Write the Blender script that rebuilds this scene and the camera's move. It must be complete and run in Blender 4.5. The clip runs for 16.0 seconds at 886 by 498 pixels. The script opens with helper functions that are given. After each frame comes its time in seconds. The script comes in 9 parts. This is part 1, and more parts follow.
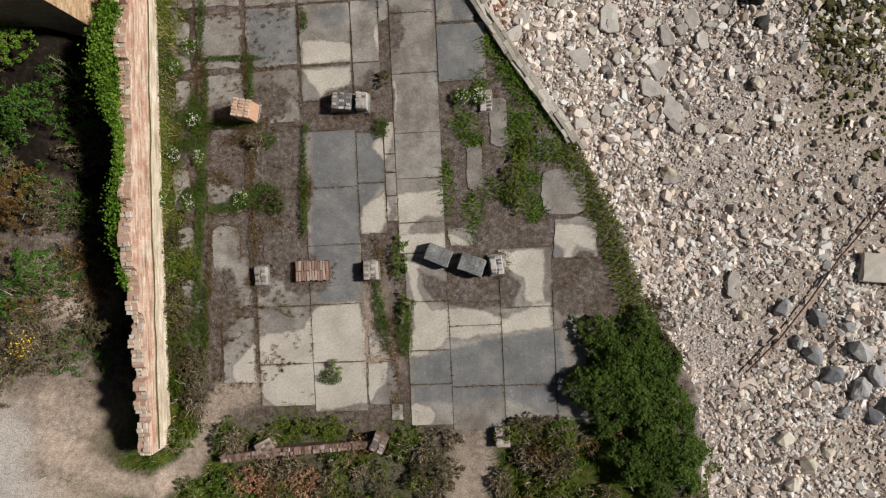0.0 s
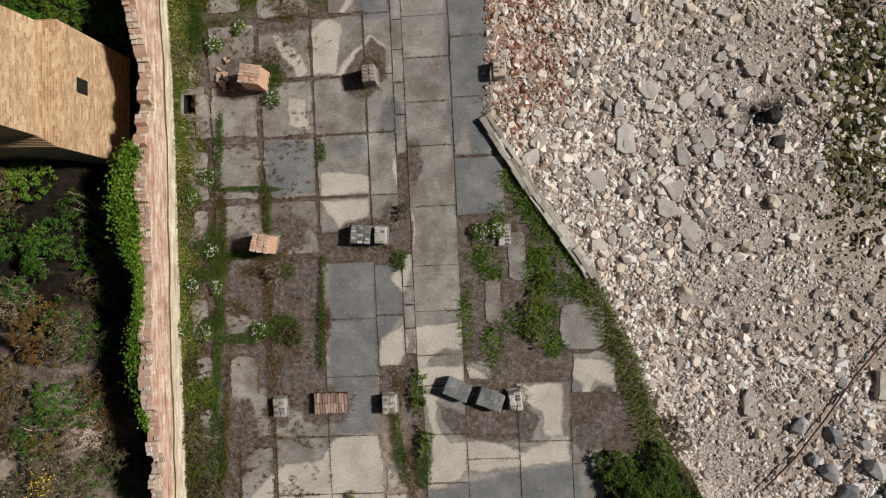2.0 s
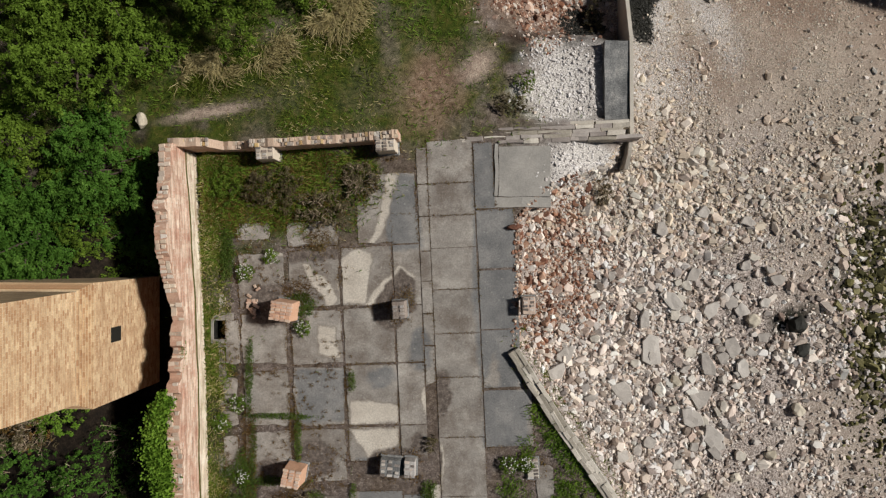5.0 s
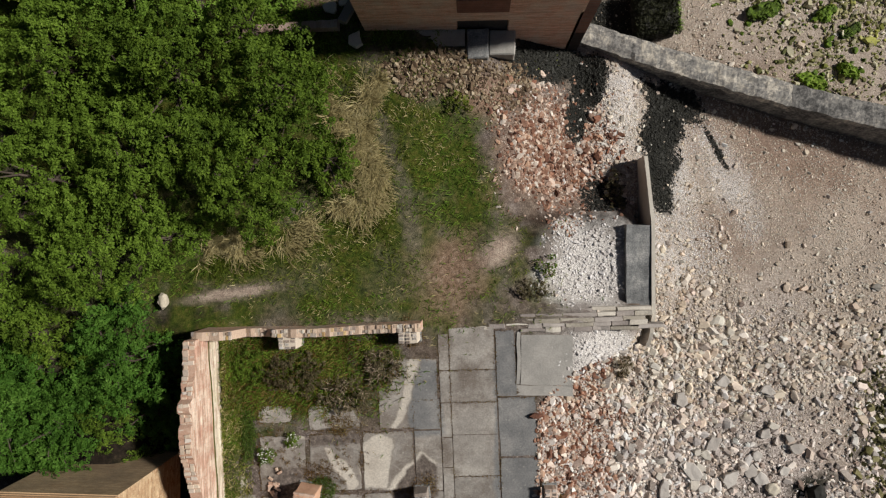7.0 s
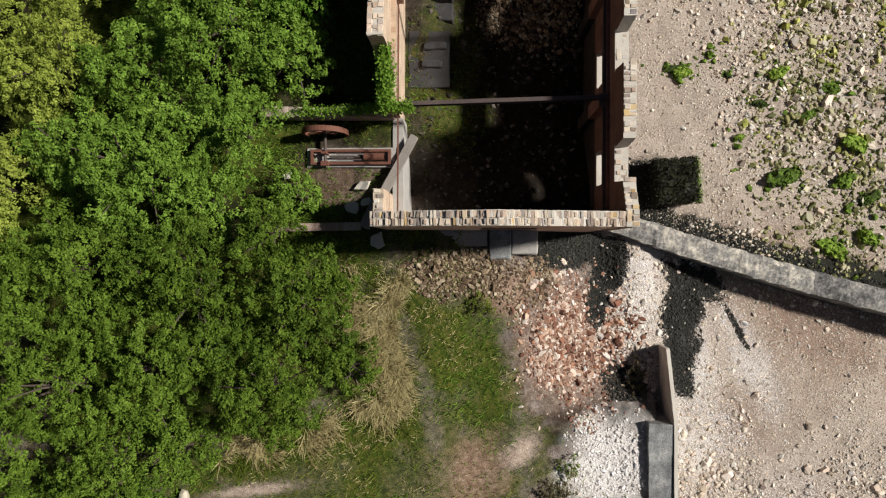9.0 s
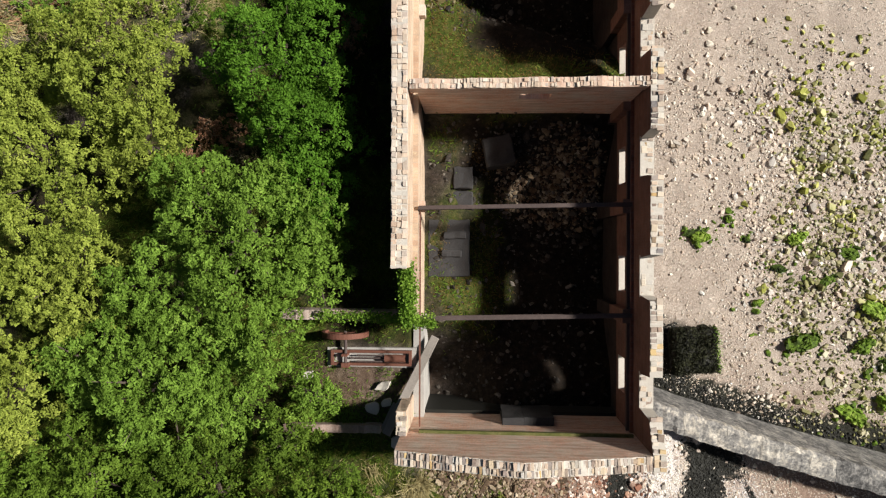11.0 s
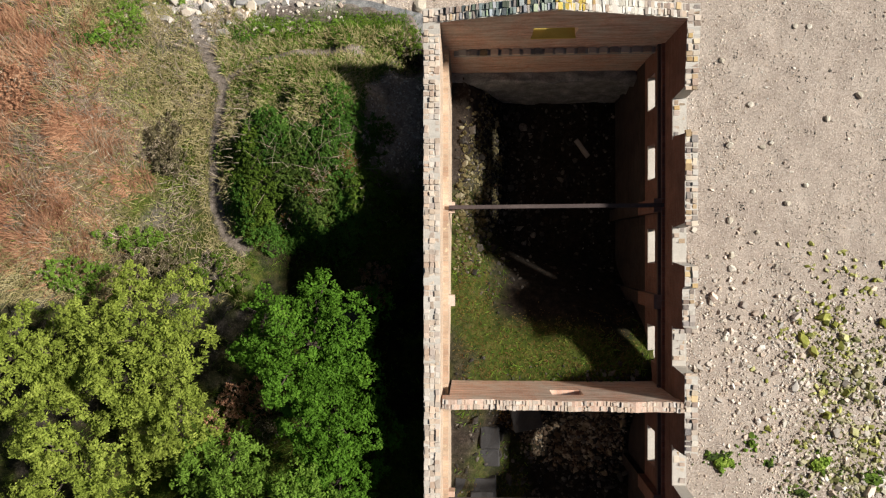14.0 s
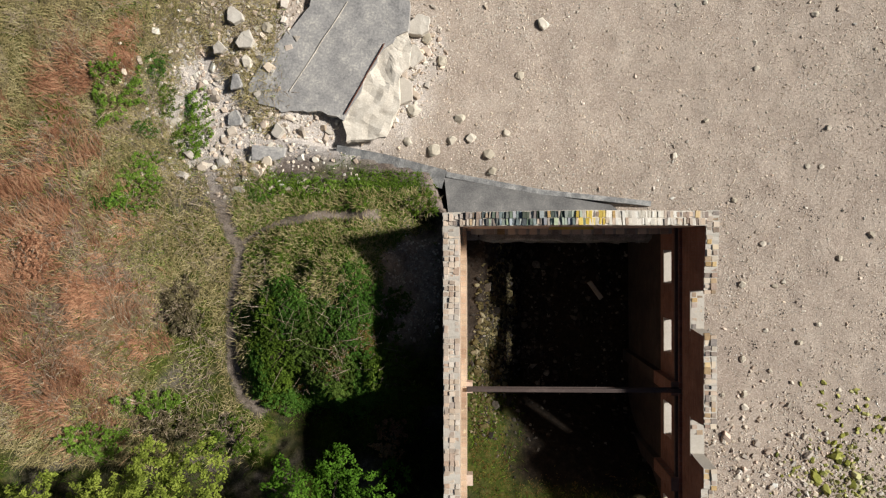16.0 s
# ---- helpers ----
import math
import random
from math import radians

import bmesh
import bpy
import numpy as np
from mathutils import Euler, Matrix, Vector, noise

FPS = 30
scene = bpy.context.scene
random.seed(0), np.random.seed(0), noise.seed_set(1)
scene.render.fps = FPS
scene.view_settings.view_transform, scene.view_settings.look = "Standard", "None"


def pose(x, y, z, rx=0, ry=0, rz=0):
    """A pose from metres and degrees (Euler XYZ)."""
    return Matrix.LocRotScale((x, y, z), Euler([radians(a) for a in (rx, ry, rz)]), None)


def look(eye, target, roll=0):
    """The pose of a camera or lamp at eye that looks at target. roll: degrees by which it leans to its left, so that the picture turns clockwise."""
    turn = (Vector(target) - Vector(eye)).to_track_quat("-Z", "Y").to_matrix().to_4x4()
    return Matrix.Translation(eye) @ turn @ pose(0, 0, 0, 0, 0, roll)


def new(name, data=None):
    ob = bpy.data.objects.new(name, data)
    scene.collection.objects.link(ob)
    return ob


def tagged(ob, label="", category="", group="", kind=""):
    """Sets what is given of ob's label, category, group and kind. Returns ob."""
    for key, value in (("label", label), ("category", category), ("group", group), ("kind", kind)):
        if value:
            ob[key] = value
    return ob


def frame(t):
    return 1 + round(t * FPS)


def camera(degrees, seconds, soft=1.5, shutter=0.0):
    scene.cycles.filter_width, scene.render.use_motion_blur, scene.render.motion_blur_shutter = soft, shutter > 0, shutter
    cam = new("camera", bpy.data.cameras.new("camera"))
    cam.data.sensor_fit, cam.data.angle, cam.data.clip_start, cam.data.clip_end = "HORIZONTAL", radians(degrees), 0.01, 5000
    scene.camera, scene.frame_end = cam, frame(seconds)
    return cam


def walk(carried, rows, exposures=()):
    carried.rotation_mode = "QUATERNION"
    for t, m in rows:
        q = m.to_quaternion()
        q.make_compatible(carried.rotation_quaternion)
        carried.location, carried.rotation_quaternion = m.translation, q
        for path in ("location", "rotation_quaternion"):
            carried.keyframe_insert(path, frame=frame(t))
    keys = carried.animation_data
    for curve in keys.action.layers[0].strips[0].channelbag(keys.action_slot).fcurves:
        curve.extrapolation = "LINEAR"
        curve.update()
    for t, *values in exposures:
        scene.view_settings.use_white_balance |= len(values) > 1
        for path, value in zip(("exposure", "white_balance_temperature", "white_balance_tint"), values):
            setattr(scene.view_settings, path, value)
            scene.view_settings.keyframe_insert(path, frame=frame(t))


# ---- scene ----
# Camera: a drone that looks straight down and flies north along the shore.
cam = camera(78.0, 16.0, 1.25)
PATH = [
    (0, 0.003, 0.003, 23.376, -0.13, 3.23, -0.10),
    (1, -0.404, 2.849, 23.399, -0.14, 3.22, -0.14),
    (2, -0.782, 5.708, 23.444, -0.14, 3.22, -0.13),
    (3, -1.167, 8.747, 23.507, -0.13, 3.22, -0.08),
    (4, -1.577, 12.061, 23.578, -0.12, 3.23, -0.02),
    (5, -2.018, 15.683, 23.644, -0.10, 3.24, 0.05),
    (6, -2.489, 19.600, 23.692, -0.08, 3.25, 0.12),
    (7, -2.980, 23.759, 23.713, -0.06, 3.26, 0.18),
    (8, -3.482, 28.085, 23.705, -0.04, 3.26, 0.22),
    (9, -3.982, 32.488, 23.673, -0.02, 3.26, 0.24),
    (10, -4.470, 36.876, 23.629, -0.01, 3.25, 0.23),
    (11, -4.937, 41.168, 23.588, -0.01, 3.24, 0.20),
    (12, -5.380, 45.303, 23.567, -0.02, 3.23, 0.16),
    (13, -5.796, 49.255, 23.578, -0.05, 3.21, 0.09),
    (14, -6.188, 53.038, 23.625, -0.09, 3.19, 0.02),
    (15, -6.559, 56.726, 23.696, -0.15, 3.17, -0.06),
    (16, -6.915, 60.458, 23.754, -0.23, 3.16, -0.13),
]
walk(cam, [(t, pose(x, y, z, rx, ry, rz)) for t, x, y, z, rx, ry, rz in PATH],
     [(0, -0.1), (2.5, -0.2), (6, -0.14), (7.5, 0.02), (9, 0.38), (11.5, 0.7), (13, 0.7), (14.5, 0.5), (16, 0.28)])

# ---- light ----
world = bpy.data.worlds.new("sky")
world.use_nodes = True
scene.world = world
SUN_ELEV, SUN_EAST = 35.0, 11.0          # degrees up, degrees north of due east
wn = world.node_tree.nodes
sky = wn.new("ShaderNodeTexSky")
sky.sky_type, sky.sun_disc = "NISHITA", False
sky.sun_elevation, sky.sun_rotation = radians(SUN_ELEV), radians(90 - SUN_EAST)
wn["Background"].inputs["Strength"].default_value = 0.019
world.node_tree.links.new(sky.outputs[0], wn["Background"].inputs["Color"])
sun = new("sun", bpy.data.lights.new("sun", "SUN"))
sun.data.energy, sun.data.angle, sun.data.color = 5.1, radians(5.0), (1.0, 0.95, 0.88)
se, sa = radians(SUN_ELEV), radians(SUN_EAST)
sun.matrix_world = look((60 * math.cos(se) * math.cos(sa), 20 + 60 * math.cos(se) * math.sin(sa), 60 * math.sin(se)), (0, 20, 0))

# ---- small tools ----
rng = np.random.default_rng(7)


def smooth(a, b, v):
    k = np.clip((np.asarray(v, float) - a) / (b - a), 0, 1)
    return k * k * (3 - 2 * k)


def lattice(ix, iy, seed):
    h = (ix.astype(np.int64) * 374761393 + iy.astype(np.int64) * 668265263 + seed * 144269) & 0x7FFFFFFF
    h = ((h ^ (h >> 13)) * 1274126177) & 0x7FFFFFFF
    return ((h ^ (h >> 16)) & 0xFFFF) / 65535.0


def wave(x, y, size, seed=0):
    """Smooth value noise in 0..1 with cells of that size."""
    x, y = np.asarray(x, float) / size, np.asarray(y, float) / size
    ix, iy = np.floor(x), np.floor(y)
    fx, fy = x - ix, y - iy
    fx, fy = fx * fx * (3 - 2 * fx), fy * fy * (3 - 2 * fy)
    a, b = lattice(ix, iy, seed), lattice(ix + 1, iy, seed)
    c, d = lattice(ix, iy + 1, seed), lattice(ix + 1, iy + 1, seed)
    return (a * (1 - fx) + b * fx) * (1 - fy) + (c * (1 - fx) + d * fx) * fy


def fractal(x, y, size, seed=0):
    return (wave(x, y, size, seed) + 0.5 * wave(x, y, size / 2, seed + 1) + 0.25 * wave(x, y, size / 4, seed + 2)) / 1.75


def blob(x, y, cx, cy, rx, ry, turn=0.0, soft=0.35):
    """1 inside a rough-edged ellipse, 0 outside."""
    c, s = math.cos(radians(turn)), math.sin(radians(turn))
    dx, dy = x - cx, y - cy
    d = np.sqrt(((dx * c + dy * s) / rx) ** 2 + ((dy * c - dx * s) / ry) ** 2)
    d = d + (fractal(x, y, 1.3, 31) - 0.5) * 0.9 + (fractal(x, y, 0.4, 37) - 0.5) * 0.55
    return 1 - smooth(1 - soft, 1 + soft, d)


def raw_mesh(name, verts, faces, mats, shade=False, attrs=None):
    """A mesh from arrays: verts (n, 3), faces (m, 3 or 4); attrs: name -> float a vertex."""
    verts, faces = np.asarray(verts, np.float32), np.asarray(faces, np.int32)
    me = bpy.data.meshes.new(name)
    me.vertices.add(len(verts))
    me.vertices.foreach_set("co", verts.ravel())
    k = faces.shape[1]
    me.loops.add(faces.size)
    me.loops.foreach_set("vertex_index", faces.ravel())
    me.polygons.add(len(faces))
    me.polygons.foreach_set("loop_start", np.arange(0, faces.size, k, dtype=np.int32))
    me.polygons.foreach_set("loop_total", np.full(len(faces), k, np.int32))
    me.polygons.foreach_set("use_smooth", np.full(len(faces), shade, bool))
    me.update(calc_edges=True)
    for key, values in (attrs or {}).items():
        a = me.attributes.new(key, "FLOAT", "POINT")
        a.data.foreach_set("value", np.asarray(values, np.float32).ravel())
    for m in mats if isinstance(mats, (list, tuple)) else [mats]:
        me.materials.append(m)
    return me


def put(ob, parent=None, m=None):
    if parent is not None:
        ob.parent = parent
    if m is not None:
        ob.matrix_basis = m
    return ob


def part(name, bm, material, parent=None, label="", smooth_faces=False):
    me = bpy.data.meshes.new(name)
    bmesh.ops.recalc_face_normals(bm, faces=bm.faces)
    bm.to_mesh(me)
    bm.free()
    me.materials.append(material)
    if smooth_faces:
        for p in me.polygons:
            p.use_smooth = True
    ob = put(new(name, me), parent)
    return tagged(ob, label) if label else ob


def block(sx, sy, sz, bevel=0.02, rough=0.0, cuts=0, seed=0, taper=0.0):
    """A box standing on z = 0, its edges bevelled and, if rough, its surface uneven."""
    bm = bmesh.new()
    bmesh.ops.create_cube(bm, size=1)
    for v in bm.verts:
        k = 1 - taper * (v.co.z + 0.5)
        v.co = Vector((v.co.x * sx * k, v.co.y * sy * k, (v.co.z + 0.5) * sz))
    if bevel:
        bmesh.ops.bevel(bm, geom=bm.edges[:], offset=bevel, segments=1, affect="EDGES")
    if cuts:
        bmesh.ops.subdivide_edges(bm, edges=[e for e in bm.edges if e.calc_length() > min(sx, sy, sz) * 0.4], cuts=cuts, use_grid_fill=True)
    if rough:
        for v in bm.verts:
            v.co += noise.noise_vector(v.co * 3.1 + Vector((seed * 7.3, seed, 0))) * rough
    return bm


def add_box(bm, x0, y0, z0, x1, y1, z1):
    vs = [bm.verts.new(p) for p in ((x0, y0, z0), (x1, y0, z0), (x1, y1, z0), (x0, y1, z0), (x0, y0, z1), (x1, y0, z1), (x1, y1, z1), (x0, y1, z1))]
    for f in ((3, 2, 1, 0), (4, 5, 6, 7), (0, 1, 5, 4), (1, 2, 6, 5), (2, 3, 7, 6), (3, 0, 4, 7)):
        bm.faces.new([vs[i] for i in f])


def thing(name, x, y, z, label, category, group="", turn=0.0):
    e = new(name)
    e.empty_display_size = 0.2
    e.matrix_basis = pose(x, y, z, 0, 0, turn)
    return tagged(e, label, category, group)


# ---- materials ----
def base_material(name):
    m = bpy.data.materials.new(name)
    m.use_nodes = True
    nt = m.node_tree
    return m, nt, nt.nodes["Principled BSDF"]


def node(nt, kind, **sets):
    n = nt.nodes.new(kind)
    for k, v in sets.items():
        n.inputs[k.replace("_", " ")].default_value = v
    return n


def noise_tex(nt, scale, detail=4.0, rough=0.55, world=True):
    n = node(nt, "ShaderNodeTexNoise", Scale=scale, Detail=detail, Roughness=rough)
    if world:
        nt.links.new(nt.nodes.new("ShaderNodeNewGeometry").outputs["Position"], n.inputs["Vector"])
    else:
        nt.links.new(nt.nodes.new("ShaderNodeTexCoord").outputs["Object"], n.inputs["Vector"])
    return n


def ramp(nt, source, stops):
    r = nt.nodes.new("ShaderNodeValToRGB")
    while len(r.color_ramp.elements) < len(stops):
        r.color_ramp.elements.new(0.5)
    for e, (p, c) in zip(r.color_ramp.elements, stops):
        e.position, e.color = p, (*c, 1) if len(c) == 3 else c
    nt.links.new(source, r.inputs["Fac"])
    return r.outputs["Color"]


def mix(nt, fac, a, b, kind="MIX"):
    n = nt.nodes.new("ShaderNodeMix")
    n.data_type, n.blend_type = "RGBA", kind
    for sock, v in ((n.inputs[0], fac), (n.inputs[6], a), (n.inputs[7], b)):
        if isinstance(v, (int, float)):
            sock.default_value = v
        elif isinstance(v, tuple):
            sock.default_value = (*v, 1)
        else:
            nt.links.new(v, sock)
    return n.outputs[2]


def bump(nt, bsdf, height, strength=0.4, distance=0.03):
    b = node(nt, "ShaderNodeBump", Strength=strength, Distance=distance)
    nt.links.new(height, b.inputs["Height"])
    nt.links.new(b.outputs["Normal"], bsdf.inputs["Normal"])


def stone_material(name, stops, rough=0.9, coarse=0.8, fine=14.0, per="", spread=0.35, relief=0.4, world=True, tints=()):
    """Weathered mineral surface: broad tone, fine grain; per 'object' or 'island' shifts the tone piece by piece."""
    m, nt, bsdf = base_material(name)
    big, small = noise_tex(nt, coarse, 5.0, 0.6, world), noise_tex(nt, fine, 6.0, 0.65, world)
    value = nt.nodes.new("ShaderNodeMath")
    value.operation = "MULTIPLY_ADD"
    nt.links.new(small.outputs["Fac"], value.inputs[0])
    value.inputs[1].default_value = 0.55
    off = nt.nodes.new("ShaderNodeMath")
    off.operation = "MULTIPLY_ADD"
    off.inputs[1].default_value, off.inputs[2].default_value = 0.55, -0.05
    nt.links.new(big.outputs["Fac"], off.inputs[0])
    last = off.outputs[0]
    if per:
        rnd = nt.nodes.new("ShaderNodeObjectInfo").outputs["Random"] if per == "object" else nt.nodes.new("ShaderNodeNewGeometry").outputs["Random Per Island"]
        sh = nt.nodes.new("ShaderNodeMath")
        sh.operation = "MULTIPLY_ADD"
        sh.inputs[1].default_value = spread * 2
        nt.links.new(rnd, sh.inputs[0])
        sub = nt.nodes.new("ShaderNodeMath")
        sub.operation = "SUBTRACT"
        sub.inputs[1].default_value = spread
        nt.links.new(last, sh.inputs[2])
        nt.links.new(sh.outputs[0], sub.inputs[0])
        last = sub.outputs[0]
    nt.links.new(last, value.inputs[2])
    col = ramp(nt, value.outputs[0], stops)
    if tints:
        chance = nt.nodes.new("ShaderNodeTexWhiteNoise")
        chance.noise_dimensions = "1D"
        nt.links.new(rnd, chance.inputs["W"])
        col = mix(nt, 1.0, col, ramp(nt, chance.outputs["Value"], [(i / max(1, len(tints) - 1), t) for i, t in enumerate(tints)]), "MULTIPLY")
    nt.links.new(col, bsdf.inputs["Base Color"])
    bsdf.inputs["Roughness"].default_value = rough
    bsdf.inputs["Specular IOR Level"].default_value = 0.25
    bump(nt, bsdf, small.outputs["Fac"], relief, 0.03)
    return m


def brick_material(name, a, b, mortar, along="y", width=0.225, high=0.075, stain=(0.2, 0.17, 0.14), stain_amount=0.5, lichen=None, streak=0.75):
    """Brick courses on an upright face that runs along x or y, with soot and lime stains."""
    m, nt, bsdf = base_material(name)
    pos = nt.nodes.new("ShaderNodeNewGeometry").outputs["Position"]
    sep, com = nt.nodes.new("ShaderNodeSeparateXYZ"), nt.nodes.new("ShaderNodeCombineXYZ")
    nt.links.new(pos, sep.inputs[0])
    nt.links.new(sep.outputs["X" if along == "x" else "Y"], com.inputs[0])
    nt.links.new(sep.outputs["Z"], com.inputs[1])
    br = node(nt, "ShaderNodeTexBrick", Color1=(*a, 1), Color2=(*b, 1), Mortar=(*mortar, 1), Scale=1.0, Mortar_Size=0.011, Mortar_Smooth=0.3, Bias=0.0, Brick_Width=width, Row_Height=high)
    nt.links.new(com.outputs[0], br.inputs["Vector"])
    big, small = noise_tex(nt, 1.1, 6.0, 0.65), noise_tex(nt, 22.0, 5.0, 0.6)
    col = mix(nt, ramp(nt, big.outputs["Fac"], [(0.42, (0, 0, 0)), (0.68, (stain_amount,) * 3)]), br.outputs["Color"], stain)
    col = mix(nt, 0.45, col, mix(nt, 1.0, col, ramp(nt, small.outputs["Fac"], [(0.3, (0.55,) * 3), (0.7, (1.35,) * 3)]), "MULTIPLY"))
    st = node(nt, "ShaderNodeTexNoise", Scale=1.0, Detail=7.0, Roughness=0.7)
    c2 = nt.nodes.new("ShaderNodeVectorMath")
    c2.operation = "MULTIPLY"
    c2.inputs[1].default_value = (0.55, 6.0, 1.0)
    nt.links.new(com.outputs[0], c2.inputs[0])
    nt.links.new(c2.outputs[0], st.inputs["Vector"])
    col = mix(nt, streak, col, mix(nt, 1.0, col, ramp(nt, st.outputs["Fac"], [(0.34, (0.45, 0.34, 0.29)), (0.5, (0.95, 0.93, 0.92)), (0.66, (1.35, 1.4, 1.45))]), "MULTIPLY"))
    if lichen:
        l2 = noise_tex(nt, 2.3, 5.0, 0.7)
        col = mix(nt, ramp(nt, l2.outputs["Fac"], [(0.62, (0, 0, 0)), (0.7, (0.8,) * 3)]), col, lichen)
    nt.links.new(col, bsdf.inputs["Base Color"])
    bsdf.inputs["Roughness"].default_value = 0.92
    bsdf.inputs["Specular IOR Level"].default_value = 0.2
    inv = nt.nodes.new("ShaderNodeMath")
    inv.operation = "MULTIPLY_ADD"
    inv.inputs[1].default_value = -1.0
    nt.links.new(br.outputs["Fac"], inv.inputs[0])
    nt.links.new(small.outputs["Fac"], inv.inputs[2])
    bump(nt, bsdf, inv.outputs[0], 0.6, 0.02)
    return m


def leaf_material(name, stops, through_light=0.28):
    """Leaves: tone leaf by leaf and clump by clump, a little light passing through."""
    m, nt, bsdf = base_material(name)
    rnd = nt.nodes.new("ShaderNodeNewGeometry").outputs["Random Per Island"]
    big = noise_tex(nt, 0.9, 3.0)
    s = nt.nodes.new("ShaderNodeMath")
    s.operation = "MULTIPLY_ADD"
    s.inputs[1].default_value = 0.34
    nt.links.new(rnd, s.inputs[0])
    k = nt.nodes.new("ShaderNodeMath")
    k.operation = "MULTIPLY_ADD"
    k.inputs[1].default_value, k.inputs[2].default_value = 0.9, -0.12
    nt.links.new(big.outputs["Fac"], k.inputs[0])
    nt.links.new(k.outputs[0], s.inputs[2])
    col = ramp(nt, s.outputs[0], stops)
    nt.links.new(col, bsdf.inputs["Base Color"])
    bsdf.inputs["Roughness"].default_value = 0.65
    bsdf.inputs["Specular IOR Level"].default_value = 0.12
    tr = nt.nodes.new("ShaderNodeBsdfTranslucent")
    nt.links.new(col, tr.inputs["Color"])
    ms = nt.nodes.new("ShaderNodeMixShader")
    ms.inputs[0].default_value = through_light
    nt.links.new(bsdf.outputs[0], ms.inputs[1])
    nt.links.new(tr.outputs[0], ms.inputs[2])
    nt.links.new(ms.outputs[0], nt.nodes["Material Output"].inputs["Surface"])
    return m


def plain_material(name, color, rough=0.7, metal=0.0, vary=0.3, scale=6.0):
    m, nt, bsdf = base_material(name)
    n = noise_tex(nt, scale, 6.0, 0.65)
    c = tuple(color)
    nt.links.new(ramp(nt, n.outputs["Fac"], [(0.3, tuple(v * (1 - vary) for v in c)), (0.7, tuple(v * (1 + vary) for v in c))]), bsdf.inputs["Base Color"])
    bsdf.inputs["Roughness"].default_value, bsdf.inputs["Metallic"].default_value = rough, metal
    bump(nt, bsdf, n.outputs["Fac"], 0.3, 0.02)
    return m


STONE_TINTS = ((0.97, 0.97, 1.0), (1.0, 0.9, 0.79), (0.9, 0.95, 1.0), (1.0, 0.86, 0.79), (0.97, 1.0, 0.98), (0.72, 0.73, 0.76), (1.0, 0.94, 0.86), (1.0, 0.9, 0.86))
M_ROCK = stone_material("beach_stone", [(0.0, (0.1348, 0.114, 0.1037)), (0.22, (0.3318, 0.2903, 0.2644)), (0.45, (0.5599, 0.5028, 0.4614)), (0.7, (0.7672, 0.7258, 0.6843)), (1.0, (0.902, 0.8916, 0.8605))], per="island", spread=0.4, tints=STONE_TINTS)
# Stones of the house floor, dark with the room's shade put into their colour.
M_SHADE_STONE = stone_material("shaded_stone", [(0.0, (0.012, 0.01, 0.008)), (0.45, (0.035, 0.03, 0.025)), (0.75, (0.09, 0.078, 0.065)), (1.0, (0.26, 0.235, 0.2))], per="island", spread=0.36)
M_PEBBLE = stone_material("pale_pebble", [(0.0, (0.24, 0.205, 0.165)), (0.35, (0.53, 0.47, 0.4)), (0.6, (0.67, 0.615, 0.535)), (0.85, (0.74, 0.7, 0.62)), (1.0, (0.84, 0.82, 0.77))], per="island", spread=0.38, tints=STONE_TINTS)
M_RED_RUBBLE = stone_material("brick_rubble", [(0.0, (0.077, 0.0385, 0.028)), (0.25, (0.231, 0.1155, 0.0784)), (0.48, (0.396, 0.242, 0.1736)), (0.7, (0.528, 0.429, 0.3584)), (1.0, (0.792, 0.748, 0.6944))], per="island", spread=0.46, tints=STONE_TINTS)
M_LIME = stone_material("white_lime", [(0.0, (0.368, 0.3276, 0.3128)), (0.4, (0.6072, 0.5733, 0.552)), (0.7, (0.7176, 0.6962, 0.69)), (1.0, (0.7728, 0.7553, 0.7544))], per="island", spread=0.25)
M_ALGAE_ROCK = stone_material("weedy_stone", [(0.0, (0.05, 0.06, 0.02)), (0.4, (0.2, 0.2, 0.07)), (0.6, (0.34, 0.31, 0.17)), (1.0, (0.6, 0.57, 0.45))], per="island", spread=0.4)
M_BOULDER = stone_material("boulder", [(0.0, (0.09, 0.09, 0.1)), (0.45, (0.22, 0.225, 0.24)), (0.65, (0.36, 0.355, 0.355)), (1.0, (0.62, 0.6, 0.56))], per="object", spread=0.25)
M_PALE_BOULDER = stone_material("pale_boulder", [(0.0, (0.25, 0.22, 0.16)), (0.45, (0.5, 0.45, 0.36)), (0.75, (0.66, 0.61, 0.52)), (1.0, (0.75, 0.72, 0.65))], per="object", spread=0.2)
M_SLABSTONE = stone_material("flat_stone", [(0.0, (0.26, 0.235, 0.215)), (0.5, (0.47, 0.435, 0.4)), (1.0, (0.66, 0.63, 0.585))], per="object", spread=0.2)
M_DARK_ROCK = stone_material("seaweed_rock", [(0.0, (0.006, 0.006, 0.005)), (0.5, (0.0175, 0.0175, 0.014)), (0.8, (0.035, 0.035, 0.03)), (1.0, (0.075, 0.075, 0.07))], per="island", spread=0.3, rough=0.7)
M_BRICK = stone_material("loose_brick", [(0.0, (0.24, 0.15, 0.11)), (0.3, (0.46, 0.31, 0.24)), (0.5, (0.58, 0.46, 0.38)), (0.75, (0.66, 0.58, 0.5)), (1.0, (0.76, 0.72, 0.67))], per="object", spread=0.16, tints=((1.0, 0.97, 0.94), (1.0, 0.85, 0.76), (1.0, 1.0, 1.0), (0.85, 0.8, 0.76), (1.0, 0.92, 0.84)))
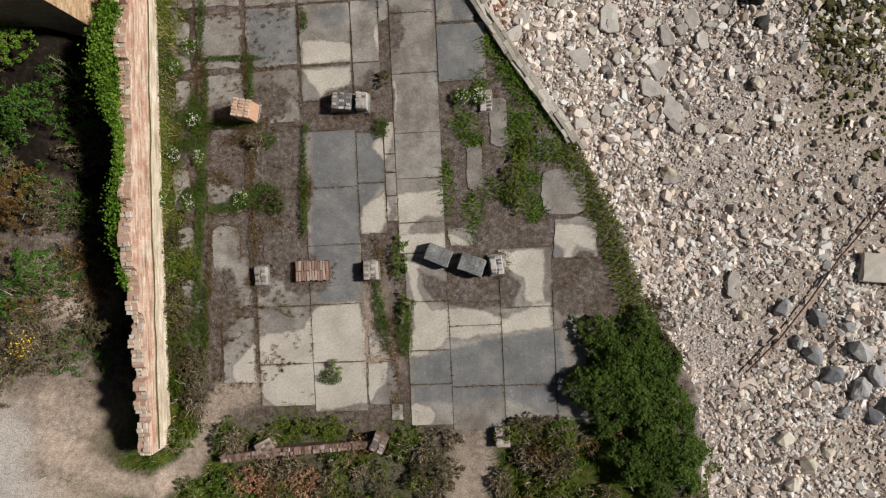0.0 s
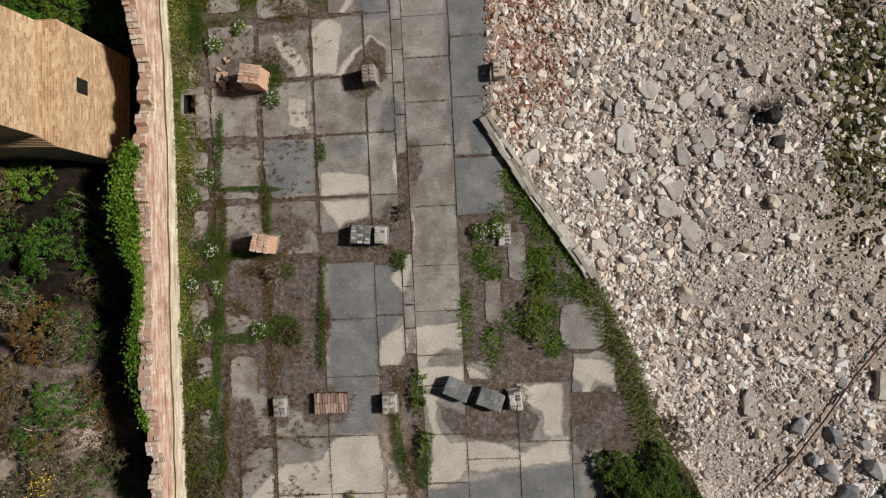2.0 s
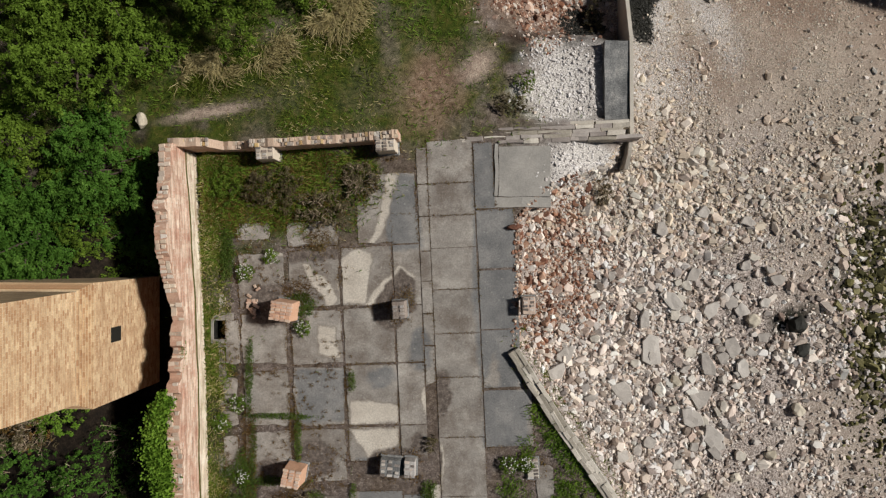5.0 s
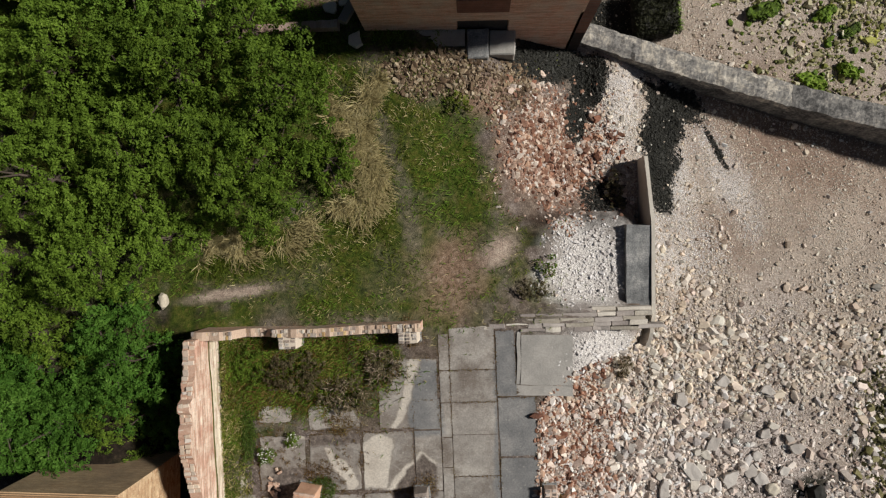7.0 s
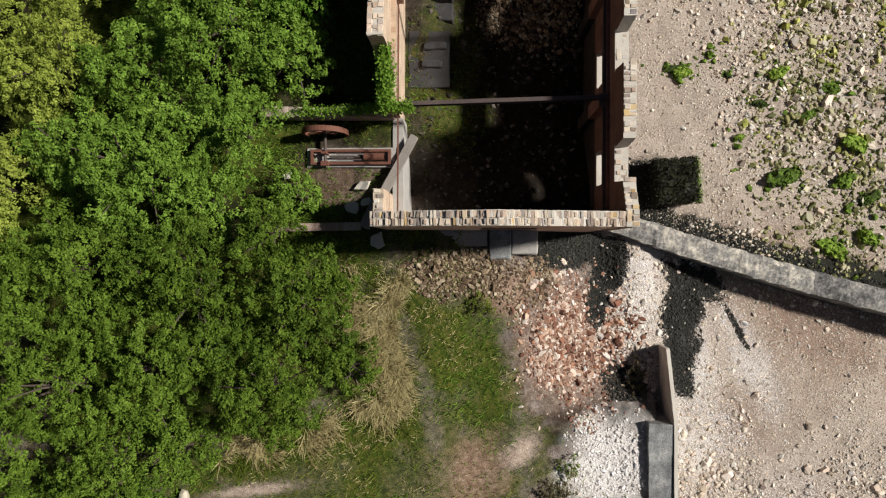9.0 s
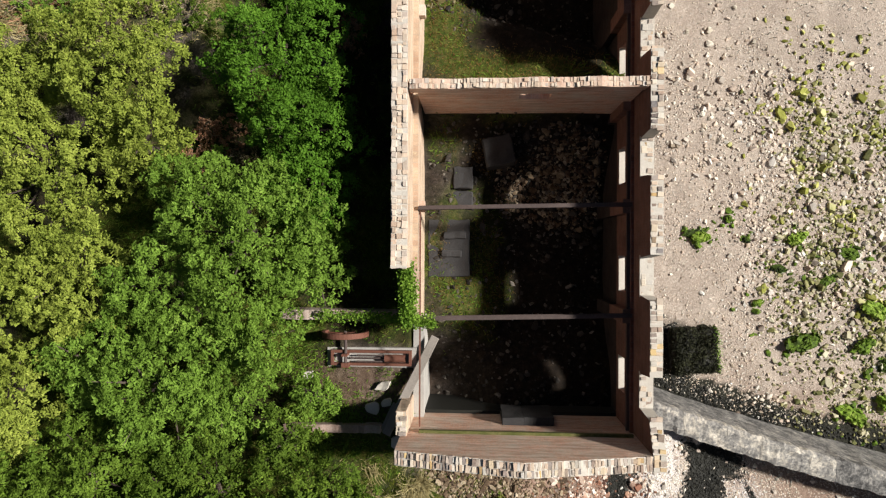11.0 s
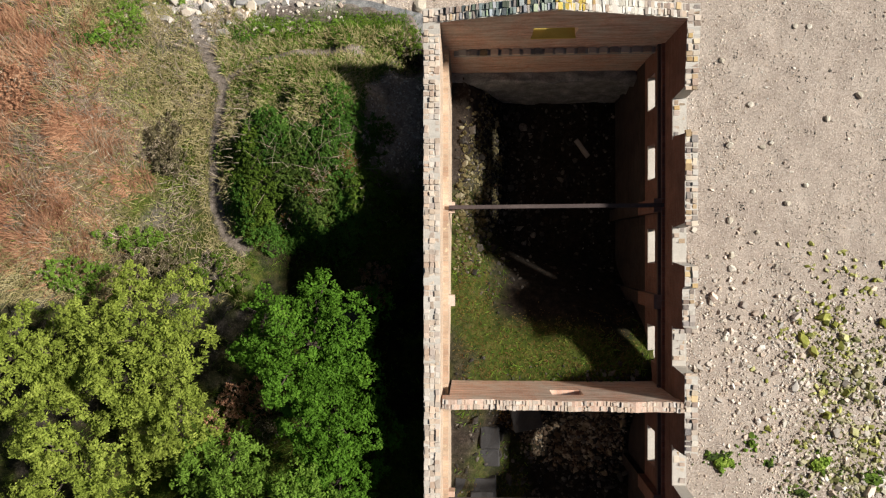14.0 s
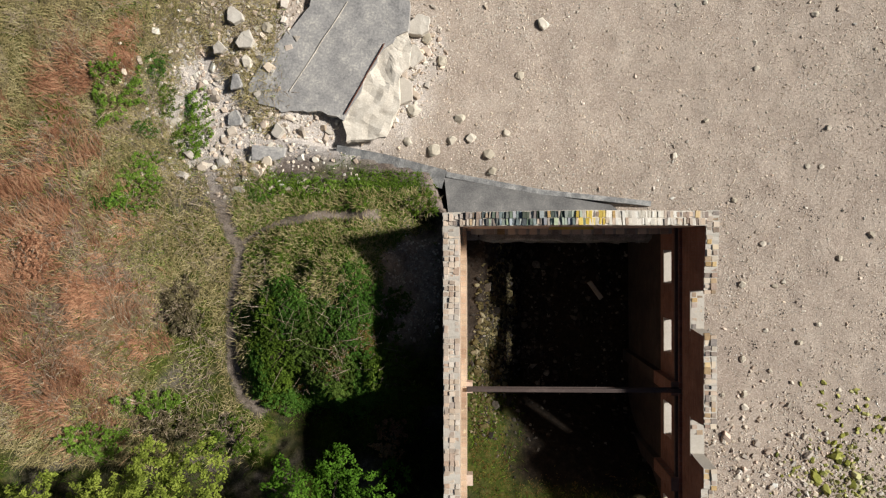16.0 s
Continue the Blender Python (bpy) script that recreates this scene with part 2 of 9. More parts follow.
M_BLEACHED = stone_material("bleached_brick", [(0.0, (0.26, 0.21, 0.17)), (0.3, (0.48, 0.4, 0.33)), (0.55, (0.62, 0.54, 0.45)), (0.8, (0.7, 0.64, 0.56)), (1.0, (0.78, 0.74, 0.68))], per="object", spread=0.22, tints=((1.0, 0.97, 0.93), (1.0, 0.86, 0.77), (0.95, 0.96, 1.0), (1.0, 0.93, 0.85), (0.78, 0.76, 0.75), (1.0, 1.0, 1.0)))
M_STUB = stone_material("lichened_masonry", [(0.0, (0.06, 0.05, 0.045)), (0.35, (0.19, 0.17, 0.155)), (0.55, (0.36, 0.335, 0.31)), (0.75, (0.56, 0.54, 0.51)), (1.0, (0.76, 0.75, 0.72))], per="object", spread=0.25, fine=20, tints=((1.0, 1.0, 1.0), (1.0, 0.93, 0.87), (0.92, 0.95, 1.0), (1.0, 0.88, 0.8), (0.8, 0.8, 0.82)))
M_BRICK_OLD = stone_material("lichened_brick", [(0.0, (0.13, 0.12, 0.115)), (0.3, (0.33, 0.285, 0.25)), (0.5, (0.48, 0.41, 0.345)), (0.7, (0.58, 0.53, 0.45)), (1.0, (0.68, 0.63, 0.54))], per="object", spread=0.36, tints=((1.0, 0.97, 0.94), (0.9, 0.93, 1.0), (1.0, 0.85, 0.76), (1.0, 1.0, 1.0), (0.75, 0.78, 0.82), (1.0, 0.9, 0.8), (1.0, 0.97, 0.93), (1.0, 0.84, 0.74), (1.0, 0.95, 0.9), (1.0, 0.78, 0.4), (1.0, 0.92, 0.88), (1.0, 1.0, 1.0)))
M_WALL_W = brick_material("weathered_brick_wall", (0.74, 0.6, 0.48), (0.54, 0.36, 0.27), (0.68, 0.61, 0.53), "y", width=0.34, high=0.15, stain=(0.46, 0.24, 0.17), stain_amount=0.85, lichen=(0.72, 0.68, 0.62), streak=0.9)
M_WALL_IN = brick_material("cream_brick_wall", (0.6076, 0.4725, 0.34), (0.539, 0.378, 0.27), (0.49, 0.441, 0.36), "y", stain=(0.3528, 0.2625, 0.19), stain_amount=0.65, lichen=(0.7252, 0.63, 0.42), streak=0.6)
# Red brick dimmed: the east wall's inner shade is put into its colour.
M_WALL_RED_Y = brick_material("dimmed_red_brick", (0.2046, 0.084, 0.06), (0.2604, 0.12, 0.084), (0.2108, 0.15, 0.126), "y", stain=(0.0868, 0.048, 0.042), streak=0.35)
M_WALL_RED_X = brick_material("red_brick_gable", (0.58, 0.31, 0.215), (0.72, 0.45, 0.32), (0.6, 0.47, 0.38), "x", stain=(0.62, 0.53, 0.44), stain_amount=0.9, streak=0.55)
M_CHIMNEY_Y = brick_material("buff_brick_east", (0.66, 0.5, 0.31), (0.4, 0.23, 0.12), (0.6, 0.48, 0.33), "y", width=0.24, high=0.1, stain=(0.4, 0.25, 0.14), stain_amount=0.6, streak=0.4)
# Darker brick for the north and south faces: their shade is in the colour.
M_CHIMNEY_X = brick_material("shaded_buff_brick", (0.56, 0.4, 0.24), (0.42, 0.28, 0.16), (0.5, 0.4, 0.28), "x", stain=(0.22, 0.17, 0.12), stain_amount=0.6, streak=0.3)
M_CONC = stone_material("rough_concrete", [(0.0, (0.14, 0.135, 0.13)), (0.4, (0.3, 0.29, 0.27)), (0.65, (0.42, 0.4, 0.37)), (1.0, (0.6, 0.58, 0.53))], coarse=0.9, fine=18)
M_CONC_PALE = stone_material("pale_concrete", [(0.0, (0.3, 0.27, 0.23)), (0.45, (0.5, 0.46, 0.4)), (0.7, (0.6, 0.57, 0.51)), (1.0, (0.72, 0.7, 0.65))], coarse=0.7, fine=16)
M_CONC_DARK = stone_material("dark_concrete", [(0.25, (0.05, 0.05, 0.05)), (0.42, (0.13, 0.133, 0.135)), (0.52, (0.21, 0.215, 0.215)), (0.62, (0.34, 0.335, 0.32)), (0.75, (0.55, 0.53, 0.49))], coarse=1.6, fine=18)
M_RUST = stone_material("rusted_iron", [(0.0, (0.036, 0.015, 0.0117)), (0.5, (0.132, 0.054, 0.03575)), (1.0, (0.216, 0.114, 0.0845))], rough=0.75)
M_STEEL = stone_material("old_girder_iron", [(0.0, (0.025, 0.02, 0.02)), (0.5, (0.075, 0.055, 0.05)), (1.0, (0.17, 0.13, 0.115))], rough=0.7)
M_WOOD = stone_material("grey_driftwood", [(0.0, (0.105, 0.09, 0.075)), (0.5, (0.225, 0.2025, 0.18)), (1.0, (0.345, 0.315, 0.285))])
M_BARK = stone_material("bark", [(0.0, (0.03, 0.024, 0.018)), (0.5, (0.078, 0.06, 0.048)), (1.0, (0.144, 0.12, 0.096))])
M_TWIG = stone_material("dead_twigs", [(0.0, (0.13, 0.095, 0.065)), (0.5, (0.3, 0.235, 0.165)), (1.0, (0.52, 0.435, 0.32))], per="island")
M_BRICK_DARK = stone_material("sooty_brick", [(0.0, (0.06, 0.045, 0.04)), (0.35, (0.19, 0.12, 0.095)), (0.6, (0.32, 0.23, 0.19)), (0.8, (0.45, 0.38, 0.33)), (1.0, (0.6, 0.55, 0.5))], per="object", spread=0.26)
M_BRACKEN = leaf_material("dead_bracken", [(0, (0.07, 0.03, 0.016)), (0.3, (0.22, 0.1, 0.056)), (0.55, (0.42, 0.222, 0.128)), (0.8, (0.58, 0.37, 0.23)), (1, (0.66, 0.48, 0.32))], 0.15)
M_LEAF_A = leaf_material("fresh_leaves", [(0, (0.03902, 0.07678, 0.009181)), (0.35, (0.1066, 0.1843, 0.02253)), (0.65, (0.1846, 0.3093, 0.0434)), (1, (0.351, 0.4826, 0.09181))])
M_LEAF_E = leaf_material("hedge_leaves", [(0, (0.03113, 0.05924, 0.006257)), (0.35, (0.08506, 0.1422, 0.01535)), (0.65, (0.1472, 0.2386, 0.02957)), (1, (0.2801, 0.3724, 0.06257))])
M_LEAF_D = leaf_material("deep_green_leaves", [(0, (0.01985, 0.05698, 0.004465)), (0.35, (0.06177, 0.1424, 0.01148)), (0.65, (0.1103, 0.2407, 0.02169)), (1, (0.2316, 0.3859, 0.05103))])
M_LEAF_B = leaf_material("yellow_green_leaves", [(0, (0.07662, 0.1036, 0.01419)), (0.35, (0.1806, 0.2331, 0.03445)), (0.65, (0.3174, 0.3781, 0.06687)), (1, (0.5145, 0.5594, 0.1317))])
M_LEAF_C = leaf_material("dark_leaves", [(0, (0.0223, 0.04579, 0.005446)), (0.4, (0.07167, 0.1221, 0.01362)), (0.7, (0.1355, 0.2136, 0.02451)), (1, (0.2707, 0.351, 0.05446))])
M_BUSH = leaf_material("glossy_bush_leaves", [(0.0, (0.022, 0.042, 0.008)), (0.4, (0.07, 0.115, 0.02)), (0.7, (0.125, 0.195, 0.036)), (1.0, (0.25, 0.33, 0.08))])
M_IVY = leaf_material("ivy_leaves", [(0.0, (0.04, 0.09, 0.01)), (0.35, (0.1, 0.2, 0.02)), (0.7, (0.2, 0.33, 0.04)), (1.0, (0.32, 0.42, 0.09))])
M_IVY_DARK = leaf_material("bramble_leaves", [(0.0, (0.01955, 0.05355, 0.00936)), (0.4, (0.05376, 0.1309, 0.01638)), (0.7, (0.09775, 0.2023, 0.02925)), (1.0, (0.1955, 0.3094, 0.0702))])
M_SHRUB = leaf_material("scrub_leaves", [(0, (0.018, 0.015, 0.00792)), (0.3, (0.06, 0.048, 0.0231)), (0.55, (0.12, 0.102, 0.0528)), (0.8, (0.198, 0.168, 0.1056)), (1, (0.24, 0.216, 0.1452))], 0.15)
M_GRASS = leaf_material("grass_blades", [(0, (0.0315, 0.055, 0.007)), (0.4, (0.08925, 0.125, 0.014)), (0.7, (0.168, 0.19, 0.0315)), (1, (0.2835, 0.27, 0.07))], 0.2)
M_FRESH = leaf_material("fresh_grass", [(0.0, (0.056, 0.084, 0.01575)), (0.35, (0.1456, 0.1904, 0.03675)), (0.65, (0.2464, 0.2912, 0.0735)), (1.0, (0.4032, 0.4256, 0.1575))], 0.2)
M_GREEN_GRASS = leaf_material("green_grass", [(0, (0.0297, 0.06188, 0.007392)), (0.4, (0.07425, 0.1375, 0.01294)), (0.7, (0.1337, 0.22, 0.0231)), (1, (0.2376, 0.3025, 0.0462))], 0.2)
M_STRAW = leaf_material("dry_grass", [(0.0, (0.09, 0.07, 0.025)), (0.3, (0.27, 0.225, 0.1)), (0.6, (0.47, 0.4, 0.2)), (1.0, (0.64, 0.57, 0.36))], 0.2)
M_MOSS = leaf_material("rust_moss", [(0, (0.04725, 0.0243, 0.0103)), (0.4, (0.1228, 0.0648, 0.02145)), (0.7, (0.1701, 0.1215, 0.03432)), (1, (0.2268, 0.2106, 0.06006))], 0.1)
M_PETAL = plain_material("white_petals", (0.72, 0.72, 0.66), 0.6, vary=0.1)
M_GORSE = plain_material("gorse_flowers", (0.75, 0.5, 0.03), 0.6, vary=0.2)

# ---- the lie of the land ----
GRID_TURN = 0.045                        # the floor grid is turned a little from north


def sea_wall_y(x):
    return 33.9 - 0.345 * (np.asarray(x, float) - 2.5) + 0.004 * (np.asarray(x, float) - 2.5) ** 2


def edge_x(y):
    """East edge of the made ground."""
    ys = [-40, -12, -6, -3, 0.8, 2.6, 5.2, 8.0, 11.2, 17.0, 18.4, 19.4, 20.6, 26, 28, 33, 34, 61.78, 61.95, 64.0, 66, 72, 80, 140]
    xs = [12, 9.6, 9.2, 7.4, 6.2, 5.3, 3.9, 1.9, -0.2, -0.1, 1.3, 3.6, 4.4, 4.2, 1.5, 1.5, 1.6, 1.6, -8.2, -9.2, -17.6, -21.2, -24, -30]
    return np.interp(y, ys, xs)


def beach_z(x, y):
    s = -2.0 - 0.16 * np.clip(x - 0, 0, 9) - 0.085 * np.clip(x - 9, 0, 60)
    s = s - 0.75 * smooth(6.5, 1.2, sea_wall_y(x) - y) * smooth(2.2, 6.5, x) + 0.1 * smooth(1.6, 0.8, sea_wall_y(x) - y)
    n = -5.75 - 0.04 * np.clip(x - 3, -3, 40)
    reach = np.clip(x + 8, -8, 23)
    far_n = -4.2 - 0.16 * reach + 0.0035 * reach**2
    n = n * (1 - smooth(62, 66, y)) + far_n * smooth(62, 66, y)
    k = smooth(-0.25, 0.35, y - sea_wall_y(x))
    return s * (1 - k) + n * k


def ground_z(x, y):
    x, y = np.asarray(x, float), np.asarray(y, float)
    z = -0.022 + 0.02 * (fractal(x, y, 1.2, 3) - 0.5)
    # bank below the west wall, higher ground west of it
    z = z + 0.35 * smooth(-13.2, -13.8, x) * smooth(22, 18, y)
    west = -1.1 + 1.9 * smooth(-16.6, -18.8, x) + 0.06 * np.clip(-17 - x, 0, 12) + 0.4 * (fractal(x, y, 4, 11) - 0.5)
    z = z + (west - z) * smooth(-14.0, -14.5, x) * smooth(20.5, 16, y) * smooth(-10.0, -6.5, y)
    z = z + 0.9 * smooth(-13, -20, x) * smooth(-7.5, -9.5, y)
    # south scrub falls a little
    z = z - 0.35 * smooth(-8, -10.5, y) * smooth(-12, -9, x)
    z = z - 0.8 * (np.abs(x + 13.25) < 0.36) * (np.abs(y - 12.05) < 0.5)
    # meadow north of the floor
    m = -0.1 - 0.25 * smooth(-6, -3, x) + 0.35 * (fractal(x, y, 3, 5) - 0.5)
    z = z + (m - z) * smooth(20.3, 21.2, y)
    # lime fan between the quay and the beach
    z = z - 0.75 * smooth(1.3, 4.4, x) * smooth(17.0, 18.2, y) * smooth(21.6, 20.6, y)
    # rubble slope down to the beach
    down = -0.35 - (0.75 + 1.65 * smooth(24.4, 26.6, y)) * smooth(-2.6, 2.8, x) - 0.5 * smooth(29, 32, y) * smooth(-4, -1, x)
    z = z + (down - z) * smooth(21.0, 21.6, y) * smooth(34, 33.6, y) * smooth(-3.2, -1.8, x)
    # wooded ground west of the engine house, and the hollow along its wall
    wood = -0.8 + 0.4 * (fractal(x, y, 5, 21) - 0.5) + 0.05 * np.clip(-14 - x, 0, 20)
    z = z + (wood - z) * smooth(38.0, 40.0, y) * smooth(-7.6, -8.0, x)
    z = z - 0.9 * smooth(-11.5, -10.2, x) * smooth(-7.8, -8.2, x) * smooth(38.6, 39.4, y) * smooth(60, 56, y)
    z = z - 1.2 * smooth(-17.0, -14.5, x) * smooth(-7.8, -8.4, x) * smooth(49.0, 50.5, y) * smooth(54.6, 52.8, y)
    # slope at the north end
    nw = -0.75 - 0.36 * np.clip(y - 61, 0, 6.0) - 1.3 * smooth(-16.5, -14.0, x) * smooth(54.6, 52.8, y) + 1.3 * smooth(-20, -25, x)
    z = z + (nw - z) * smooth(50, 54, y) * smooth(-8.0, -8.5, x)
    far = np.sqrt(((x + 13.6) / np.where(x > -13.6, 5.2, 4.1)) ** 2 + ((y - 57.2) / np.where(y > 57.2, 4.8 + 1.6 * smooth(-14, -10.5, x), 4.8)) ** 2) + 0.5 * (fractal(x, y, 1.8, 59) - 0.5)
    z = z + 0.9 * smooth(1.12, 0.4, far) * (1 + 1.6 * smooth(-17.5, -10.0, x)) * smooth(-8.4, -9.6, x)
    z = z - 1.3 * blob(x, y, -9.2, 61.5, 0.85, 0.7, 0, 0.5)
    # floor inside the engine house
    inside = smooth(-7.6, -7.3, x) * smooth(1.75, 1.55, x) * smooth(33.45, 33.7, y) * smooth(61.7, 61.4, y)
    fl = -3.3 + 1.9 * smooth(-2.5, -6.5, x) * smooth(35, 38.5, y) + 1.6 * smooth(38.5, 35.0, y) * smooth(-6.5, -3.5, x)
    mound = -0.9 - 0.3 * smooth(-3.5, 1.5, x) + 1.4 * smooth(50.6, 47.5, y) * smooth(46.9, 47.3, y)
    fl = fl + (mound - fl) * smooth(43.5, 47, y) * smooth(54.2, 51.3, y + 0.12 * (x + 3))
    pit = -5.8 + 3.8 * smooth(-4.2, -6.6, x)
    fl = fl + (pit - fl) * smooth(50.5, 54.0, y + 0.3 * (x + 3))
    fl = fl + 0.35 * (fractal(x, y, 1.6, 9) - 0.5)
    z = z + (fl - z) * inside
    # beach
    e = edge_x(y)
    wide = 0.35 + 2.6 * smooth(25.5, 27.5, y) * smooth(34, 33, y) + 1.2 * smooth(-2, -6, y) + 0.9 * smooth(16.6, 18, y) * smooth(20.8, 20, y) + 0.5 * smooth(62.5, 65, y)
    b = beach_z(x, y) + 0.25 * (fractal(x, y, 3.0, 13) - 0.5) + 0.12 * (fractal(x, y, 0.8, 14) - 0.5)
    z = z + (b - z) * smooth(0, 1, (x - e) / wide) * (1 - inside)
    return z


# what covers the ground, as masks between 0 and 1
def cover(x, y):
    e = edge_x(y)
    beach = smooth(-0.1, 0.5, x - e + (fractal(x, y, 0.8, 51) - 0.5) * 0.8)
    inside = ((x > -7.5) & (x < 1.7) & (y > 33.5) & (y < 61.6)).astype(float)
    beach = beach * (1 - inside)
    green = np.zeros_like(x)
    for cx, cy, rx, ry, t in ((-13.5, 3, 0.75, 20, 0), (-12.9, -4.5, 0.8, 4.2, 0), (-15.6, -7.6, 1.0, 1.2, 0), (-10.5, 18.3, 4.2, 2.3, 0), (-9, 23, 9, 3.2, 0), (-4.2, 27.0, 2.2, 4.2, 10), (-6.5, 24.5, 3, 3, 0), (-7.5, 28.5, 2.6, 3.6, 0), (-8, -11, 14, 3.2, 0),
                              (5, -12, 8, 4, 0), (-16, 34, 12, 16, 0), (-14, 57, 6, 7, 0), (-23, 58, 6, 12, 0), (-25, 67, 7, 8, 0), (-5.9, 50.5, 1.4, 5, 0), (-4.5, 40, 2, 4, 0), (-3, 48.8, 4, 1.8, 0)):
        green = np.maximum(green, blob(x, y, cx, cy, rx, ry, t, 0.3))
    green = np.maximum(green, smooth(-26, -29, x))
    path, trail = np.zeros_like(x), np.zeros_like(x)
    for cx, cy, rx, ry, t in ((-20.6, -8.6, 3.4, 2.9, 0), (-18.2, -10.6, 2.2, 1.2, 0), (-21.6, -4.4, 1.5, 1.8, 0), (-17.4, -2.2, 0.9, 1.1, 0), (-19.2, -0.8, 0.8, 0.6, 0), (-10, -6.3, 1.2, 0.6, 20), (-13.9, 21.7, 1.9, 0.22, 9), (-1.9, 23.6, 0.9, 0.5, 40),
                              (-18.6, 67.2, 3.0, 2.6, 0), (-9.6, 58.7, 1.25, 2.3, 0), (-0.5, -10, 0.7, 2.2, 0), (0.3, -9.6, 0.5, 1.6, 0), (-4.2, -4.2, 0.8, 1.4, 20), (-4.3, -2.4, 0.7, 1.3, 0)):
        path = np.maximum(path, blob(x, y, cx, cy, rx, ry, t, 0.75))
    for line, wide in (((-19.6, 64.5, -18.75, 62.4, -17.5, 60.4, -17.95, 57.6, -17.95, 55.2, -17.4, 53.6, -16.7, 53.0), 0.22), ((-17.5, 60.7, -15.9, 61.5, -13.7, 61.95, -11.2, 61.9), 0.16), ((-7.6, 32.2, -7.3, 29.6, -6.2, 26.6, -5.6, 24.0), 0.3)):
        p = np.array(line).reshape(-1, 2)
        d = np.full_like(x, 99.0)
        for a, b in zip(p, p[1:]):
            k = np.clip(((x - a[0]) * (b - a)[0] + (y - a[1]) * (b - a)[1]) / ((b - a) ** 2).sum(), 0, 1)
            d = np.minimum(d, np.hypot(x - a[0] - k * (b - a)[0], y - a[1] - k * (b - a)[1]))
        trail = np.maximum(trail, (1 - 0.7 * (wide > 0.25)) * (1 - smooth(wide * 0.8, wide * 1.9, d + 0.25 * (fractal(x, y, 0.5, 58) - 0.5))))
    p = np.array((-20.07, -7.27, -17.48, -9.00, -15.57, -10.12, -13.94, -10.42, -12.52, -9.60, -11.84, -8.24, -10.90, -6.40)).reshape(-1, 2)
    d = np.full_like(x, 99.0)
    for a, b in zip(p, p[1:]):
        k = np.clip(((x - a[0]) * (b - a)[0] + (y - a[1]) * (b - a)[1]) / ((b - a) ** 2).sum(), 0, 1)
        d = np.minimum(d, np.hypot(x - a[0] - k * (b - a)[0], y - a[1] - k * (b - a)[1]))
    path = np.maximum(path, 1 - smooth(0.35, 0.75, d + 0.3 * (fractal(x, y, 0.6, 57) - 0.5)))
    clay = np.maximum(0.75 * blob(x, y, -4.0, 22.7, 1.4, 1.6, 0, 0.8), 0)
    clay = np.maximum(clay, 0.75 * np.maximum(blob(x, y, -2.4, 30.6, 1.1, 0.9, 0, 0.5), blob(x, y, 0.4, 28.0, 2.4, 2.6, 0, 0.5)))
    clay = np.maximum(clay, 0.6 * np.maximum(blob(x, y, -25.5, 58.0, 4.2, 6.0, 0, 0.4), blob(x, y, -26.0, 67.5, 2.6, 4.0, 0, 0.4)))
    green = green * (1 - 0.8 * blob(x, y, -9.8, 35.9, 2.6, 2.2, 0, 0.4))
    clay = np.maximum(clay, 0.3 * blob(x, y, -10.2, 35.2, 2.6, 1.2, 0, 0.5))
    green = np.where(inside > 0, 0.85 * np.maximum(blob(x, y, -6.4, 50.5, 1.5, 4.6, 0, 0.5), np.maximum(blob(x, y, -3.0, 48.4, 4.6, 1.3, 0, 0.5), 0.9 * blob(x, y, -5.6, 40.6, 1.9, 3.6, 0, 0.4))), green)
    low = 0.25 + 0.45 * smooth(20.5, 21.5, y) * smooth(33, 31, y)
    green = green * (low + (1 - low) * smooth(0.3, 0.52, fractal(x, y, 1.7, 52)))
    return beach, green * (1 - beach) * (1 - path) * (1 - trail), path * (1 - beach), clay * (1 - beach), trail * (1 - beach)


def axis(lo, hi, step, far):
    return np.concatenate([-np.array(far[::-1]) + lo, np.arange(lo, hi + 1e-6, step), np.array(far) + hi])


FAR = [2, 6, 14, 30, 70, 160, 400, 1200]
gx, gy = np.meshgrid(axis(-30, 22, 0.22, FAR), axis(-15, 78, 0.22, FAR), indexing="ij")
near_x, near_y = np.clip(gx, -40, 40), np.clip(gy, -30, 90)
gz = ground_z(near_x, near_y)
mb, mg, mp, mc, mt = cover(near_x, near_y)
ni, nj = gx.shape
quad = np.arange(ni * nj).reshape(ni, nj)
faces = np.stack([quad[:-1, :-1], quad[1:, :-1], quad[1:, 1:], quad[:-1, 1:]], -1).reshape(-1, 4)
sandy = mb * np.clip(smooth(34, 36, gy - 0 * gx) + smooth(12, 15, gx) * 0.7 + smooth(19, 24, gy) * 0.9, 0, 1)


# dark earth with shade painted in: the house pit, the hollow west of it, the wood's litter and the ditch behind the
# wall
shade_earth = np.zeros_like(gx)
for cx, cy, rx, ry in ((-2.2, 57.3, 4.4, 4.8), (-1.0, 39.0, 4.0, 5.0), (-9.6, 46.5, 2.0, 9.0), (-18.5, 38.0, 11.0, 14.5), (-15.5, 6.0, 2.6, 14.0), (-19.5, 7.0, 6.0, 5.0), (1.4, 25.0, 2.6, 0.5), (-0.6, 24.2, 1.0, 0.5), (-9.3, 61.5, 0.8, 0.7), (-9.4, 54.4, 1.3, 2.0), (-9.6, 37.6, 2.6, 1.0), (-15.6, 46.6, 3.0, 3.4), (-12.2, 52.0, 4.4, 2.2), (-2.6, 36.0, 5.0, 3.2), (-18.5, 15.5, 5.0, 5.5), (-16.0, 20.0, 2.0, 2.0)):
    shade_earth = np.maximum(shade_earth, blob(gx, gy, cx, cy, rx, ry, 0, 0.4))
# the whole house floor is darkened to stand for the room's shade
shade_earth = np.maximum(shade_earth, (0.8 + 0.2 * smooth(-6.2, -4.6, gx)) * (gx > -7.4) * (gx < 1.6) * (gy > 33.6) * (gy < 61.4))

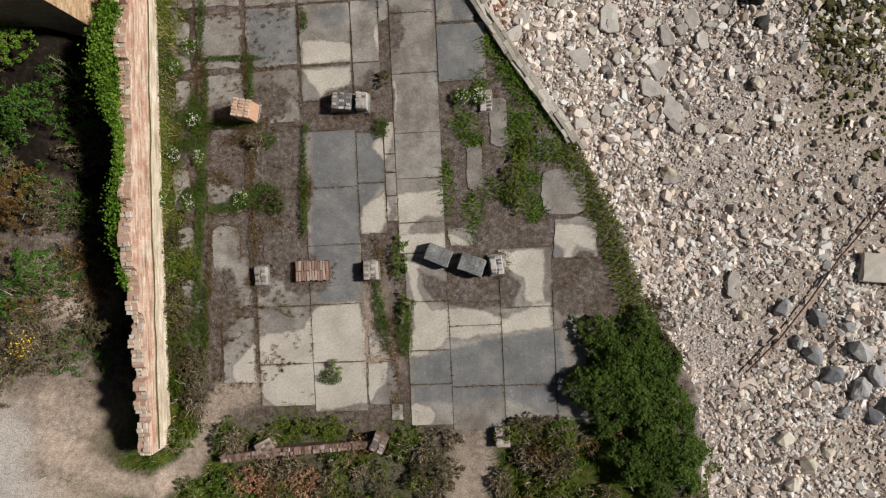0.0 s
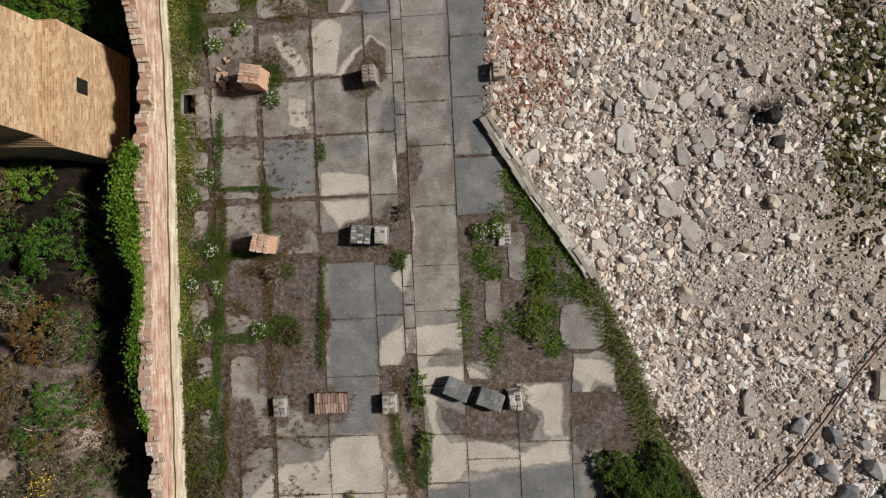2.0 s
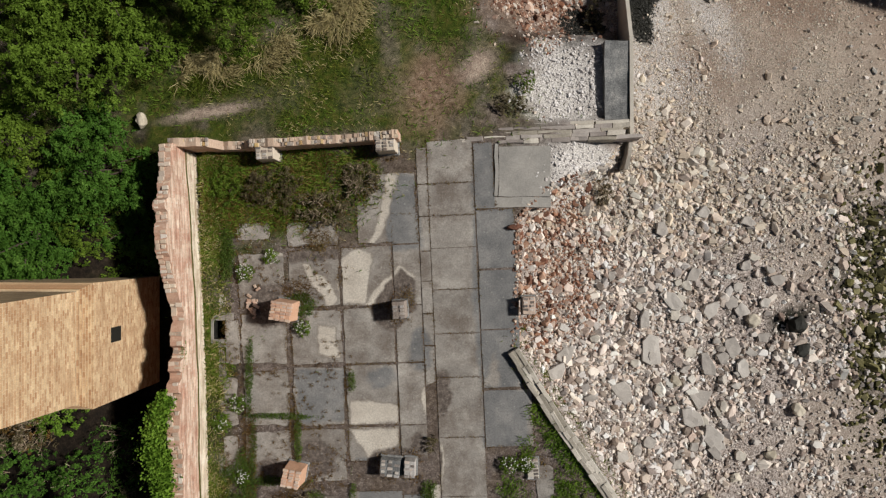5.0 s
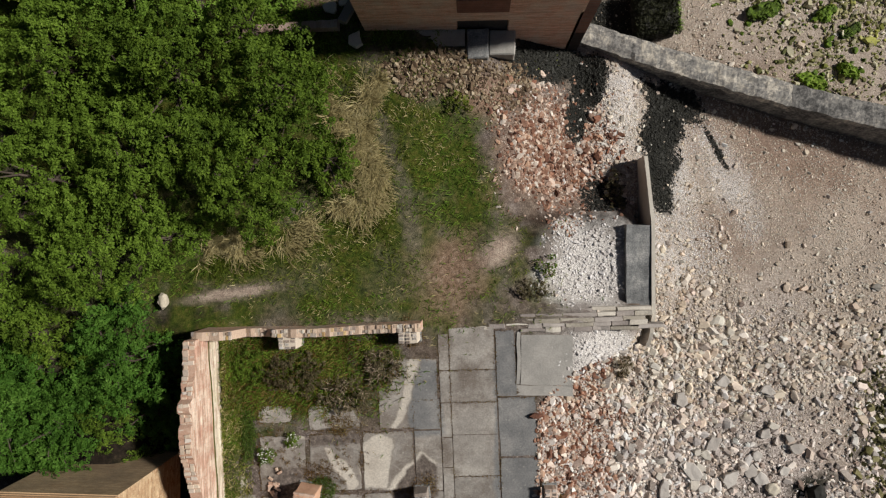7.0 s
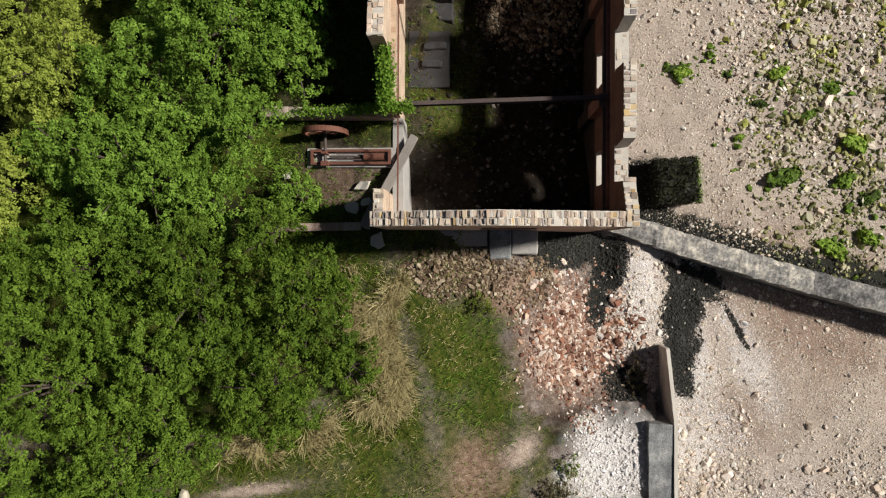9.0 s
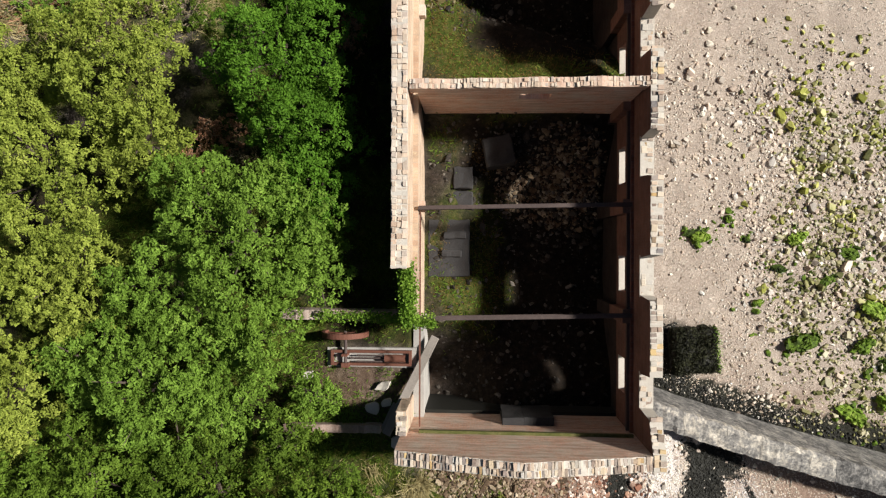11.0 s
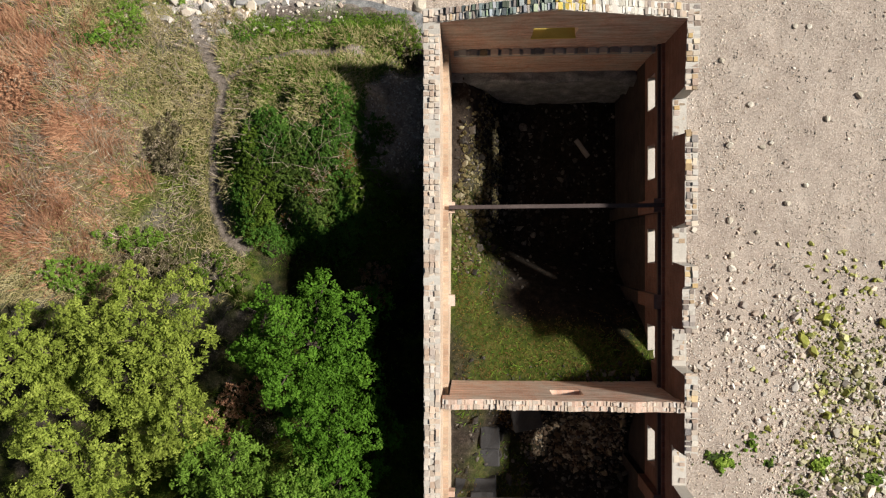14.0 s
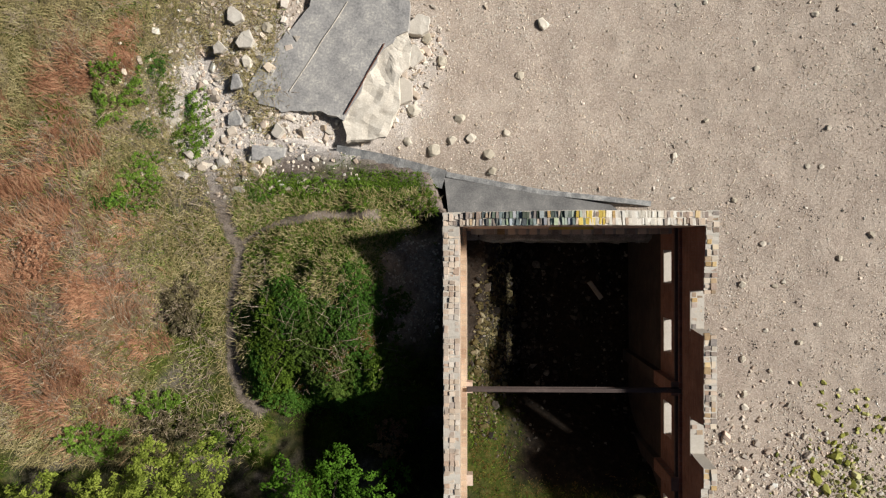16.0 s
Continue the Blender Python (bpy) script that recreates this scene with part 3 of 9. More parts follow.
lime = np.zeros_like(gx)
for cx, cy, rx, ry, t in ((2.2, 23.1, 2.1, 1.8, 0), (2.4, 19.1, 2.2, 1.5, 0), (-21.2, -9.2, 2.4, 2.2, 0), (0.6, 22.9, 1.0, 0.4, 20), (6.4, 25.6, 1.2, 4.6, 4), (3.9, 30.3, 1.0, 2.5, -14), (9.4, 27.2, 0.9, 2.6, 25), (-18.0, 68.0, 4.2, 4.0, 0), (-10.6, 68.6, 1.5, 3.0, -15), (-14.0, 65.8, 3.4, 1.2, 0)):
    lime = np.maximum(lime, (0.9 if 0 < cx < 2.5 else 0.55) * blob(gx, gy, cx, cy, rx, ry, t, 0.5))
wet = np.maximum(blob(gx, gy, 13.0, 29.6, 6.0, 3.6, -18, 0.6), 0.7 * blob(gx, gy, 9.0, 24.5, 2.4, 1.6, 0, 0.7))
weed = np.zeros_like(gx)
for cx, cy, rx, ry, t in ((0.4, 32.5, 2.5, 0.85, -4), (2.3, 31.6, 0.8, 1.4, -14), (1.9, 29.9, 0.5, 1.2, -10), (6.7, 31.0, 1.7, 0.85, -20), (6.1, 29.3, 1.0, 2.5, -6), (5.9, 27.2, 0.65, 1.8, 4), (6.4, 36.0, 1.5, 1.3, 0), (13.4, 12.0, 1.3, 1.0, 20), (17.5, 13.0, 2.2, 4.5, 0)):
    weed = np.maximum(weed, blob(gx, gy, cx, cy, rx, ry, t, 0.35))
weed = np.maximum(weed, blob(gx, gy, 4.9, 35.9, 1.6, 1.2, 0, 0.35))
weed = np.maximum(weed, (np.abs(gy - sea_wall_y(gx) - 1.2) < 0.9 * (0.4 + fractal(gx, gy, 1.0, 55))) * (gx > 2.2) * (gx < 30))


def ground_material():
    m, nt, bsdf = base_material("ground")
    att = {}
    for key in ("beach", "green", "path", "clay", "sandy", "shade_earth", "weed", "lime", "trail", "wet"):
        a = nt.nodes.new("ShaderNodeAttribute")
        a.attribute_name = key
        att[key] = a.outputs["Fac"]
    big, mid, small = noise_tex(nt, 0.7, 6, 0.6), noise_tex(nt, 4.0, 6, 0.65), noise_tex(nt, 30.0, 5, 0.7)
    vor = node(nt, "ShaderNodeTexVoronoi", Scale=17.0)
    nt.links.new(nt.nodes.new("ShaderNodeNewGeometry").outputs["Position"], vor.inputs["Vector"])
    soil = ramp(nt, mid.outputs["Fac"], [(0.3, (0.075, 0.058, 0.05)), (0.5, (0.15, 0.122, 0.108)), (0.7, (0.25, 0.212, 0.19))])
    soil = mix(nt, ramp(nt, noise_tex(nt, 17.0, 3, 0.7).outputs["Fac"], [(0.6, (0, 0, 0)), (0.66, (0.75,) * 3)]), soil, (0.42, 0.38, 0.35))
    turf = ramp(nt, mid.outputs["Fac"], [(0.28, (0.016, 0.03, 0.003)), (0.45, (0.045, 0.068, 0.008)), (0.6, (0.085, 0.09, 0.016)), (0.75, (0.13, 0.1, 0.04))])
    sand = ramp(nt, big.outputs["Fac"], [(0.25, (0.33, 0.268, 0.218)), (0.5, (0.40, 0.333, 0.272)), (0.75, (0.46, 0.395, 0.33))])
    peb = ramp(nt, vor.outputs["Color"], [(0.1, (0.12, 0.1, 0.088)), (0.5, (0.36, 0.305, 0.275)), (0.9, (0.64, 0.58, 0.54))])
    trod = ramp(nt, mid.outputs["Fac"], [(0.3, (0.27, 0.205, 0.165)), (0.5, (0.39, 0.31, 0.25)), (0.75, (0.52, 0.44, 0.35))])
    red = ramp(nt, mid.outputs["Fac"], [(0.3, (0.16, 0.095, 0.068)), (0.5, (0.26, 0.165, 0.12)), (0.7, (0.37, 0.27, 0.21))])
    # near-black soil colour that carries the painted shade
    shaded_humus = ramp(nt, mid.outputs["Fac"], [(0.3, (0.006, 0.005, 0.004)), (0.55, (0.018, 0.013, 0.009)), (0.75, (0.045, 0.033, 0.024))])
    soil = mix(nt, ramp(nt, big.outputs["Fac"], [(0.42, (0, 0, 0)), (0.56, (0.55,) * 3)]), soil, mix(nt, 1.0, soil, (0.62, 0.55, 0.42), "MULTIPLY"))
    soil = mix(nt, att["shade_earth"], soil, shaded_humus)
    col = mix(nt, att["green"], soil, turf)
    col = mix(nt, att["path"], col, trod)
    col = mix(nt, att["clay"], col, red)
    col = mix(nt, att["trail"], col, ramp(nt, mid.outputs["Fac"], [(0.3, (0.13, 0.105, 0.085)), (0.5, (0.2, 0.165, 0.135)), (0.7, (0.29, 0.245, 0.205))]))
    speck = mix(nt, ramp(nt, small.outputs["Fac"], [(0.5, (0, 0, 0)), (0.62, (0.7,) * 3)]), sand, peb)
    col = mix(nt, att["beach"], col, mix(nt, att["sandy"], peb, speck))
    chalk = ramp(nt, small.outputs["Fac"], [(0.3, (0.42, 0.385, 0.36)), (0.5, (0.64, 0.61, 0.58)), (0.7, (0.8, 0.785, 0.765))])
    col = mix(nt, att["lime"], col, chalk)
    col = mix(nt, att["wet"], col, mix(nt, 1.0, col, (0.62, 0.53, 0.49), "MULTIPLY"))
    wrack = ramp(nt, small.outputs["Fac"], [(0.35, (0.008, 0.008, 0.006)), (0.6, (0.03, 0.03, 0.022)), (0.75, (0.12, 0.11, 0.09))])
    col = mix(nt, att["weed"], col, wrack)
    col = mix(nt, 0.85, col, mix(nt, 1.0, col, ramp(nt, small.outputs["Fac"], [(0.3, (0.45,) * 3), (0.7, (1.5,) * 3)]), "MULTIPLY"))
    col = mix(nt, 1.0, col, ramp(nt, noise_tex(nt, 13.0, 4, 0.7).outputs["Fac"], [(0.34, (0.74,) * 3), (0.5, (1.0,) * 3), (0.66, (1.22,) * 3)]), "MULTIPLY")
    nt.links.new(col, bsdf.inputs["Base Color"])
    bsdf.inputs["Roughness"].default_value = 0.95
    bsdf.inputs["Specular IOR Level"].default_value = 0.15
    add = nt.nodes.new("ShaderNodeMath")
    add.operation = "ADD"
    nt.links.new(mid.outputs["Fac"], add.inputs[0])
    nt.links.new(small.outputs["Fac"], add.inputs[1])
    bump(nt, bsdf, add.outputs[0], 0.6, 0.05)
    return m


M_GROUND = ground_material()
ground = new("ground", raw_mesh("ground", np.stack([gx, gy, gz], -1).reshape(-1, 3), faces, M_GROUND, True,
                                {"beach": mb, "green": mg, "path": mp, "clay": mc, "sandy": sandy, "shade_earth": shade_earth, "weed": weed, "lime": lime, "trail": mt, "wet": wet}))
tagged(ground, "earth, turf, trodden paths and sandy pebble beach in one sheet", "ground", kind="structure")


# ---- walls ----
def run_wall(name, points, thick, base, top, mats, step=0.24, jag=0.0, seed=0):
    """An upright wall along points; base and top give the heights along its length. mats: faces, top."""
    pts = [Vector(p).to_2d() for p in points]
    stations, dist = [], 0.0
    for a, b in zip(pts, pts[1:]):
        n = max(1, round((b - a).length / step))
        for i in range(n):
            stations.append((a.lerp(b, i / n), (b - a).normalized(), dist + (b - a).length * i / n))
        dist += (b - a).length
    stations.append((pts[-1], (pts[-1] - pts[-2]).normalized(), dist))
    rnd = random.Random(seed)
    verts, faces, which = [], [], []
    for p, d, s in stations:
        n = Vector((-d.y, d.x)) * thick / 2
        h = top(s) + rnd.choice((0, 0, 0.075, -0.075, 0.15)) * jag
        for q in (p - n, p + n):
            verts += [(q.x, q.y, base(s)), (q.x, q.y, h)]
    for i in range(len(stations) - 1):
        a, b = 4 * i, 4 * i + 4
        faces += [(a, b, b + 1, a + 1), (b + 2, a + 2, a + 3, b + 3), (a + 1, b + 1, b + 3, a + 3), (a + 2, b + 2, b, a)]
        which += [0, 0, 1, 0]
    e = 4 * (len(stations) - 1)
    faces += [(0, 1, 3, 2), (e, e + 2, e + 3, e + 1)]
    which += [0, 0]
    me = raw_mesh(name, verts, faces, mats)
    me.polygons.foreach_set("material_index", which)
    return new(name, me), stations


def brick_mesh(name, material, l=0.22, w=0.105, h=0.07):
    bm = block(l, w, h, 0.006)
    for v in bm.verts:
        v.co += noise.noise_vector(v.co * 30) * 0.006
    me = bpy.data.meshes.new(name)
    bm.to_mesh(me)
    bm.free()
    me.materials.append(material)
    return me


BRICKS = {"loose_brick": [brick_mesh("brick", M_BRICK), brick_mesh("brick", M_BRICK, 0.2, 0.1, 0.072), brick_mesh("brick", M_BRICK, 0.15, 0.1, 0.07)]}


def lay_bricks(parent, stations, thick, top, material, seed, most=290, gaps=0.12):
    """Loose top courses on a wall, brick by brick."""
    rnd = random.Random(seed)
    key = material.name
    if key not in BRICKS:
        BRICKS[key] = [brick_mesh("brick", material), brick_mesh("brick", material, 0.2, 0.1, 0.072), brick_mesh("brick", material, 0.15, 0.1, 0.07)]
    rows = max(2, round(thick / 0.24))
    total = stations[-1][2]
    along = max(0.118, total * rows / most)
    s, i = along / 2, 0
    while s < total:
        while i < len(stations) - 2 and stations[i + 1][2] <= s:
            i += 1
        p, d, s0 = stations[i]
        q = p + d * (s - s0)
        n = Vector((-d.y, d.x))
        for r in range(rows):
            if rnd.random() < gaps:
                continue
            off = ((r + 0.5) / rows - 0.5) * (thick - 0.02) + rnd.uniform(-0.012, 0.012)
            c = q + n * off
            ob = new("brick", rnd.choice(BRICKS[key]))
            turn = math.degrees(math.atan2(n.y, n.x)) + rnd.uniform(-6, 6)
            k = along / 0.118 * rnd.choice((0.75, 0.95, 1.0, 1.05, 1.5))
            ob.matrix_basis = pose(c.x, c.y, top(s) - 0.062 + rnd.choice((-0.015, 0, 0, 0.015, 0.035)), rnd.uniform(-5, 5), rnd.uniform(-5, 5), turn) @ Matrix.Diagonal((thick / rows / 0.225, k, 1.25, 1))
            ob.parent = parent
        s += along


def table(pairs):
    xs, ys = [p[0] for p in pairs], [p[1] for p in pairs]
    return lambda s: float(np.interp(s, xs, ys))


M_CAPSTONE = stone_material("capstone", [(0.0, (0.16, 0.14, 0.12)), (0.35, (0.33, 0.3, 0.25)), (0.55, (0.5, 0.46, 0.4)), (0.75, (0.64, 0.6, 0.53)), (1.0, (0.7, 0.67, 0.6))], per="object", spread=0.2)
M_MOSSY = stone_material("mossy_stone", [(0.2, (0.025, 0.03, 0.008)), (0.45, (0.075, 0.085, 0.02)), (0.6, (0.14, 0.13, 0.05)), (0.8, (0.3, 0.27, 0.2))], coarse=2.5, fine=20)
M_FACING = brick_material("bleached_lower_courses", (0.76, 0.68, 0.56), (0.62, 0.48, 0.38), (0.72, 0.67, 0.56), "y", width=0.34, high=0.15, stain=(0.5, 0.45, 0.3), stain_amount=0.7, lichen=(0.76, 0.74, 0.66), streak=0.8)
# ruined brick wall on the west side of the floor
w_top = table([(0, 1.3), (0.3, 1.55), (3, 1.6), (7, 1.85), (9, 2.2), (12, 2.35), (15, 2.2), (17.5, 2.45), (18.5, 2.3), (20, 1.9), (21.2, 1.75), (22.3, 2.35), (24.5, 2.7), (26, 2.5), (28.2, 1.9)])
w_line = w_top
w_top = lambda s: w_line(s) + 0.34 * (wave(s, 0.0, 0.9, 41) - 0.5) + 0.3 * (float(lattice(np.floor(np.array(s / 0.46)), np.array(0.0), 42)) - 0.5)
wall_west, st = run_wall("wall_west", [(-13.62, -8.6), (-13.9, 2), (-14.05, 10), (-14.2, 14), (-14.6, 19.95)], 0.5, lambda s: -0.3, w_top, [M_WALL_W, M_BRICK], step=0.12, jag=0.2, seed=1)
tagged(wall_west, "long ruined pink brick wall with a ragged top", "wall", kind="structure")
lay_bricks(wall_west, st, 0.5, w_top, M_BLEACHED, 2, gaps=0.3)
facing, st = run_wall("lower_facing", [(-13.35, -8.5), (-13.63, 2), (-13.78, 10), (-13.93, 14), (-14.33, 19.8)], 0.1, lambda s: -0.3, lambda s: 0.95 + 0.12 * (wave(s, 3.0, 1.1, 43) - 0.5), [M_FACING, M_MOSSY], step=0.16, jag=0.05, seed=6)
put(tagged(facing, "bleached lower courses under a mossy ledge"), wall_west)
# low wall along the north side, with two piers
n_top = table([(0, 1.6), (1.6, 1.5), (1.7, 0.55), (3.0, 0.6), (3.2, 0.95), (6, 0.95), (7, 0.7), (8.5, 0.9), (9.6, 1.0)])
wall_north, st = run_wall("wall_north", [(-14.7, 20.05), (-10, 20.15), (-5.2, 20.45)], 0.36, lambda s: -0.4, n_top, [M_WALL_RED_X, M_BRICK_OLD], jag=0.5, seed=3)
tagged(wall_north, "low broken brick wall with two piers", "wall", kind="structure")
lay_bricks(wall_north, st, 0.36, n_top, M_BRICK_OLD, 4, most=150)
# low wall along the south side
s_top = table([(0, 0.35), (1.2, 0.45), (3, 0.4), (6.3, 0.25)])
wall_south, st = run_wall("wall_south", [(-10.9, -9.1), (-8.6, -8.75), (-4.4, -8.4)], 0.34, lambda s: -0.9, s_top, [M_BRICK_DARK, M_BRICK_DARK], jag=0.5, seed=5)
tagged(wall_south, "low broken brick footing with two stub piers", "wall", kind="structure")
lay_bricks(wall_south, st, 0.34, s_top, M_BRICK_DARK, 6, most=110)
# slanting stone parapet above the beach
p_top = table([(0, 0.12), (12, 0.1)])
parapet, st = run_wall("sea_parapet", [(-0.35, 11.3), (1.75, 8.0), (3.75, 5.2), (4.15, 4.5)], 0.5, lambda s: -3.2, p_top, [M_CONC, M_CONC], jag=0.25, seed=7)
rnd = random.Random(17)
for row in (-0.17, 0.0, 0.17):
    s = 0.0
    while s < st[-1][2] - 0.3:
        l = rnd.uniform(0.35, 1.0)
        p, d, s0 = min(st, key=lambda q: abs(q[2] - s - l / 2))
        c = p + d * (s + l / 2 - s0) + Vector((-d.y, d.x)) * (row + rnd.uniform(-0.02, 0.02))
        ob = part("coping_stone", block(l, 0.185, 0.14, 0.015, 0.025, 1, int(s * 31 + row * 100)), M_CAPSTONE, parapet)
        ob.matrix_basis = pose(c.x, c.y, 0.05 + rnd.uniform(-0.04, 0.03), rnd.uniform(-5, 5), rnd.uniform(-2, 2), math.degrees(math.atan2(d.y, d.x)) + rnd.uniform(-3, 3))
        s += l + 0.005
tagged(parapet, "slanting weathered stone parapet above the beach", "wall", kind="structure")


def boxes(name, spans, material, parent=None, label="", soft=0.0):
    bm = bmesh.new()
    for b in spans:
        add_box(bm, *b)
    if soft:
        bmesh.ops.subdivide_edges(bm, edges=bm.edges[:], cuts=3, use_grid_fill=True)
        for v in bm.verts:
            v.co += noise.noise_vector(v.co * 1.7) * soft
    return part(name, bm, material, parent, label)


def pierced(x0, x1, z0, z1, holes):
    """Spans (a0, a1, low, high) of a wall from x0 to x1 and z0 to z1 round holes (a0, a1, low, high), sorted, apart."""
    out, at = [], x0
    for a, b, lo, hi in holes:
        out.append((at, a, z0, z1))
        if lo > z0:
            out.append((a, b, z0, lo))
        if hi < z1:
            out.append((a, b, hi, z1))
        at = b
    return out + [(at, x1, z0, z1)]


# near-black brick for the lower courses and piers of the house
M_BLACK_BRICK = brick_material("black_brick_wall", (0.035, 0.028, 0.026), (0.06, 0.035, 0.03), (0.05, 0.045, 0.042), "y", stain=(0.015, 0.013, 0.013), stain_amount=0.7, streak=0.4)
M_BLACK_CONC = stone_material("near_black_concrete", [(0.0, (0.01, 0.01, 0.0104)), (0.45, (0.0375, 0.036, 0.0364)), (0.75, (0.065, 0.0625, 0.0624)), (1.0, (0.125, 0.12, 0.1144))], coarse=1.2, fine=18)
M_LICHEN = stone_material("yellow_lichen", [(0.0, (0.2, 0.13, 0.05)), (0.35, (0.5, 0.36, 0.07)), (0.6, (0.66, 0.5, 0.12)), (1.0, (0.75, 0.66, 0.4))], per="object", spread=0.25, fine=22)
M_LIMED = stone_material("limed_brick", [(0.0, (0.3, 0.27, 0.22)), (0.3, (0.58, 0.54, 0.46)), (0.6, (0.74, 0.71, 0.64)), (1.0, (0.82, 0.8, 0.74))], per="object", spread=0.2)
M_SLATY = stone_material("blue_grey_brick", [(0.0, (0.05, 0.055, 0.05)), (0.3, (0.15, 0.17, 0.17)), (0.55, (0.3, 0.33, 0.36)), (0.8, (0.46, 0.48, 0.5)), (1.0, (0.6, 0.6, 0.58))], per="object", spread=0.4, tints=((1.0, 1.0, 1.0), (0.8, 0.9, 0.6), (0.85, 0.92, 1.0), (1.0, 0.9, 0.85), (0.6, 0.75, 0.45)))
# engine house: four walls and a cross wall
LOW = [(35.1, 36.5), (39.35, 40.95), (43.95, 45.5), (48.5, 50.05), (52.4, 53.9), (57.2, 58.75)]
WIN = [(35.2, 36.65, -0.22, 0.55), (39.4, 40.9, -0.22, 0.55), (43.95, 45.45, -0.22, 0.55), (48.3, 49.8, -0.22, 0.55), (52.4, 53.85, -0.22, 0.55), (55.95, 57.4, -0.22, 0.55), (58.9, 60.3, -0.22, 0.55)]


def east_top(s):
    y = 33.3 + s
    for a, b in LOW:
        if a <= y <= b:
            return 2.25
    return 3.45 + 0.2 * smooth(59, 61, y) + 0.45 * smooth(35, 33.6, y) - 0.25 * (50.2 < y < 51.6)


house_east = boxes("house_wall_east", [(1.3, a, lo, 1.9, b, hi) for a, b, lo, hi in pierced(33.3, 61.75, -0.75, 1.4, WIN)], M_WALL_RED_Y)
boxes("lower_wall", [(1.3, 33.3, -6.6, 1.9, 61.75, -0.752)], M_BLACK_BRICK, house_east, "near-black lower courses")
tagged(house_east, "tall roofless red brick wall with a notched top", "wall", kind="structure")
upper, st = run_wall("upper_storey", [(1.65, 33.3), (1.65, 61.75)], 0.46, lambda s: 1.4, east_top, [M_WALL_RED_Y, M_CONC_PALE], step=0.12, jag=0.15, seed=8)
put(upper, house_east)
lay_bricks(house_east, st, 0.46, east_top, M_BRICK_OLD, 9, most=280)
for a, b, lo, hi in WIN:
    boxes("window_sill", [(1.26, a, lo - 0.1, 1.98, b, lo + 0.004)], M_CONC_PALE, house_east, "pale stone sill")
    boxes("window_frame", [(1.52, a, lo + 0.004, 1.6, a + 0.07, hi), (1.52, b - 0.07, lo + 0.004, 1.6, b, hi), (1.52, a + 0.07, hi - 0.08, 1.6, b - 0.07, hi)], M_CONC_PALE, house_east, "weathered white frame")
for a, b in LOW:
    boxes("opening_sill", [(1.4, a, 2.2, 1.92, b, 2.28)], M_CONC_PALE, house_east, "pale mortar bed")
for y in (38.5, 42.9, 47.0, 50.9, 54.75):
    boxes("pier", [(1.0, y - 0.28, -5.9, 1.3, y + 0.28, -0.752)], M_BLACK_BRICK, house_east)
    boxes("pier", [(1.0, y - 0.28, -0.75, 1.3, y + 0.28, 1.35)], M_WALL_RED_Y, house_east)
boxes("joist_ledge", [(1.18, 33.9, 1.15, 1.3, 61.2, 1.3)], M_STEEL, house_east, "dark ledge for floor joists")

wh_top = table([(0, 3.45), (1, 3.3), (6, 3.35), (12, 3.5), (20, 3.6), (21.2, 3.9)])
house_west, st = run_wall("house_wall_west", [(-7.72, 40.45), (-7.72, 61.7)], 0.62, lambda s: -5.5, wh_top, [M_WALL_IN, M_CONC_PALE], jag=0.25, seed=10)
tagged(house_west, "tall roofless cream and pink brick wall with a ragged top", "wall", kind="structure")
lay_bricks(house_west, st, 0.62, wh_top, M_BLEACHED, 11, most=295, gaps=0.05)
boxes("offset_course", [(-7.41, 40.45, -5.5, -7.2, 61.2, 1.55)], M_WALL_IN, house_west)
boxes("low_wall", [(-7.75, 38.2, -5.5, -7.2, 40.448, 1.6)], M_WALL_IN, house_west)
boxes("threshold", [(-7.55, 33.8, -5.5, -7.1, 38.198, -0.1)], M_CONC, house_west)
for y in (54.7, 42.9, 50.9):
    boxes("corbel", [(-7.2, y - 0.22, 1.0, -6.95, y + 0.22, 1.38)], M_BRICK, house_west, "brick corbel under a girder")


def gable(name, y0, y1, x0, x1, z0, eaves, ridge, holes, material, label):
    ob = boxes(name, [(a, y0, lo, b, y1, hi) for a, b, lo, hi in pierced(x0, x1, z0, eaves - 0.6, holes)], material)
    tagged(ob, label, "wall", kind="structure")
    length = x1 - x0
    tops = table([(0, eaves), (length / 2, ridge), (length, eaves)])
    head, st = run_wall("gable_head", [(x0, (y0 + y1) / 2), (x1, (y0 + y1) / 2)], y1 - y0, lambda s: eaves - 0.6, tops, [material, M_CONC_PALE], jag=0.12, step=0.16, seed=12)
    put(head, ob)
    lay_bricks(ob, st, y1 - y0, tops, M_BRICK_OLD, 13, most=160, gaps=0.03)
    return ob


gable_south = gable("house_wall_south", 33.3, 33.85, -7.8, 1.42, -5.6, 3.85, 4.75, [(-3.75, -1.55, -1.2, 0.75)], M_WALL_RED_X, "roofless red brick gable with a doorway")
boxes("lower_wall", [(a, 33.85, lo, b, 34.0, hi) for a, b, lo, hi in pierced(-7.1, 1.28, -5.4, -0.75, [(-3.75, -1.55, -1.2, -0.75)])], M_DARK_ROCK, gable_south, "black lower courses of the gable")
boxes("mossy_ledge", [(-7.1, 33.85, 1.85, 1.28, 33.97, 1.98)], M_MOSSY, gable_south, "narrow ledge green with moss", 0.01)
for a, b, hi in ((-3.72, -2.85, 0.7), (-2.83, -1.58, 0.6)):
    boxes("blocking_stone", [(a, 33.4, -1.2, b, 34.15, hi)], M_BLACK_CONC, gable_south, "dark grey block in the doorway", 0.04)
boxes("blocked_window", [(-3.7, 33.26, 1.6, -1.6, 33.3, 2.7)], M_WALL_RED_Y, gable_south, "bricked-up opening")
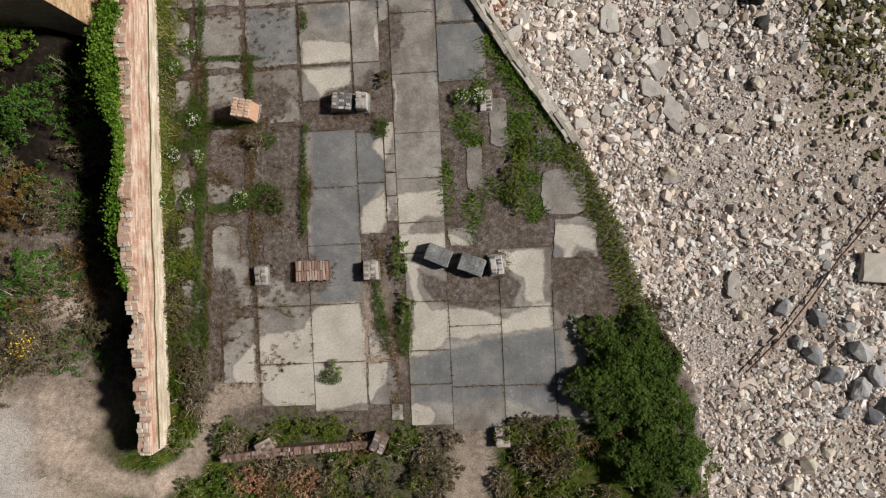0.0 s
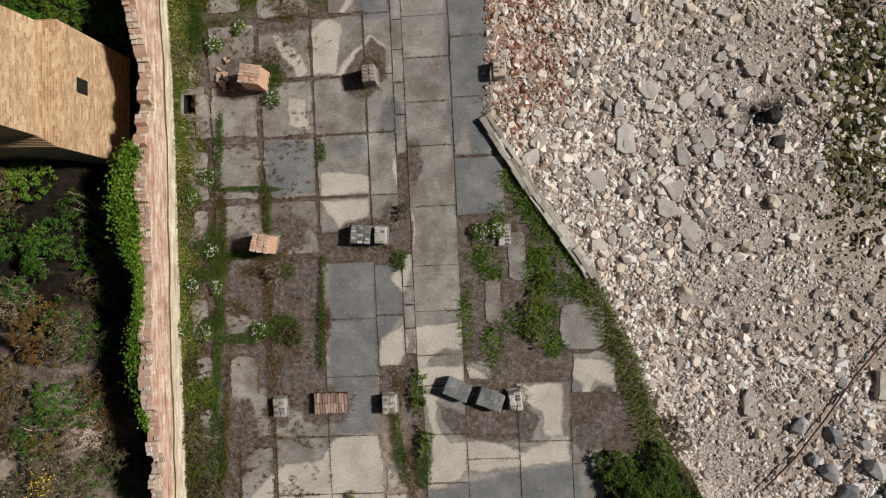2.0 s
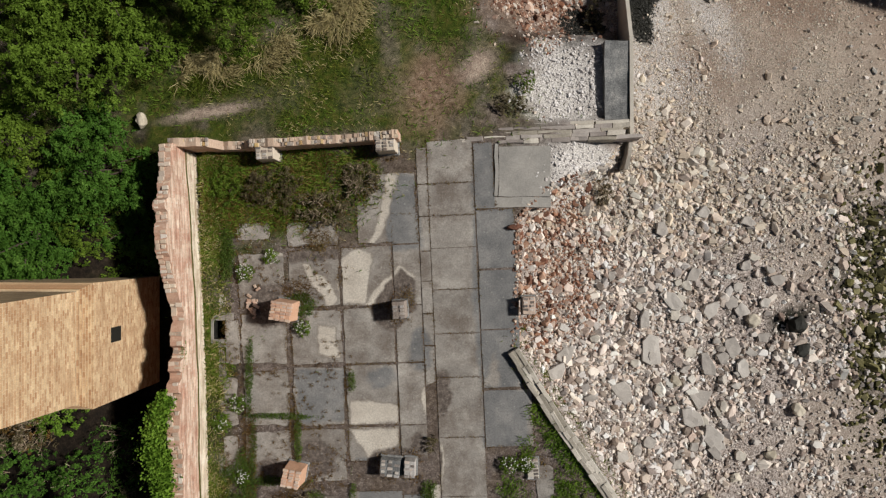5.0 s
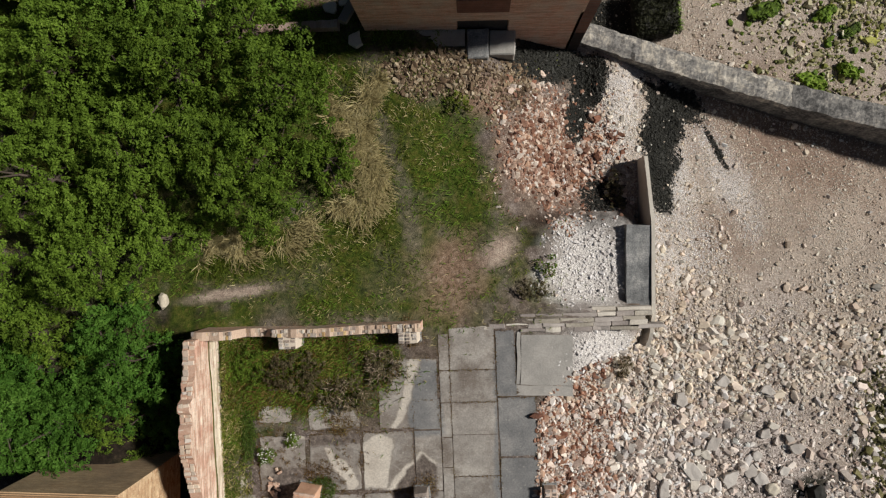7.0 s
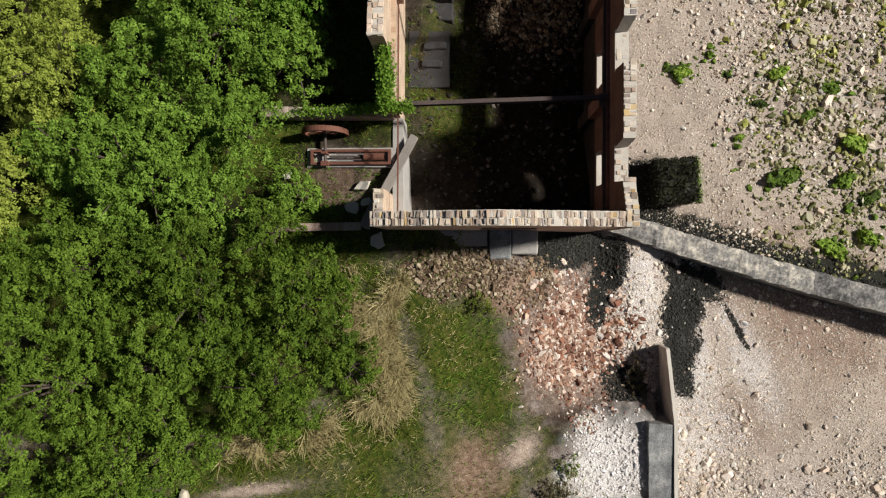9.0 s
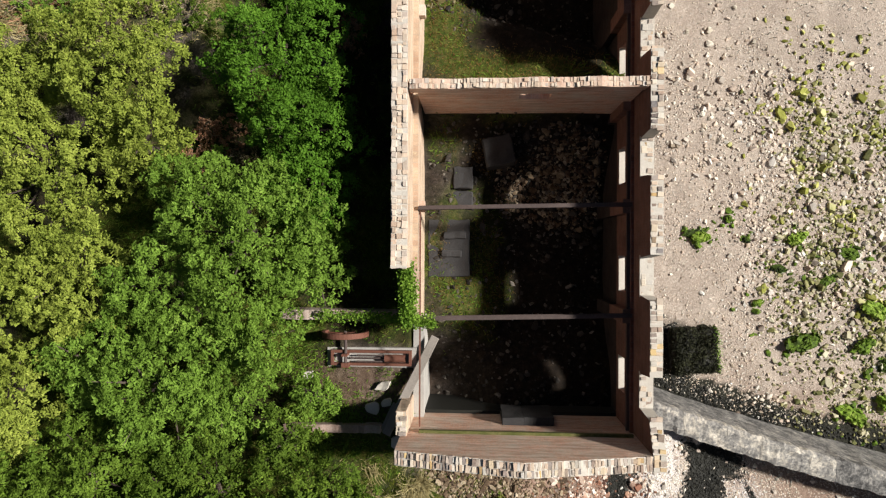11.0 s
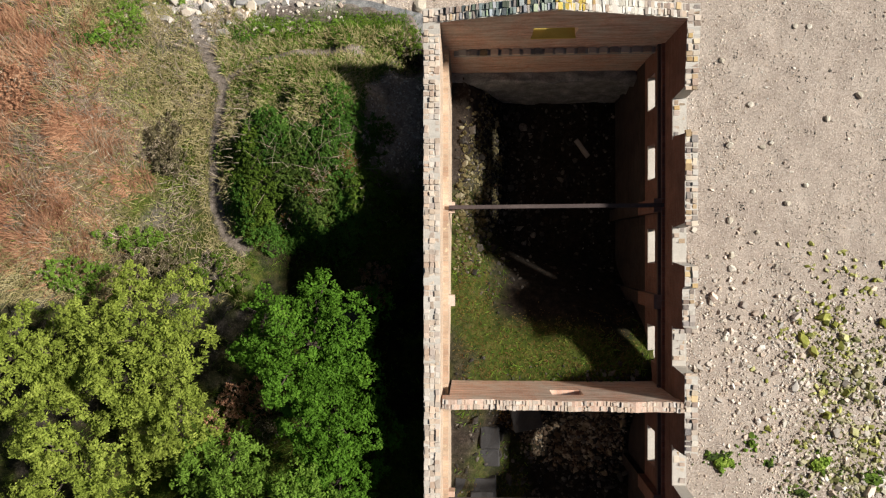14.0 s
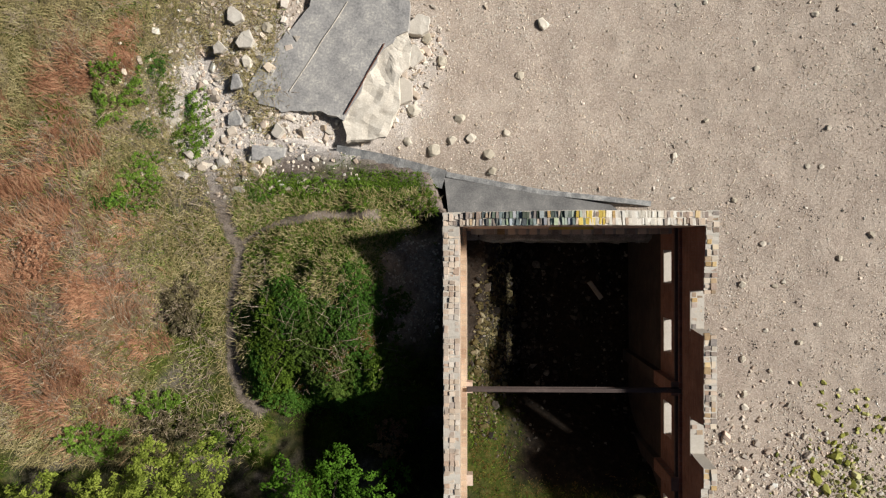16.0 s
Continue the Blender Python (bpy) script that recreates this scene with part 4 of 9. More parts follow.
gable_north = gable("house_wall_north", 61.2, 61.72, -8.0, 1.42, -6.4, 3.75, 4.7, [(-3.95, -2.3, 2.35, 3.15)], M_WALL_RED_X, "roofless red brick gable with a small window")
boxes("joist_ledge", [(-7.0, 60.98, 0.85, 1.17, 61.2, 1.0)], M_CONC, gable_north, "ledge with joist pockets")
for i in range(18):
    boxes("ledge_brick", [(-6.8 + i * 0.44, 60.96, 1.004, -6.5 + i * 0.44, 61.19, 1.15)], M_BRICK_OLD, gable_north)
low = part("lower_wall", block(8.6, 0.5, 4.1, 0.05, 0.16, 12, 5), M_CONC_DARK, gable_north, "rough grey rubble footing")
low.matrix_basis = pose(-3.0, 60.97, -6.0)
boxes("window_sill", [(-3.98, 61.12, 2.28, -2.27, 61.76, 2.354)], M_LICHEN, gable_north, "stone sill yellow with lichen")
for name, material in (("yellow_brick", M_LICHEN), ("white_brick", M_LIMED), ("blue_brick", M_SLATY)):
    BRICKS[name] = [brick_mesh("brick", material), brick_mesh("brick", material, 0.2, 0.1, 0.072)]
rnd = random.Random(5)
for ob in gable_north.children:
    if ob.name.startswith("brick"):
        at = ob.matrix_basis.translation.x + rnd.uniform(-0.25, 0.25)
        kind = "yellow_brick" if -3.2 < at < -2.2 else "white_brick" if -2.2 < at < 0.0 else "blue_brick" if -6.6 < at < -3.2 else ""
        if kind and rnd.random() < 0.78:
            ob.data = BRICKS[kind][rnd.randrange(2)]
p_tops = lambda s: 3.4 + 0.05 * math.sin(s * 3)
house_cross = boxes("house_wall_cross", [(a, 47.08, lo, b, 47.46, hi) for a, b, lo, hi in pierced(-7.1, 1.3, -5, 2.9, [(-3.2, -2.0, 1.9, 2.6)])], M_WALL_RED_X)
tagged(house_cross, "brick cross wall with a window opening", "wall", kind="structure")
head, st = run_wall("wall_head", [(-7.35, 47.27), (1.38, 47.27)], 0.38, lambda s: 2.9, p_tops, [M_WALL_RED_X, M_BRICK], jag=0.3, seed=14)
put(head, house_cross)
lay_bricks(house_cross, st, 0.38, p_tops, M_BLEACHED, 15, most=150, gaps=0.02)


def girder(y0, y1, z, w=0.2, x0=-7.18, x1=1.28, label="rusted iron girder spanning the roofless room"):
    bm = bmesh.new()
    for a, b, lo, hi in ((-w / 2, w / 2, 0.27, 0.3), (-0.02, 0.02, 0.03, 0.27), (-w / 2, w / 2, 0, 0.03)):
        add_box(bm, x0, y0 + a, z + lo, x1, y0 + b, z + hi)
    for v in bm.verts:
        v.co.y += (y1 - y0) * (v.co.x - x0) / (x1 - x0)
    ob = part("girder", bm, M_STEEL)
    return tagged(ob, label, "girder", "girders across the engine house")


girder(54.68, 54.74, 1.38, 0.15)
girder(42.82, 42.95, 1.38, 0.16)
girder(38.35, 38.55, 1.38, 0.16)

# chimney base: plinth, stepped offset, tapering shaft
chimney = thing("chimney", -18.85, 11.95, 0.3, "square buff brick chimney with a stepped plinth", "chimney")


def frustum(name, half0, half1, z0, z1, parent):
    bm = bmesh.new()
    lo = [bm.verts.new((sx * half0, sy * half0, z0)) for sx, sy in ((-1, -1), (1, -1), (1, 1), (-1, 1))]
    hi = [bm.verts.new((sx * half1, sy * half1, z1)) for sx, sy in ((-1, -1), (1, -1), (1, 1), (-1, 1))]
    for i in range(4):
        bm.faces.new((lo[i], lo[(i + 1) % 4], hi[(i + 1) % 4], hi[i]))
    bm.faces.new(hi)
    bm.faces.new(lo[::-1])
    ob = part(name, bm, M_CHIMNEY_Y, parent)
    ob.data.materials.append(M_CHIMNEY_X)
    # north and south faces take the brick with the shade painted in
    for p in ob.data.polygons:
        p.material_index = 1 if abs(p.normal.y) > 0.7 else 0
    return ob


frustum("plinth", 2.42, 2.4, -1.0, 3.3, chimney)
for i in range(7):
    frustum("offset_course", 2.4 - 0.045 * i, 2.4 - 0.045 * i, 3.3 + 0.085 * i, 3.3 + 0.085 * (i + 1), chimney)
frustum("shaft", 2.1, 1.55, 3.3 + 0.085 * 7, 17.5, chimney)
# no hole is cut: a dark plate paints the opening's shade
boxes("flue_hole", [(2.38, -0.05, 1.75, 2.425, 0.55, 2.35)], M_DARK_ROCK, chimney, "small opening drawn as a dark plate")

# sea wall running out over the beach: battered core, rough capping laid in lengths
def wall_z(x):
    return -2.35 - 0.4 * min(1.0, max(0.0, (x - 2.0) / 13.0))


bm = bmesh.new()
ring = []
for x in np.arange(1.6, 34, 0.55):
    yc = float(sea_wall_y(x))
    ring.append([bm.verts.new(p) for p in ((x, yc - 0.8, -7.4), (x, yc - 0.56, wall_z(x) - 0.27), (x, yc + 0.48, wall_z(x) - 0.27), (x, yc + 0.8, -7.4))])
for a, b in zip(ring, ring[1:]):
    for i in range(3):
        bm.faces.new((a[i], b[i], b[i + 1], a[i + 1]))
bm.faces.new(ring[0][::-1])
bm.faces.new(ring[-1])
bmesh.ops.subdivide_edges(bm, edges=[e for e in bm.edges if e.calc_length() > 0.7], cuts=4, use_grid_fill=True)
for v in bm.verts:
    v.co += noise.noise_vector(v.co * 1.9) * 0.07 + noise.noise_vector(v.co * 6) * 0.03
M_SEAWALL = stone_material("sea_wall_concrete", [(0.3, (0.03, 0.03, 0.03)), (0.42, (0.09, 0.088, 0.085)), (0.5, (0.18, 0.174, 0.165)), (0.57, (0.27, 0.258, 0.236)), (0.65, (0.48, 0.44, 0.37)), (0.76, (0.66, 0.62, 0.55))], coarse=1.9, fine=8, per="object", spread=0.07)
sea_wall = tagged(part("sea_wall", bm, M_SEAWALL), "thick stone and concrete sea wall across the beach", "sea wall", kind="structure")
rnd = random.Random(77)
x = 1.75
while x < 33:
    l = rnd.uniform(1.2, 3.6)
    a, b = x, x + l - 0.012
    bm = bmesh.new()
    n = max(3, round(l / 0.16))
    strips = []
    for i in range(n + 1):
        u = a + (b - a) * i / n
        yc = float(sea_wall_y(u))
        strips.append([bm.verts.new(Vector((u, yc + o, wall_z(u) + z)) + noise.noise_vector(Vector((u * 2.3, o * 3, 4.0))) * 0.07 + noise.noise_vector(Vector((u * 7, o * 8, 1.0))) * 0.035) for o, z in ((-0.62, -0.45), (-0.6, -0.05), (-0.28, 0.02), (0.02, 0.0), (0.28, 0.01), (0.5, -0.07), (0.54, -0.45))])
    for p, q in zip(strips, strips[1:]):
        for i in range(6):
            bm.faces.new((p[i], q[i], q[i + 1], p[i + 1]))
    bm.faces.new(strips[0][::-1])
    bm.faces.new(strips[-1])
    part("capping_stone", bm, M_SEAWALL, sea_wall)
    x += l

# ---- concrete floor, slab by slab ----
def slab_material():
    m, nt, bsdf = base_material("slab_concrete")
    att = {}
    for key in ("pale", "dark", "soil"):
        a = nt.nodes.new("ShaderNodeAttribute")
        a.attribute_name = key
        att[key] = a.outputs["Fac"]
    big, mid, small = noise_tex(nt, 0.8, 6, 0.65), noise_tex(nt, 5.0, 6, 0.7), noise_tex(nt, 34.0, 4, 0.7)
    rnd = nt.nodes.new("ShaderNodeObjectInfo").outputs["Random"]
    col = ramp(nt, big.outputs["Fac"], [(0.3, (0.215, 0.197, 0.18)), (0.5, (0.315, 0.294, 0.268)), (0.7, (0.43, 0.403, 0.366))])
    col = mix(nt, 0.6, col, mix(nt, 1.0, col, ramp(nt, rnd, [(0.0, (0.75,) * 3), (1.0, (1.2,) * 3)]), "MULTIPLY"))

    edge = noise_tex(nt, 1.5, 7, 0.6)

    def rough_mask(src, low, high):
        s = nt.nodes.new("ShaderNodeMath")
        s.operation = "MULTIPLY_ADD"
        s.inputs[1].default_value, s.inputs[2].default_value = 1.1, -0.55
        nt.links.new(edge.outputs["Fac"], s.inputs[0])
        t = nt.nodes.new("ShaderNodeMath")
        t.operation = "ADD"
        nt.links.new(src, t.inputs[0])
        nt.links.new(s.outputs[0], t.inputs[1])
        return ramp(nt, t.outputs[0], [(low, (0, 0, 0)), (high, (1, 1, 1))])

    film = noise_tex(nt, 0.45, 8, 0.72)
    col = mix(nt, ramp(nt, film.outputs["Fac"], [(0.46, (0, 0, 0)), (0.6, (0.75,) * 3)]), col, (0.15, 0.122, 0.102))
    col = mix(nt, ramp(nt, mid.outputs["Fac"], [(0.56, (0, 0, 0)), (0.68, (0.5,) * 3)]), col, (0.38, 0.36, 0.325))
    dark = ramp(nt, big.outputs["Fac"], [(0.3, (0.135, 0.137, 0.14)), (0.5, (0.195, 0.196, 0.196)), (0.7, (0.28, 0.274, 0.265))])
    pale = ramp(nt, big.outputs["Fac"], [(0.3, (0.42, 0.38, 0.33)), (0.5, (0.53, 0.487, 0.425)), (0.7, (0.62, 0.58, 0.51))])
    soil = ramp(nt, mid.outputs["Fac"], [(0.3, (0.055, 0.045, 0.039)), (0.5, (0.13, 0.108, 0.094)), (0.72, (0.26, 0.222, 0.195))])
    col = mix(nt, rough_mask(att["dark"], 0.36, 0.7), col, dark)
    col = mix(nt, rough_mask(att["pale"], 0.34, 0.66), col, pale)
    col = mix(nt, rough_mask(att["soil"], 0.34, 0.6), col, soil)
    rim = rough_mask(att["pale"], 0.3, 0.4)
    core = rough_mask(att["pale"], 0.46, 0.56)
    line = mix(nt, 1.0, rim, core, "SUBTRACT")
    col = mix(nt, 0.4, col, mix(nt, line, col, (0.17, 0.142, 0.12)))
    spots = node(nt, "ShaderNodeTexVoronoi", Scale=3.2)
    nt.links.new(nt.nodes.new("ShaderNodeNewGeometry").outputs["Position"], spots.inputs["Vector"])
    col = mix(nt, ramp(nt, spots.outputs["Distance"], [(0.1, (0.35,) * 3), (0.16, (0, 0, 0))]), col, (0.42, 0.41, 0.38))
    col = mix(nt, 0.5, col, mix(nt, 1.0, col, ramp(nt, small.outputs["Fac"], [(0.3, (0.55,) * 3), (0.7, (1.4,) * 3)]), "MULTIPLY"))
    grit = noise_tex(nt, 13.0, 8, 0.75)
    col = mix(nt, 0.55, col, mix(nt, 1.0, col, ramp(nt, grit.outputs["Fac"], [(0.34, (0.55, 0.53, 0.51)), (0.5, (1.0, 1.0, 1.0)), (0.66, (1.4, 1.4, 1.38))]), "MULTIPLY"))
    nt.links.new(col, bsdf.inputs["Base Color"])
    bsdf.inputs["Roughness"].default_value = 0.88
    bsdf.inputs["Specular IOR Level"].default_value = 0.25
    bump(nt, bsdf, small.outputs["Fac"], 0.35, 0.012)
    return m


M_SLAB = slab_material()
PALE_PATCHES = [
    ((-10.55, -5.14), (-9.16, -3.76), (-7.41, -3.50), (-6.78, -2.51), (-5.05, -2.31), (-4.68, -3.47), (-3.58, -4.68), (-3.83, -5.78), (-4.56, -6.69), (-6.05, -6.96), (-8.54, -7.08), (-9.42, -6.11), (-10.43, -5.95)),
    ((-4.79, 1.77), (-3.81, 2.42), (-3.51, 1.64), (-3.93, 0.79), (-4.50, 0.19), (-4.89, -0.18)),
    ((-3.37, 2.25), (-1.23, 2.56), (-1.13, 1.35), (-2.10, 1.40), (-2.88, 0.67), (-3.32, 0.48)),
    ((-3.20, 0.55), (-1.13, 0.67), (-0.05, 0.07), (-1.62, -0.05), (-2.10, -0.42), (-3.20, -0.30)),
    ((-3.03, -0.42), (-2.30, -0.78), (-2.47, -1.63), (-1.82, -2.72), (-0.41, -2.47), (1.27, -2.98), (3.22, -2.20), (3.29, -3.35), (1.26, -3.61), (-1.14, -3.92), (-2.07, -4.66), (-2.80, -4.67), (-2.89, -4.14), (-2.55, -3.45), (-2.64, -1.75)),
    ((1.03, -0.17), (2.99, -0.05), (2.98, -2.25), (2.22, -2.21), (2.13, -1.25), (1.27, -0.82)),
    ((3.65, -1.12), (4.07, -0.40), (4.36, 0.07), (5.16, -0.12), (5.11, 0.48), (4.59, 0.84), (3.65, 0.62), (3.89, 0.19)),
    ((-9.55, 15.06), (-9.25, 14.91), (-9.00, 14.51), (-8.60, 14.45), (-8.15, 13.85), (-7.95, 13.36), (-8.43, 13.19), (-8.80, 13.72), (-9.35, 14.37)),
    ((-7.85, 15.27), (-7.05, 15.67), (-6.50, 15.44), (-6.60, 14.32), (-6.76, 13.34), (-7.75, 13.21), (-8.00, 13.85)),
    ((-7.44, 9.03), (-5.28, 8.87), (-5.26, 8.08), (-7.41, 7.95)),
    ((-7.37, 7.70), (-5.28, 7.84), (-5.23, 7.20), (-6.52, 6.47), (-6.92, 6.96)),
    ((-8.85, 12.34), (-8.10, 12.13), (-7.91, 10.90), (-8.81, 11.03)),
    ((-13.67, 14.15), (-13.05, 14.39), (-12.70, 13.19), (-13.72, 13.15)),
    ((-6.71, 13.19), (-6.36, 13.92), (-5.69, 14.50), (-5.22, 14.93), (-4.53, 14.47), (-4.73, 14.23), (-5.22, 14.68), (-5.61, 14.25), (-6.41, 13.04)),
    ((-5.57, 19.39), (-5.91, 18.61), (-6.01, 17.62), (-6.36, 16.39), (-6.76, 15.70), (-6.31, 15.85), (-5.81, 16.88), (-5.57, 17.87), (-5.22, 19.20)),
    ((-4.35, 4.27), (-3.86, 5.25), (-3.49, 6.23), (-3.42, 7.20), (-3.25, 6.47), (-3.42, 5.01), (-3.82, 3.79)),
]
DARK_PATCHES = [
    ((-7.20, 6.56), (-3.80, 6.27), (-3.81, 2.86), (-4.74, 1.60), (-4.99, -0.06), (-5.05, -2.26), (-6.73, -2.32), (-7.02, 0.18), (-7.01, 3.37)),
    ((-2.60, -4.79), (-0.42, -4.16), (1.26, -3.78), (3.41, -3.40), (3.92, -4.83), (3.69, -6.98), (2.69, -7.00), (1.26, -6.35), (-0.42, -6.62), (-2.48, -6.66), (-2.70, -5.88)),
    ((-9.87, 10.38), (-7.51, 10.45), (-7.51, 8.14), (-9.82, 7.85)),
    ((-1.66, 9.86), (0.32, 9.56), (0.39, 6.95), (-1.62, 7.00)),
    ((-2.11, 20.43), (-1.02, 20.19), (0.08, 15.20), (-0.64, 12.52), (-1.73, 9.34), (-2.10, 13.72)),
    ((-5.67, 19.10), (-4.56, 18.85), (-4.18, 15.66), (-5.66, 15.53), (-5.91, 16.88)),
    ((3.22, 0.19), (3.89, 0.72), (3.77, -0.05), (3.29, -1.12)),
]
SOIL_PATCHES = [
    ((-2.40, -0.90), (-1.38, -1.41), (0.07, -1.38), (1.03, -0.82), (2.03, -1.54), (1.63, -2.50), (-0.17, -2.61), (-1.26, -2.42), (-1.99, -1.87)),
    ((4.45, -0.09), (5.06, -0.21), (5.15, -1.47), (4.87, -2.67), (3.93, -2.96), (3.29, -2.44), (3.29, -1.53), (3.88, -1.00)),
    ((-8.37, -1.17), (-8.02, -0.43), (-7.02, -0.26), (-6.33, -0.92), (-6.48, -1.83), (-7.40, -2.03), (-8.15, -1.83)),
    ((-5.19, 14.78), (-4.58, 14.28), (-4.53, 13.11), (-5.52, 12.05), (-6.26, 12.30), (-6.56, 13.04), (-5.81, 14.06)),
    ((-6.92, 5.93), (-6.32, 6.81), (-5.33, 6.96), (-4.25, 6.96), (-3.81, 6.18), (-4.25, 5.45), (-5.83, 5.44)),
    ((-12.36, 5.72), (-11.09, 6.47), (-10.08, 6.22), (-7.82, 4.75), (-7.45, 2.78), (-9.84, 2.27), (-11.86, 3.24)),
    ((-9.84, 1.77), (-7.20, 2.05), (-7.21, -0.17), (-8.34, -1.42), (-9.84, -0.95)),
    ((-11.83, 14.04), (-10.06, 14.13), (-9.31, 12.39), (-11.33, 12.17), (-12.09, 12.81)),
    ((-10.31, 15.75), (-7.79, 15.94), (-7.80, 15.20), (-10.05, 15.00)),
]
PALE = [(4.4, 0.55, 1.1, 0.5, 0), (-10.9, 15.7, 0.9, 0.3, -15), (-3.9, 9.0, 0.35, 0.6, 0), (-2.3, -7.3, 0.8, 0.5, 0)]
DARK = [(-0.6, 14.5, 0.7, 6.5, 2), (0.2, 19.0, 1.2, 1.0, 0), (-5.9, -2.0, 0.8, 0.35, 0), (-6.2, 10.0, 0.7, 0.5, 0), (-4.3, 11.5, 0.5, 1.0, 0)]
SOIL = [(-8.5, 3.0, 1.1, 2.2, 0), (-8.0, -0.6, 1.0, 0.6, 0), (-10.9, 4.7, 0.8, 0.5, 0), (-9.0, 6.3, 0.9, 0.8, 0), (-11.0, -2.6, 0.6, 1.6, 0), (-3.4, 9.3, 0.4, 0.9, 0), (-9.3, -1.2, 0.55, 0.8, 0), (-3.7, 6.3, 0.4, 0.9, 0), (-4.4, 7.0, 0.3, 0.6, 0)]


def patch(x, y, ring, soft=0.5):
    """1 inside a ring of corners, 0 outside, even over the width soft."""
    p = np.array(ring)
    d, inside = np.full_like(x, 99.0), np.zeros(x.shape, bool)
    for (ax, ay), (bx, by) in zip(p, np.roll(p, -1, 0)):
        k = np.clip(((x - ax) * (bx - ax) + (y - ay) * (by - ay)) / ((bx - ax) ** 2 + (by - ay) ** 2), 0, 1)
        d = np.minimum(d, np.hypot(x - ax - k * (bx - ax), y - ay - k * (by - ay)))
        inside ^= ((ay > y) != (by > y)) & (x < (bx - ax) * (y - ay) / (by - ay + 1e-9) + ax)
    return np.clip(0.5 - np.where(inside, -d, d) / soft, 0, 1)


def spread(spots, rings, x, y):
    k = np.zeros_like(x)
    for s in spots:
        k = np.maximum(k, blob(x, y, *s, 0.75))
    for ring in rings:
        k = np.maximum(k, patch(x, y, ring))
    return k


floor = thing("concrete_floor", 0, 0, -0.1, "", "")
floor = tagged(floor, "cracked concrete slab floor of a vanished building", "floor", kind="structure")


def slab(u0, u1, v0, v1, wear=0.05, round_corner=0.0, high=0.0):
    """One slab of the floor in the turned grid, with a worn outline; round_corner from 0 (square) to 1 (an oval patch)."""
    gap = 0.014
    w, h = u1 - u0 - gap, v1 - v0 - gap
    nu, nv = max(4, round(w / 0.1)), max(4, round(h / 0.1))
    a, b = np.meshgrid(np.linspace(-1, 1, nu + 1), np.linspace(-1, 1, nv + 1), indexing="ij")
    if round_corner:
        fa, fb = a * np.sqrt(1 - b * b / 2), b * np.sqrt(1 - a * a / 2)
        a, b = a + (fa - a) * round_corner, b + (fb - b) * round_corner
    u, v = (u0 + u1) / 2 + a * w / 2, (v0 + v1) / 2 + b * h / 2
    rim = np.maximum(np.abs(a), np.abs(b)) > 0.97 if not round_corner else np.ones_like(a, bool)
    k = np.maximum(np.abs(a), np.abs(b)) ** 6 * wear * (1.0 if round_corner else 0.45)
    u = u - np.sign(a) * np.abs(fractal(u * 1.0, v, 0.55, 61)) * k
    v = v - np.sign(b) * np.abs(fractal(u * 1.0, v, 0.55, 62)) * k
    x, y = u - GRID_TURN * v, v + GRID_TURN * u
    z = 0.1 + high + 0.012 * (fractal(x, y, 1.5, 63) - 0.5) + 0 * rim
    n1, n2 = x.shape
    top = np.stack([x, y, z], -1).reshape(-1, 3)
    idx = np.arange(n1 * n2).reshape(n1, n2)
    faces = np.stack([idx[:-1, :-1], idx[1:, :-1], idx[1:, 1:], idx[:-1, 1:]], -1).reshape(-1, 4).tolist()
    ringi = np.concatenate([idx[:, 0], idx[-1, 1:], idx[-2::-1, -1], idx[0, -2:0:-1]])
    low = top[ringi].copy()
    low[:, 2] -= 0.22
    base = len(top)
    m = len(ringi)
    faces += [(int(ringi[i]), base + i, base + (i + 1) % m, int(ringi[(i + 1) % m])) for i in range(m)]
    verts = np.concatenate([top, low])
    c = np.array([x.mean(), y.mean(), 0])
    px, py = verts[:, 0], verts[:, 1]
    me = raw_mesh("slab", verts - c, faces, M_SLAB, False, {"pale": spread(PALE, PALE_PATCHES, px, py), "dark": spread(DARK, DARK_PATCHES, px, py), "soil": spread(SOIL, SOIL_PATCHES, px, py)})
    ob = new("slab", me)
    ob.matrix_basis = pose(c[0], c[1], 0)
    ob.parent = floor
    return ob


def column(u0, u1, cuts, wear=0.03, skip=(), rc=0.0):
    for i, (v0, v1) in enumerate(zip(cuts, cuts[1:])):
        if i not in skip:
            slab(u0, u1, v0, v1, wear, rc, random.uniform(-0.006, 0.006))


random.seed(5)
column(-11.85, -9.57, [5.7, 8.2, 10.9, 13.4, 16.0], 0.26, rc=0.13)
column(-9.57, -7.17, [5.75, 8.2, 10.9, 13.4, 16.05, 17.3], 0.18, rc=0.09)
column(-7.17, -4.86, [-4.65, -2.15, 0.4, 2.9, 5.35], 0.03)
column(-7.17, -4.86, [6.6, 8.2, 10.9, 13.4, 16.05], 0.1, rc=0.04)
column(-4.86, -3.66, [0.8, 3.0, 5.2, 6.6, 8.2, 10.9, 13.4, 16.05, 17.4], 0.1, skip=(2,))
slab(-6.4, -3.7, 16.1, 19.2, 0.25)
column(-3.66, -3.18, [1.3, 2.4, 3.4, 4.2, 5.6, 9.9, 11.6, 13.0, 14.4, 15.7, 17.2, 18.6, 20.2], 0.08, skip=(4,))
column(-3.18, -1.2, [-0.1, 1.2, 3.1, 5.05, 7.6, 10.2, 12.1, 14.0, 15.8, 17.2, 18.6, 20.45], 0.03)
column(-1.2, 0.52, [9.65, 12.2, 14.8, 17.4], 0.2)
slab(-1.2, -0.3, 17.4, 20.3, 0.15)
slab(-12.75, -11.9, 8.2, 10.6, 0.3, 0.5)
slab(-12.9, -11.95, 5.8, 8.1, 0.4, 0.6)
slab(-12.6, -11.7, 10.9, 13.2, 0.3, 0.3)
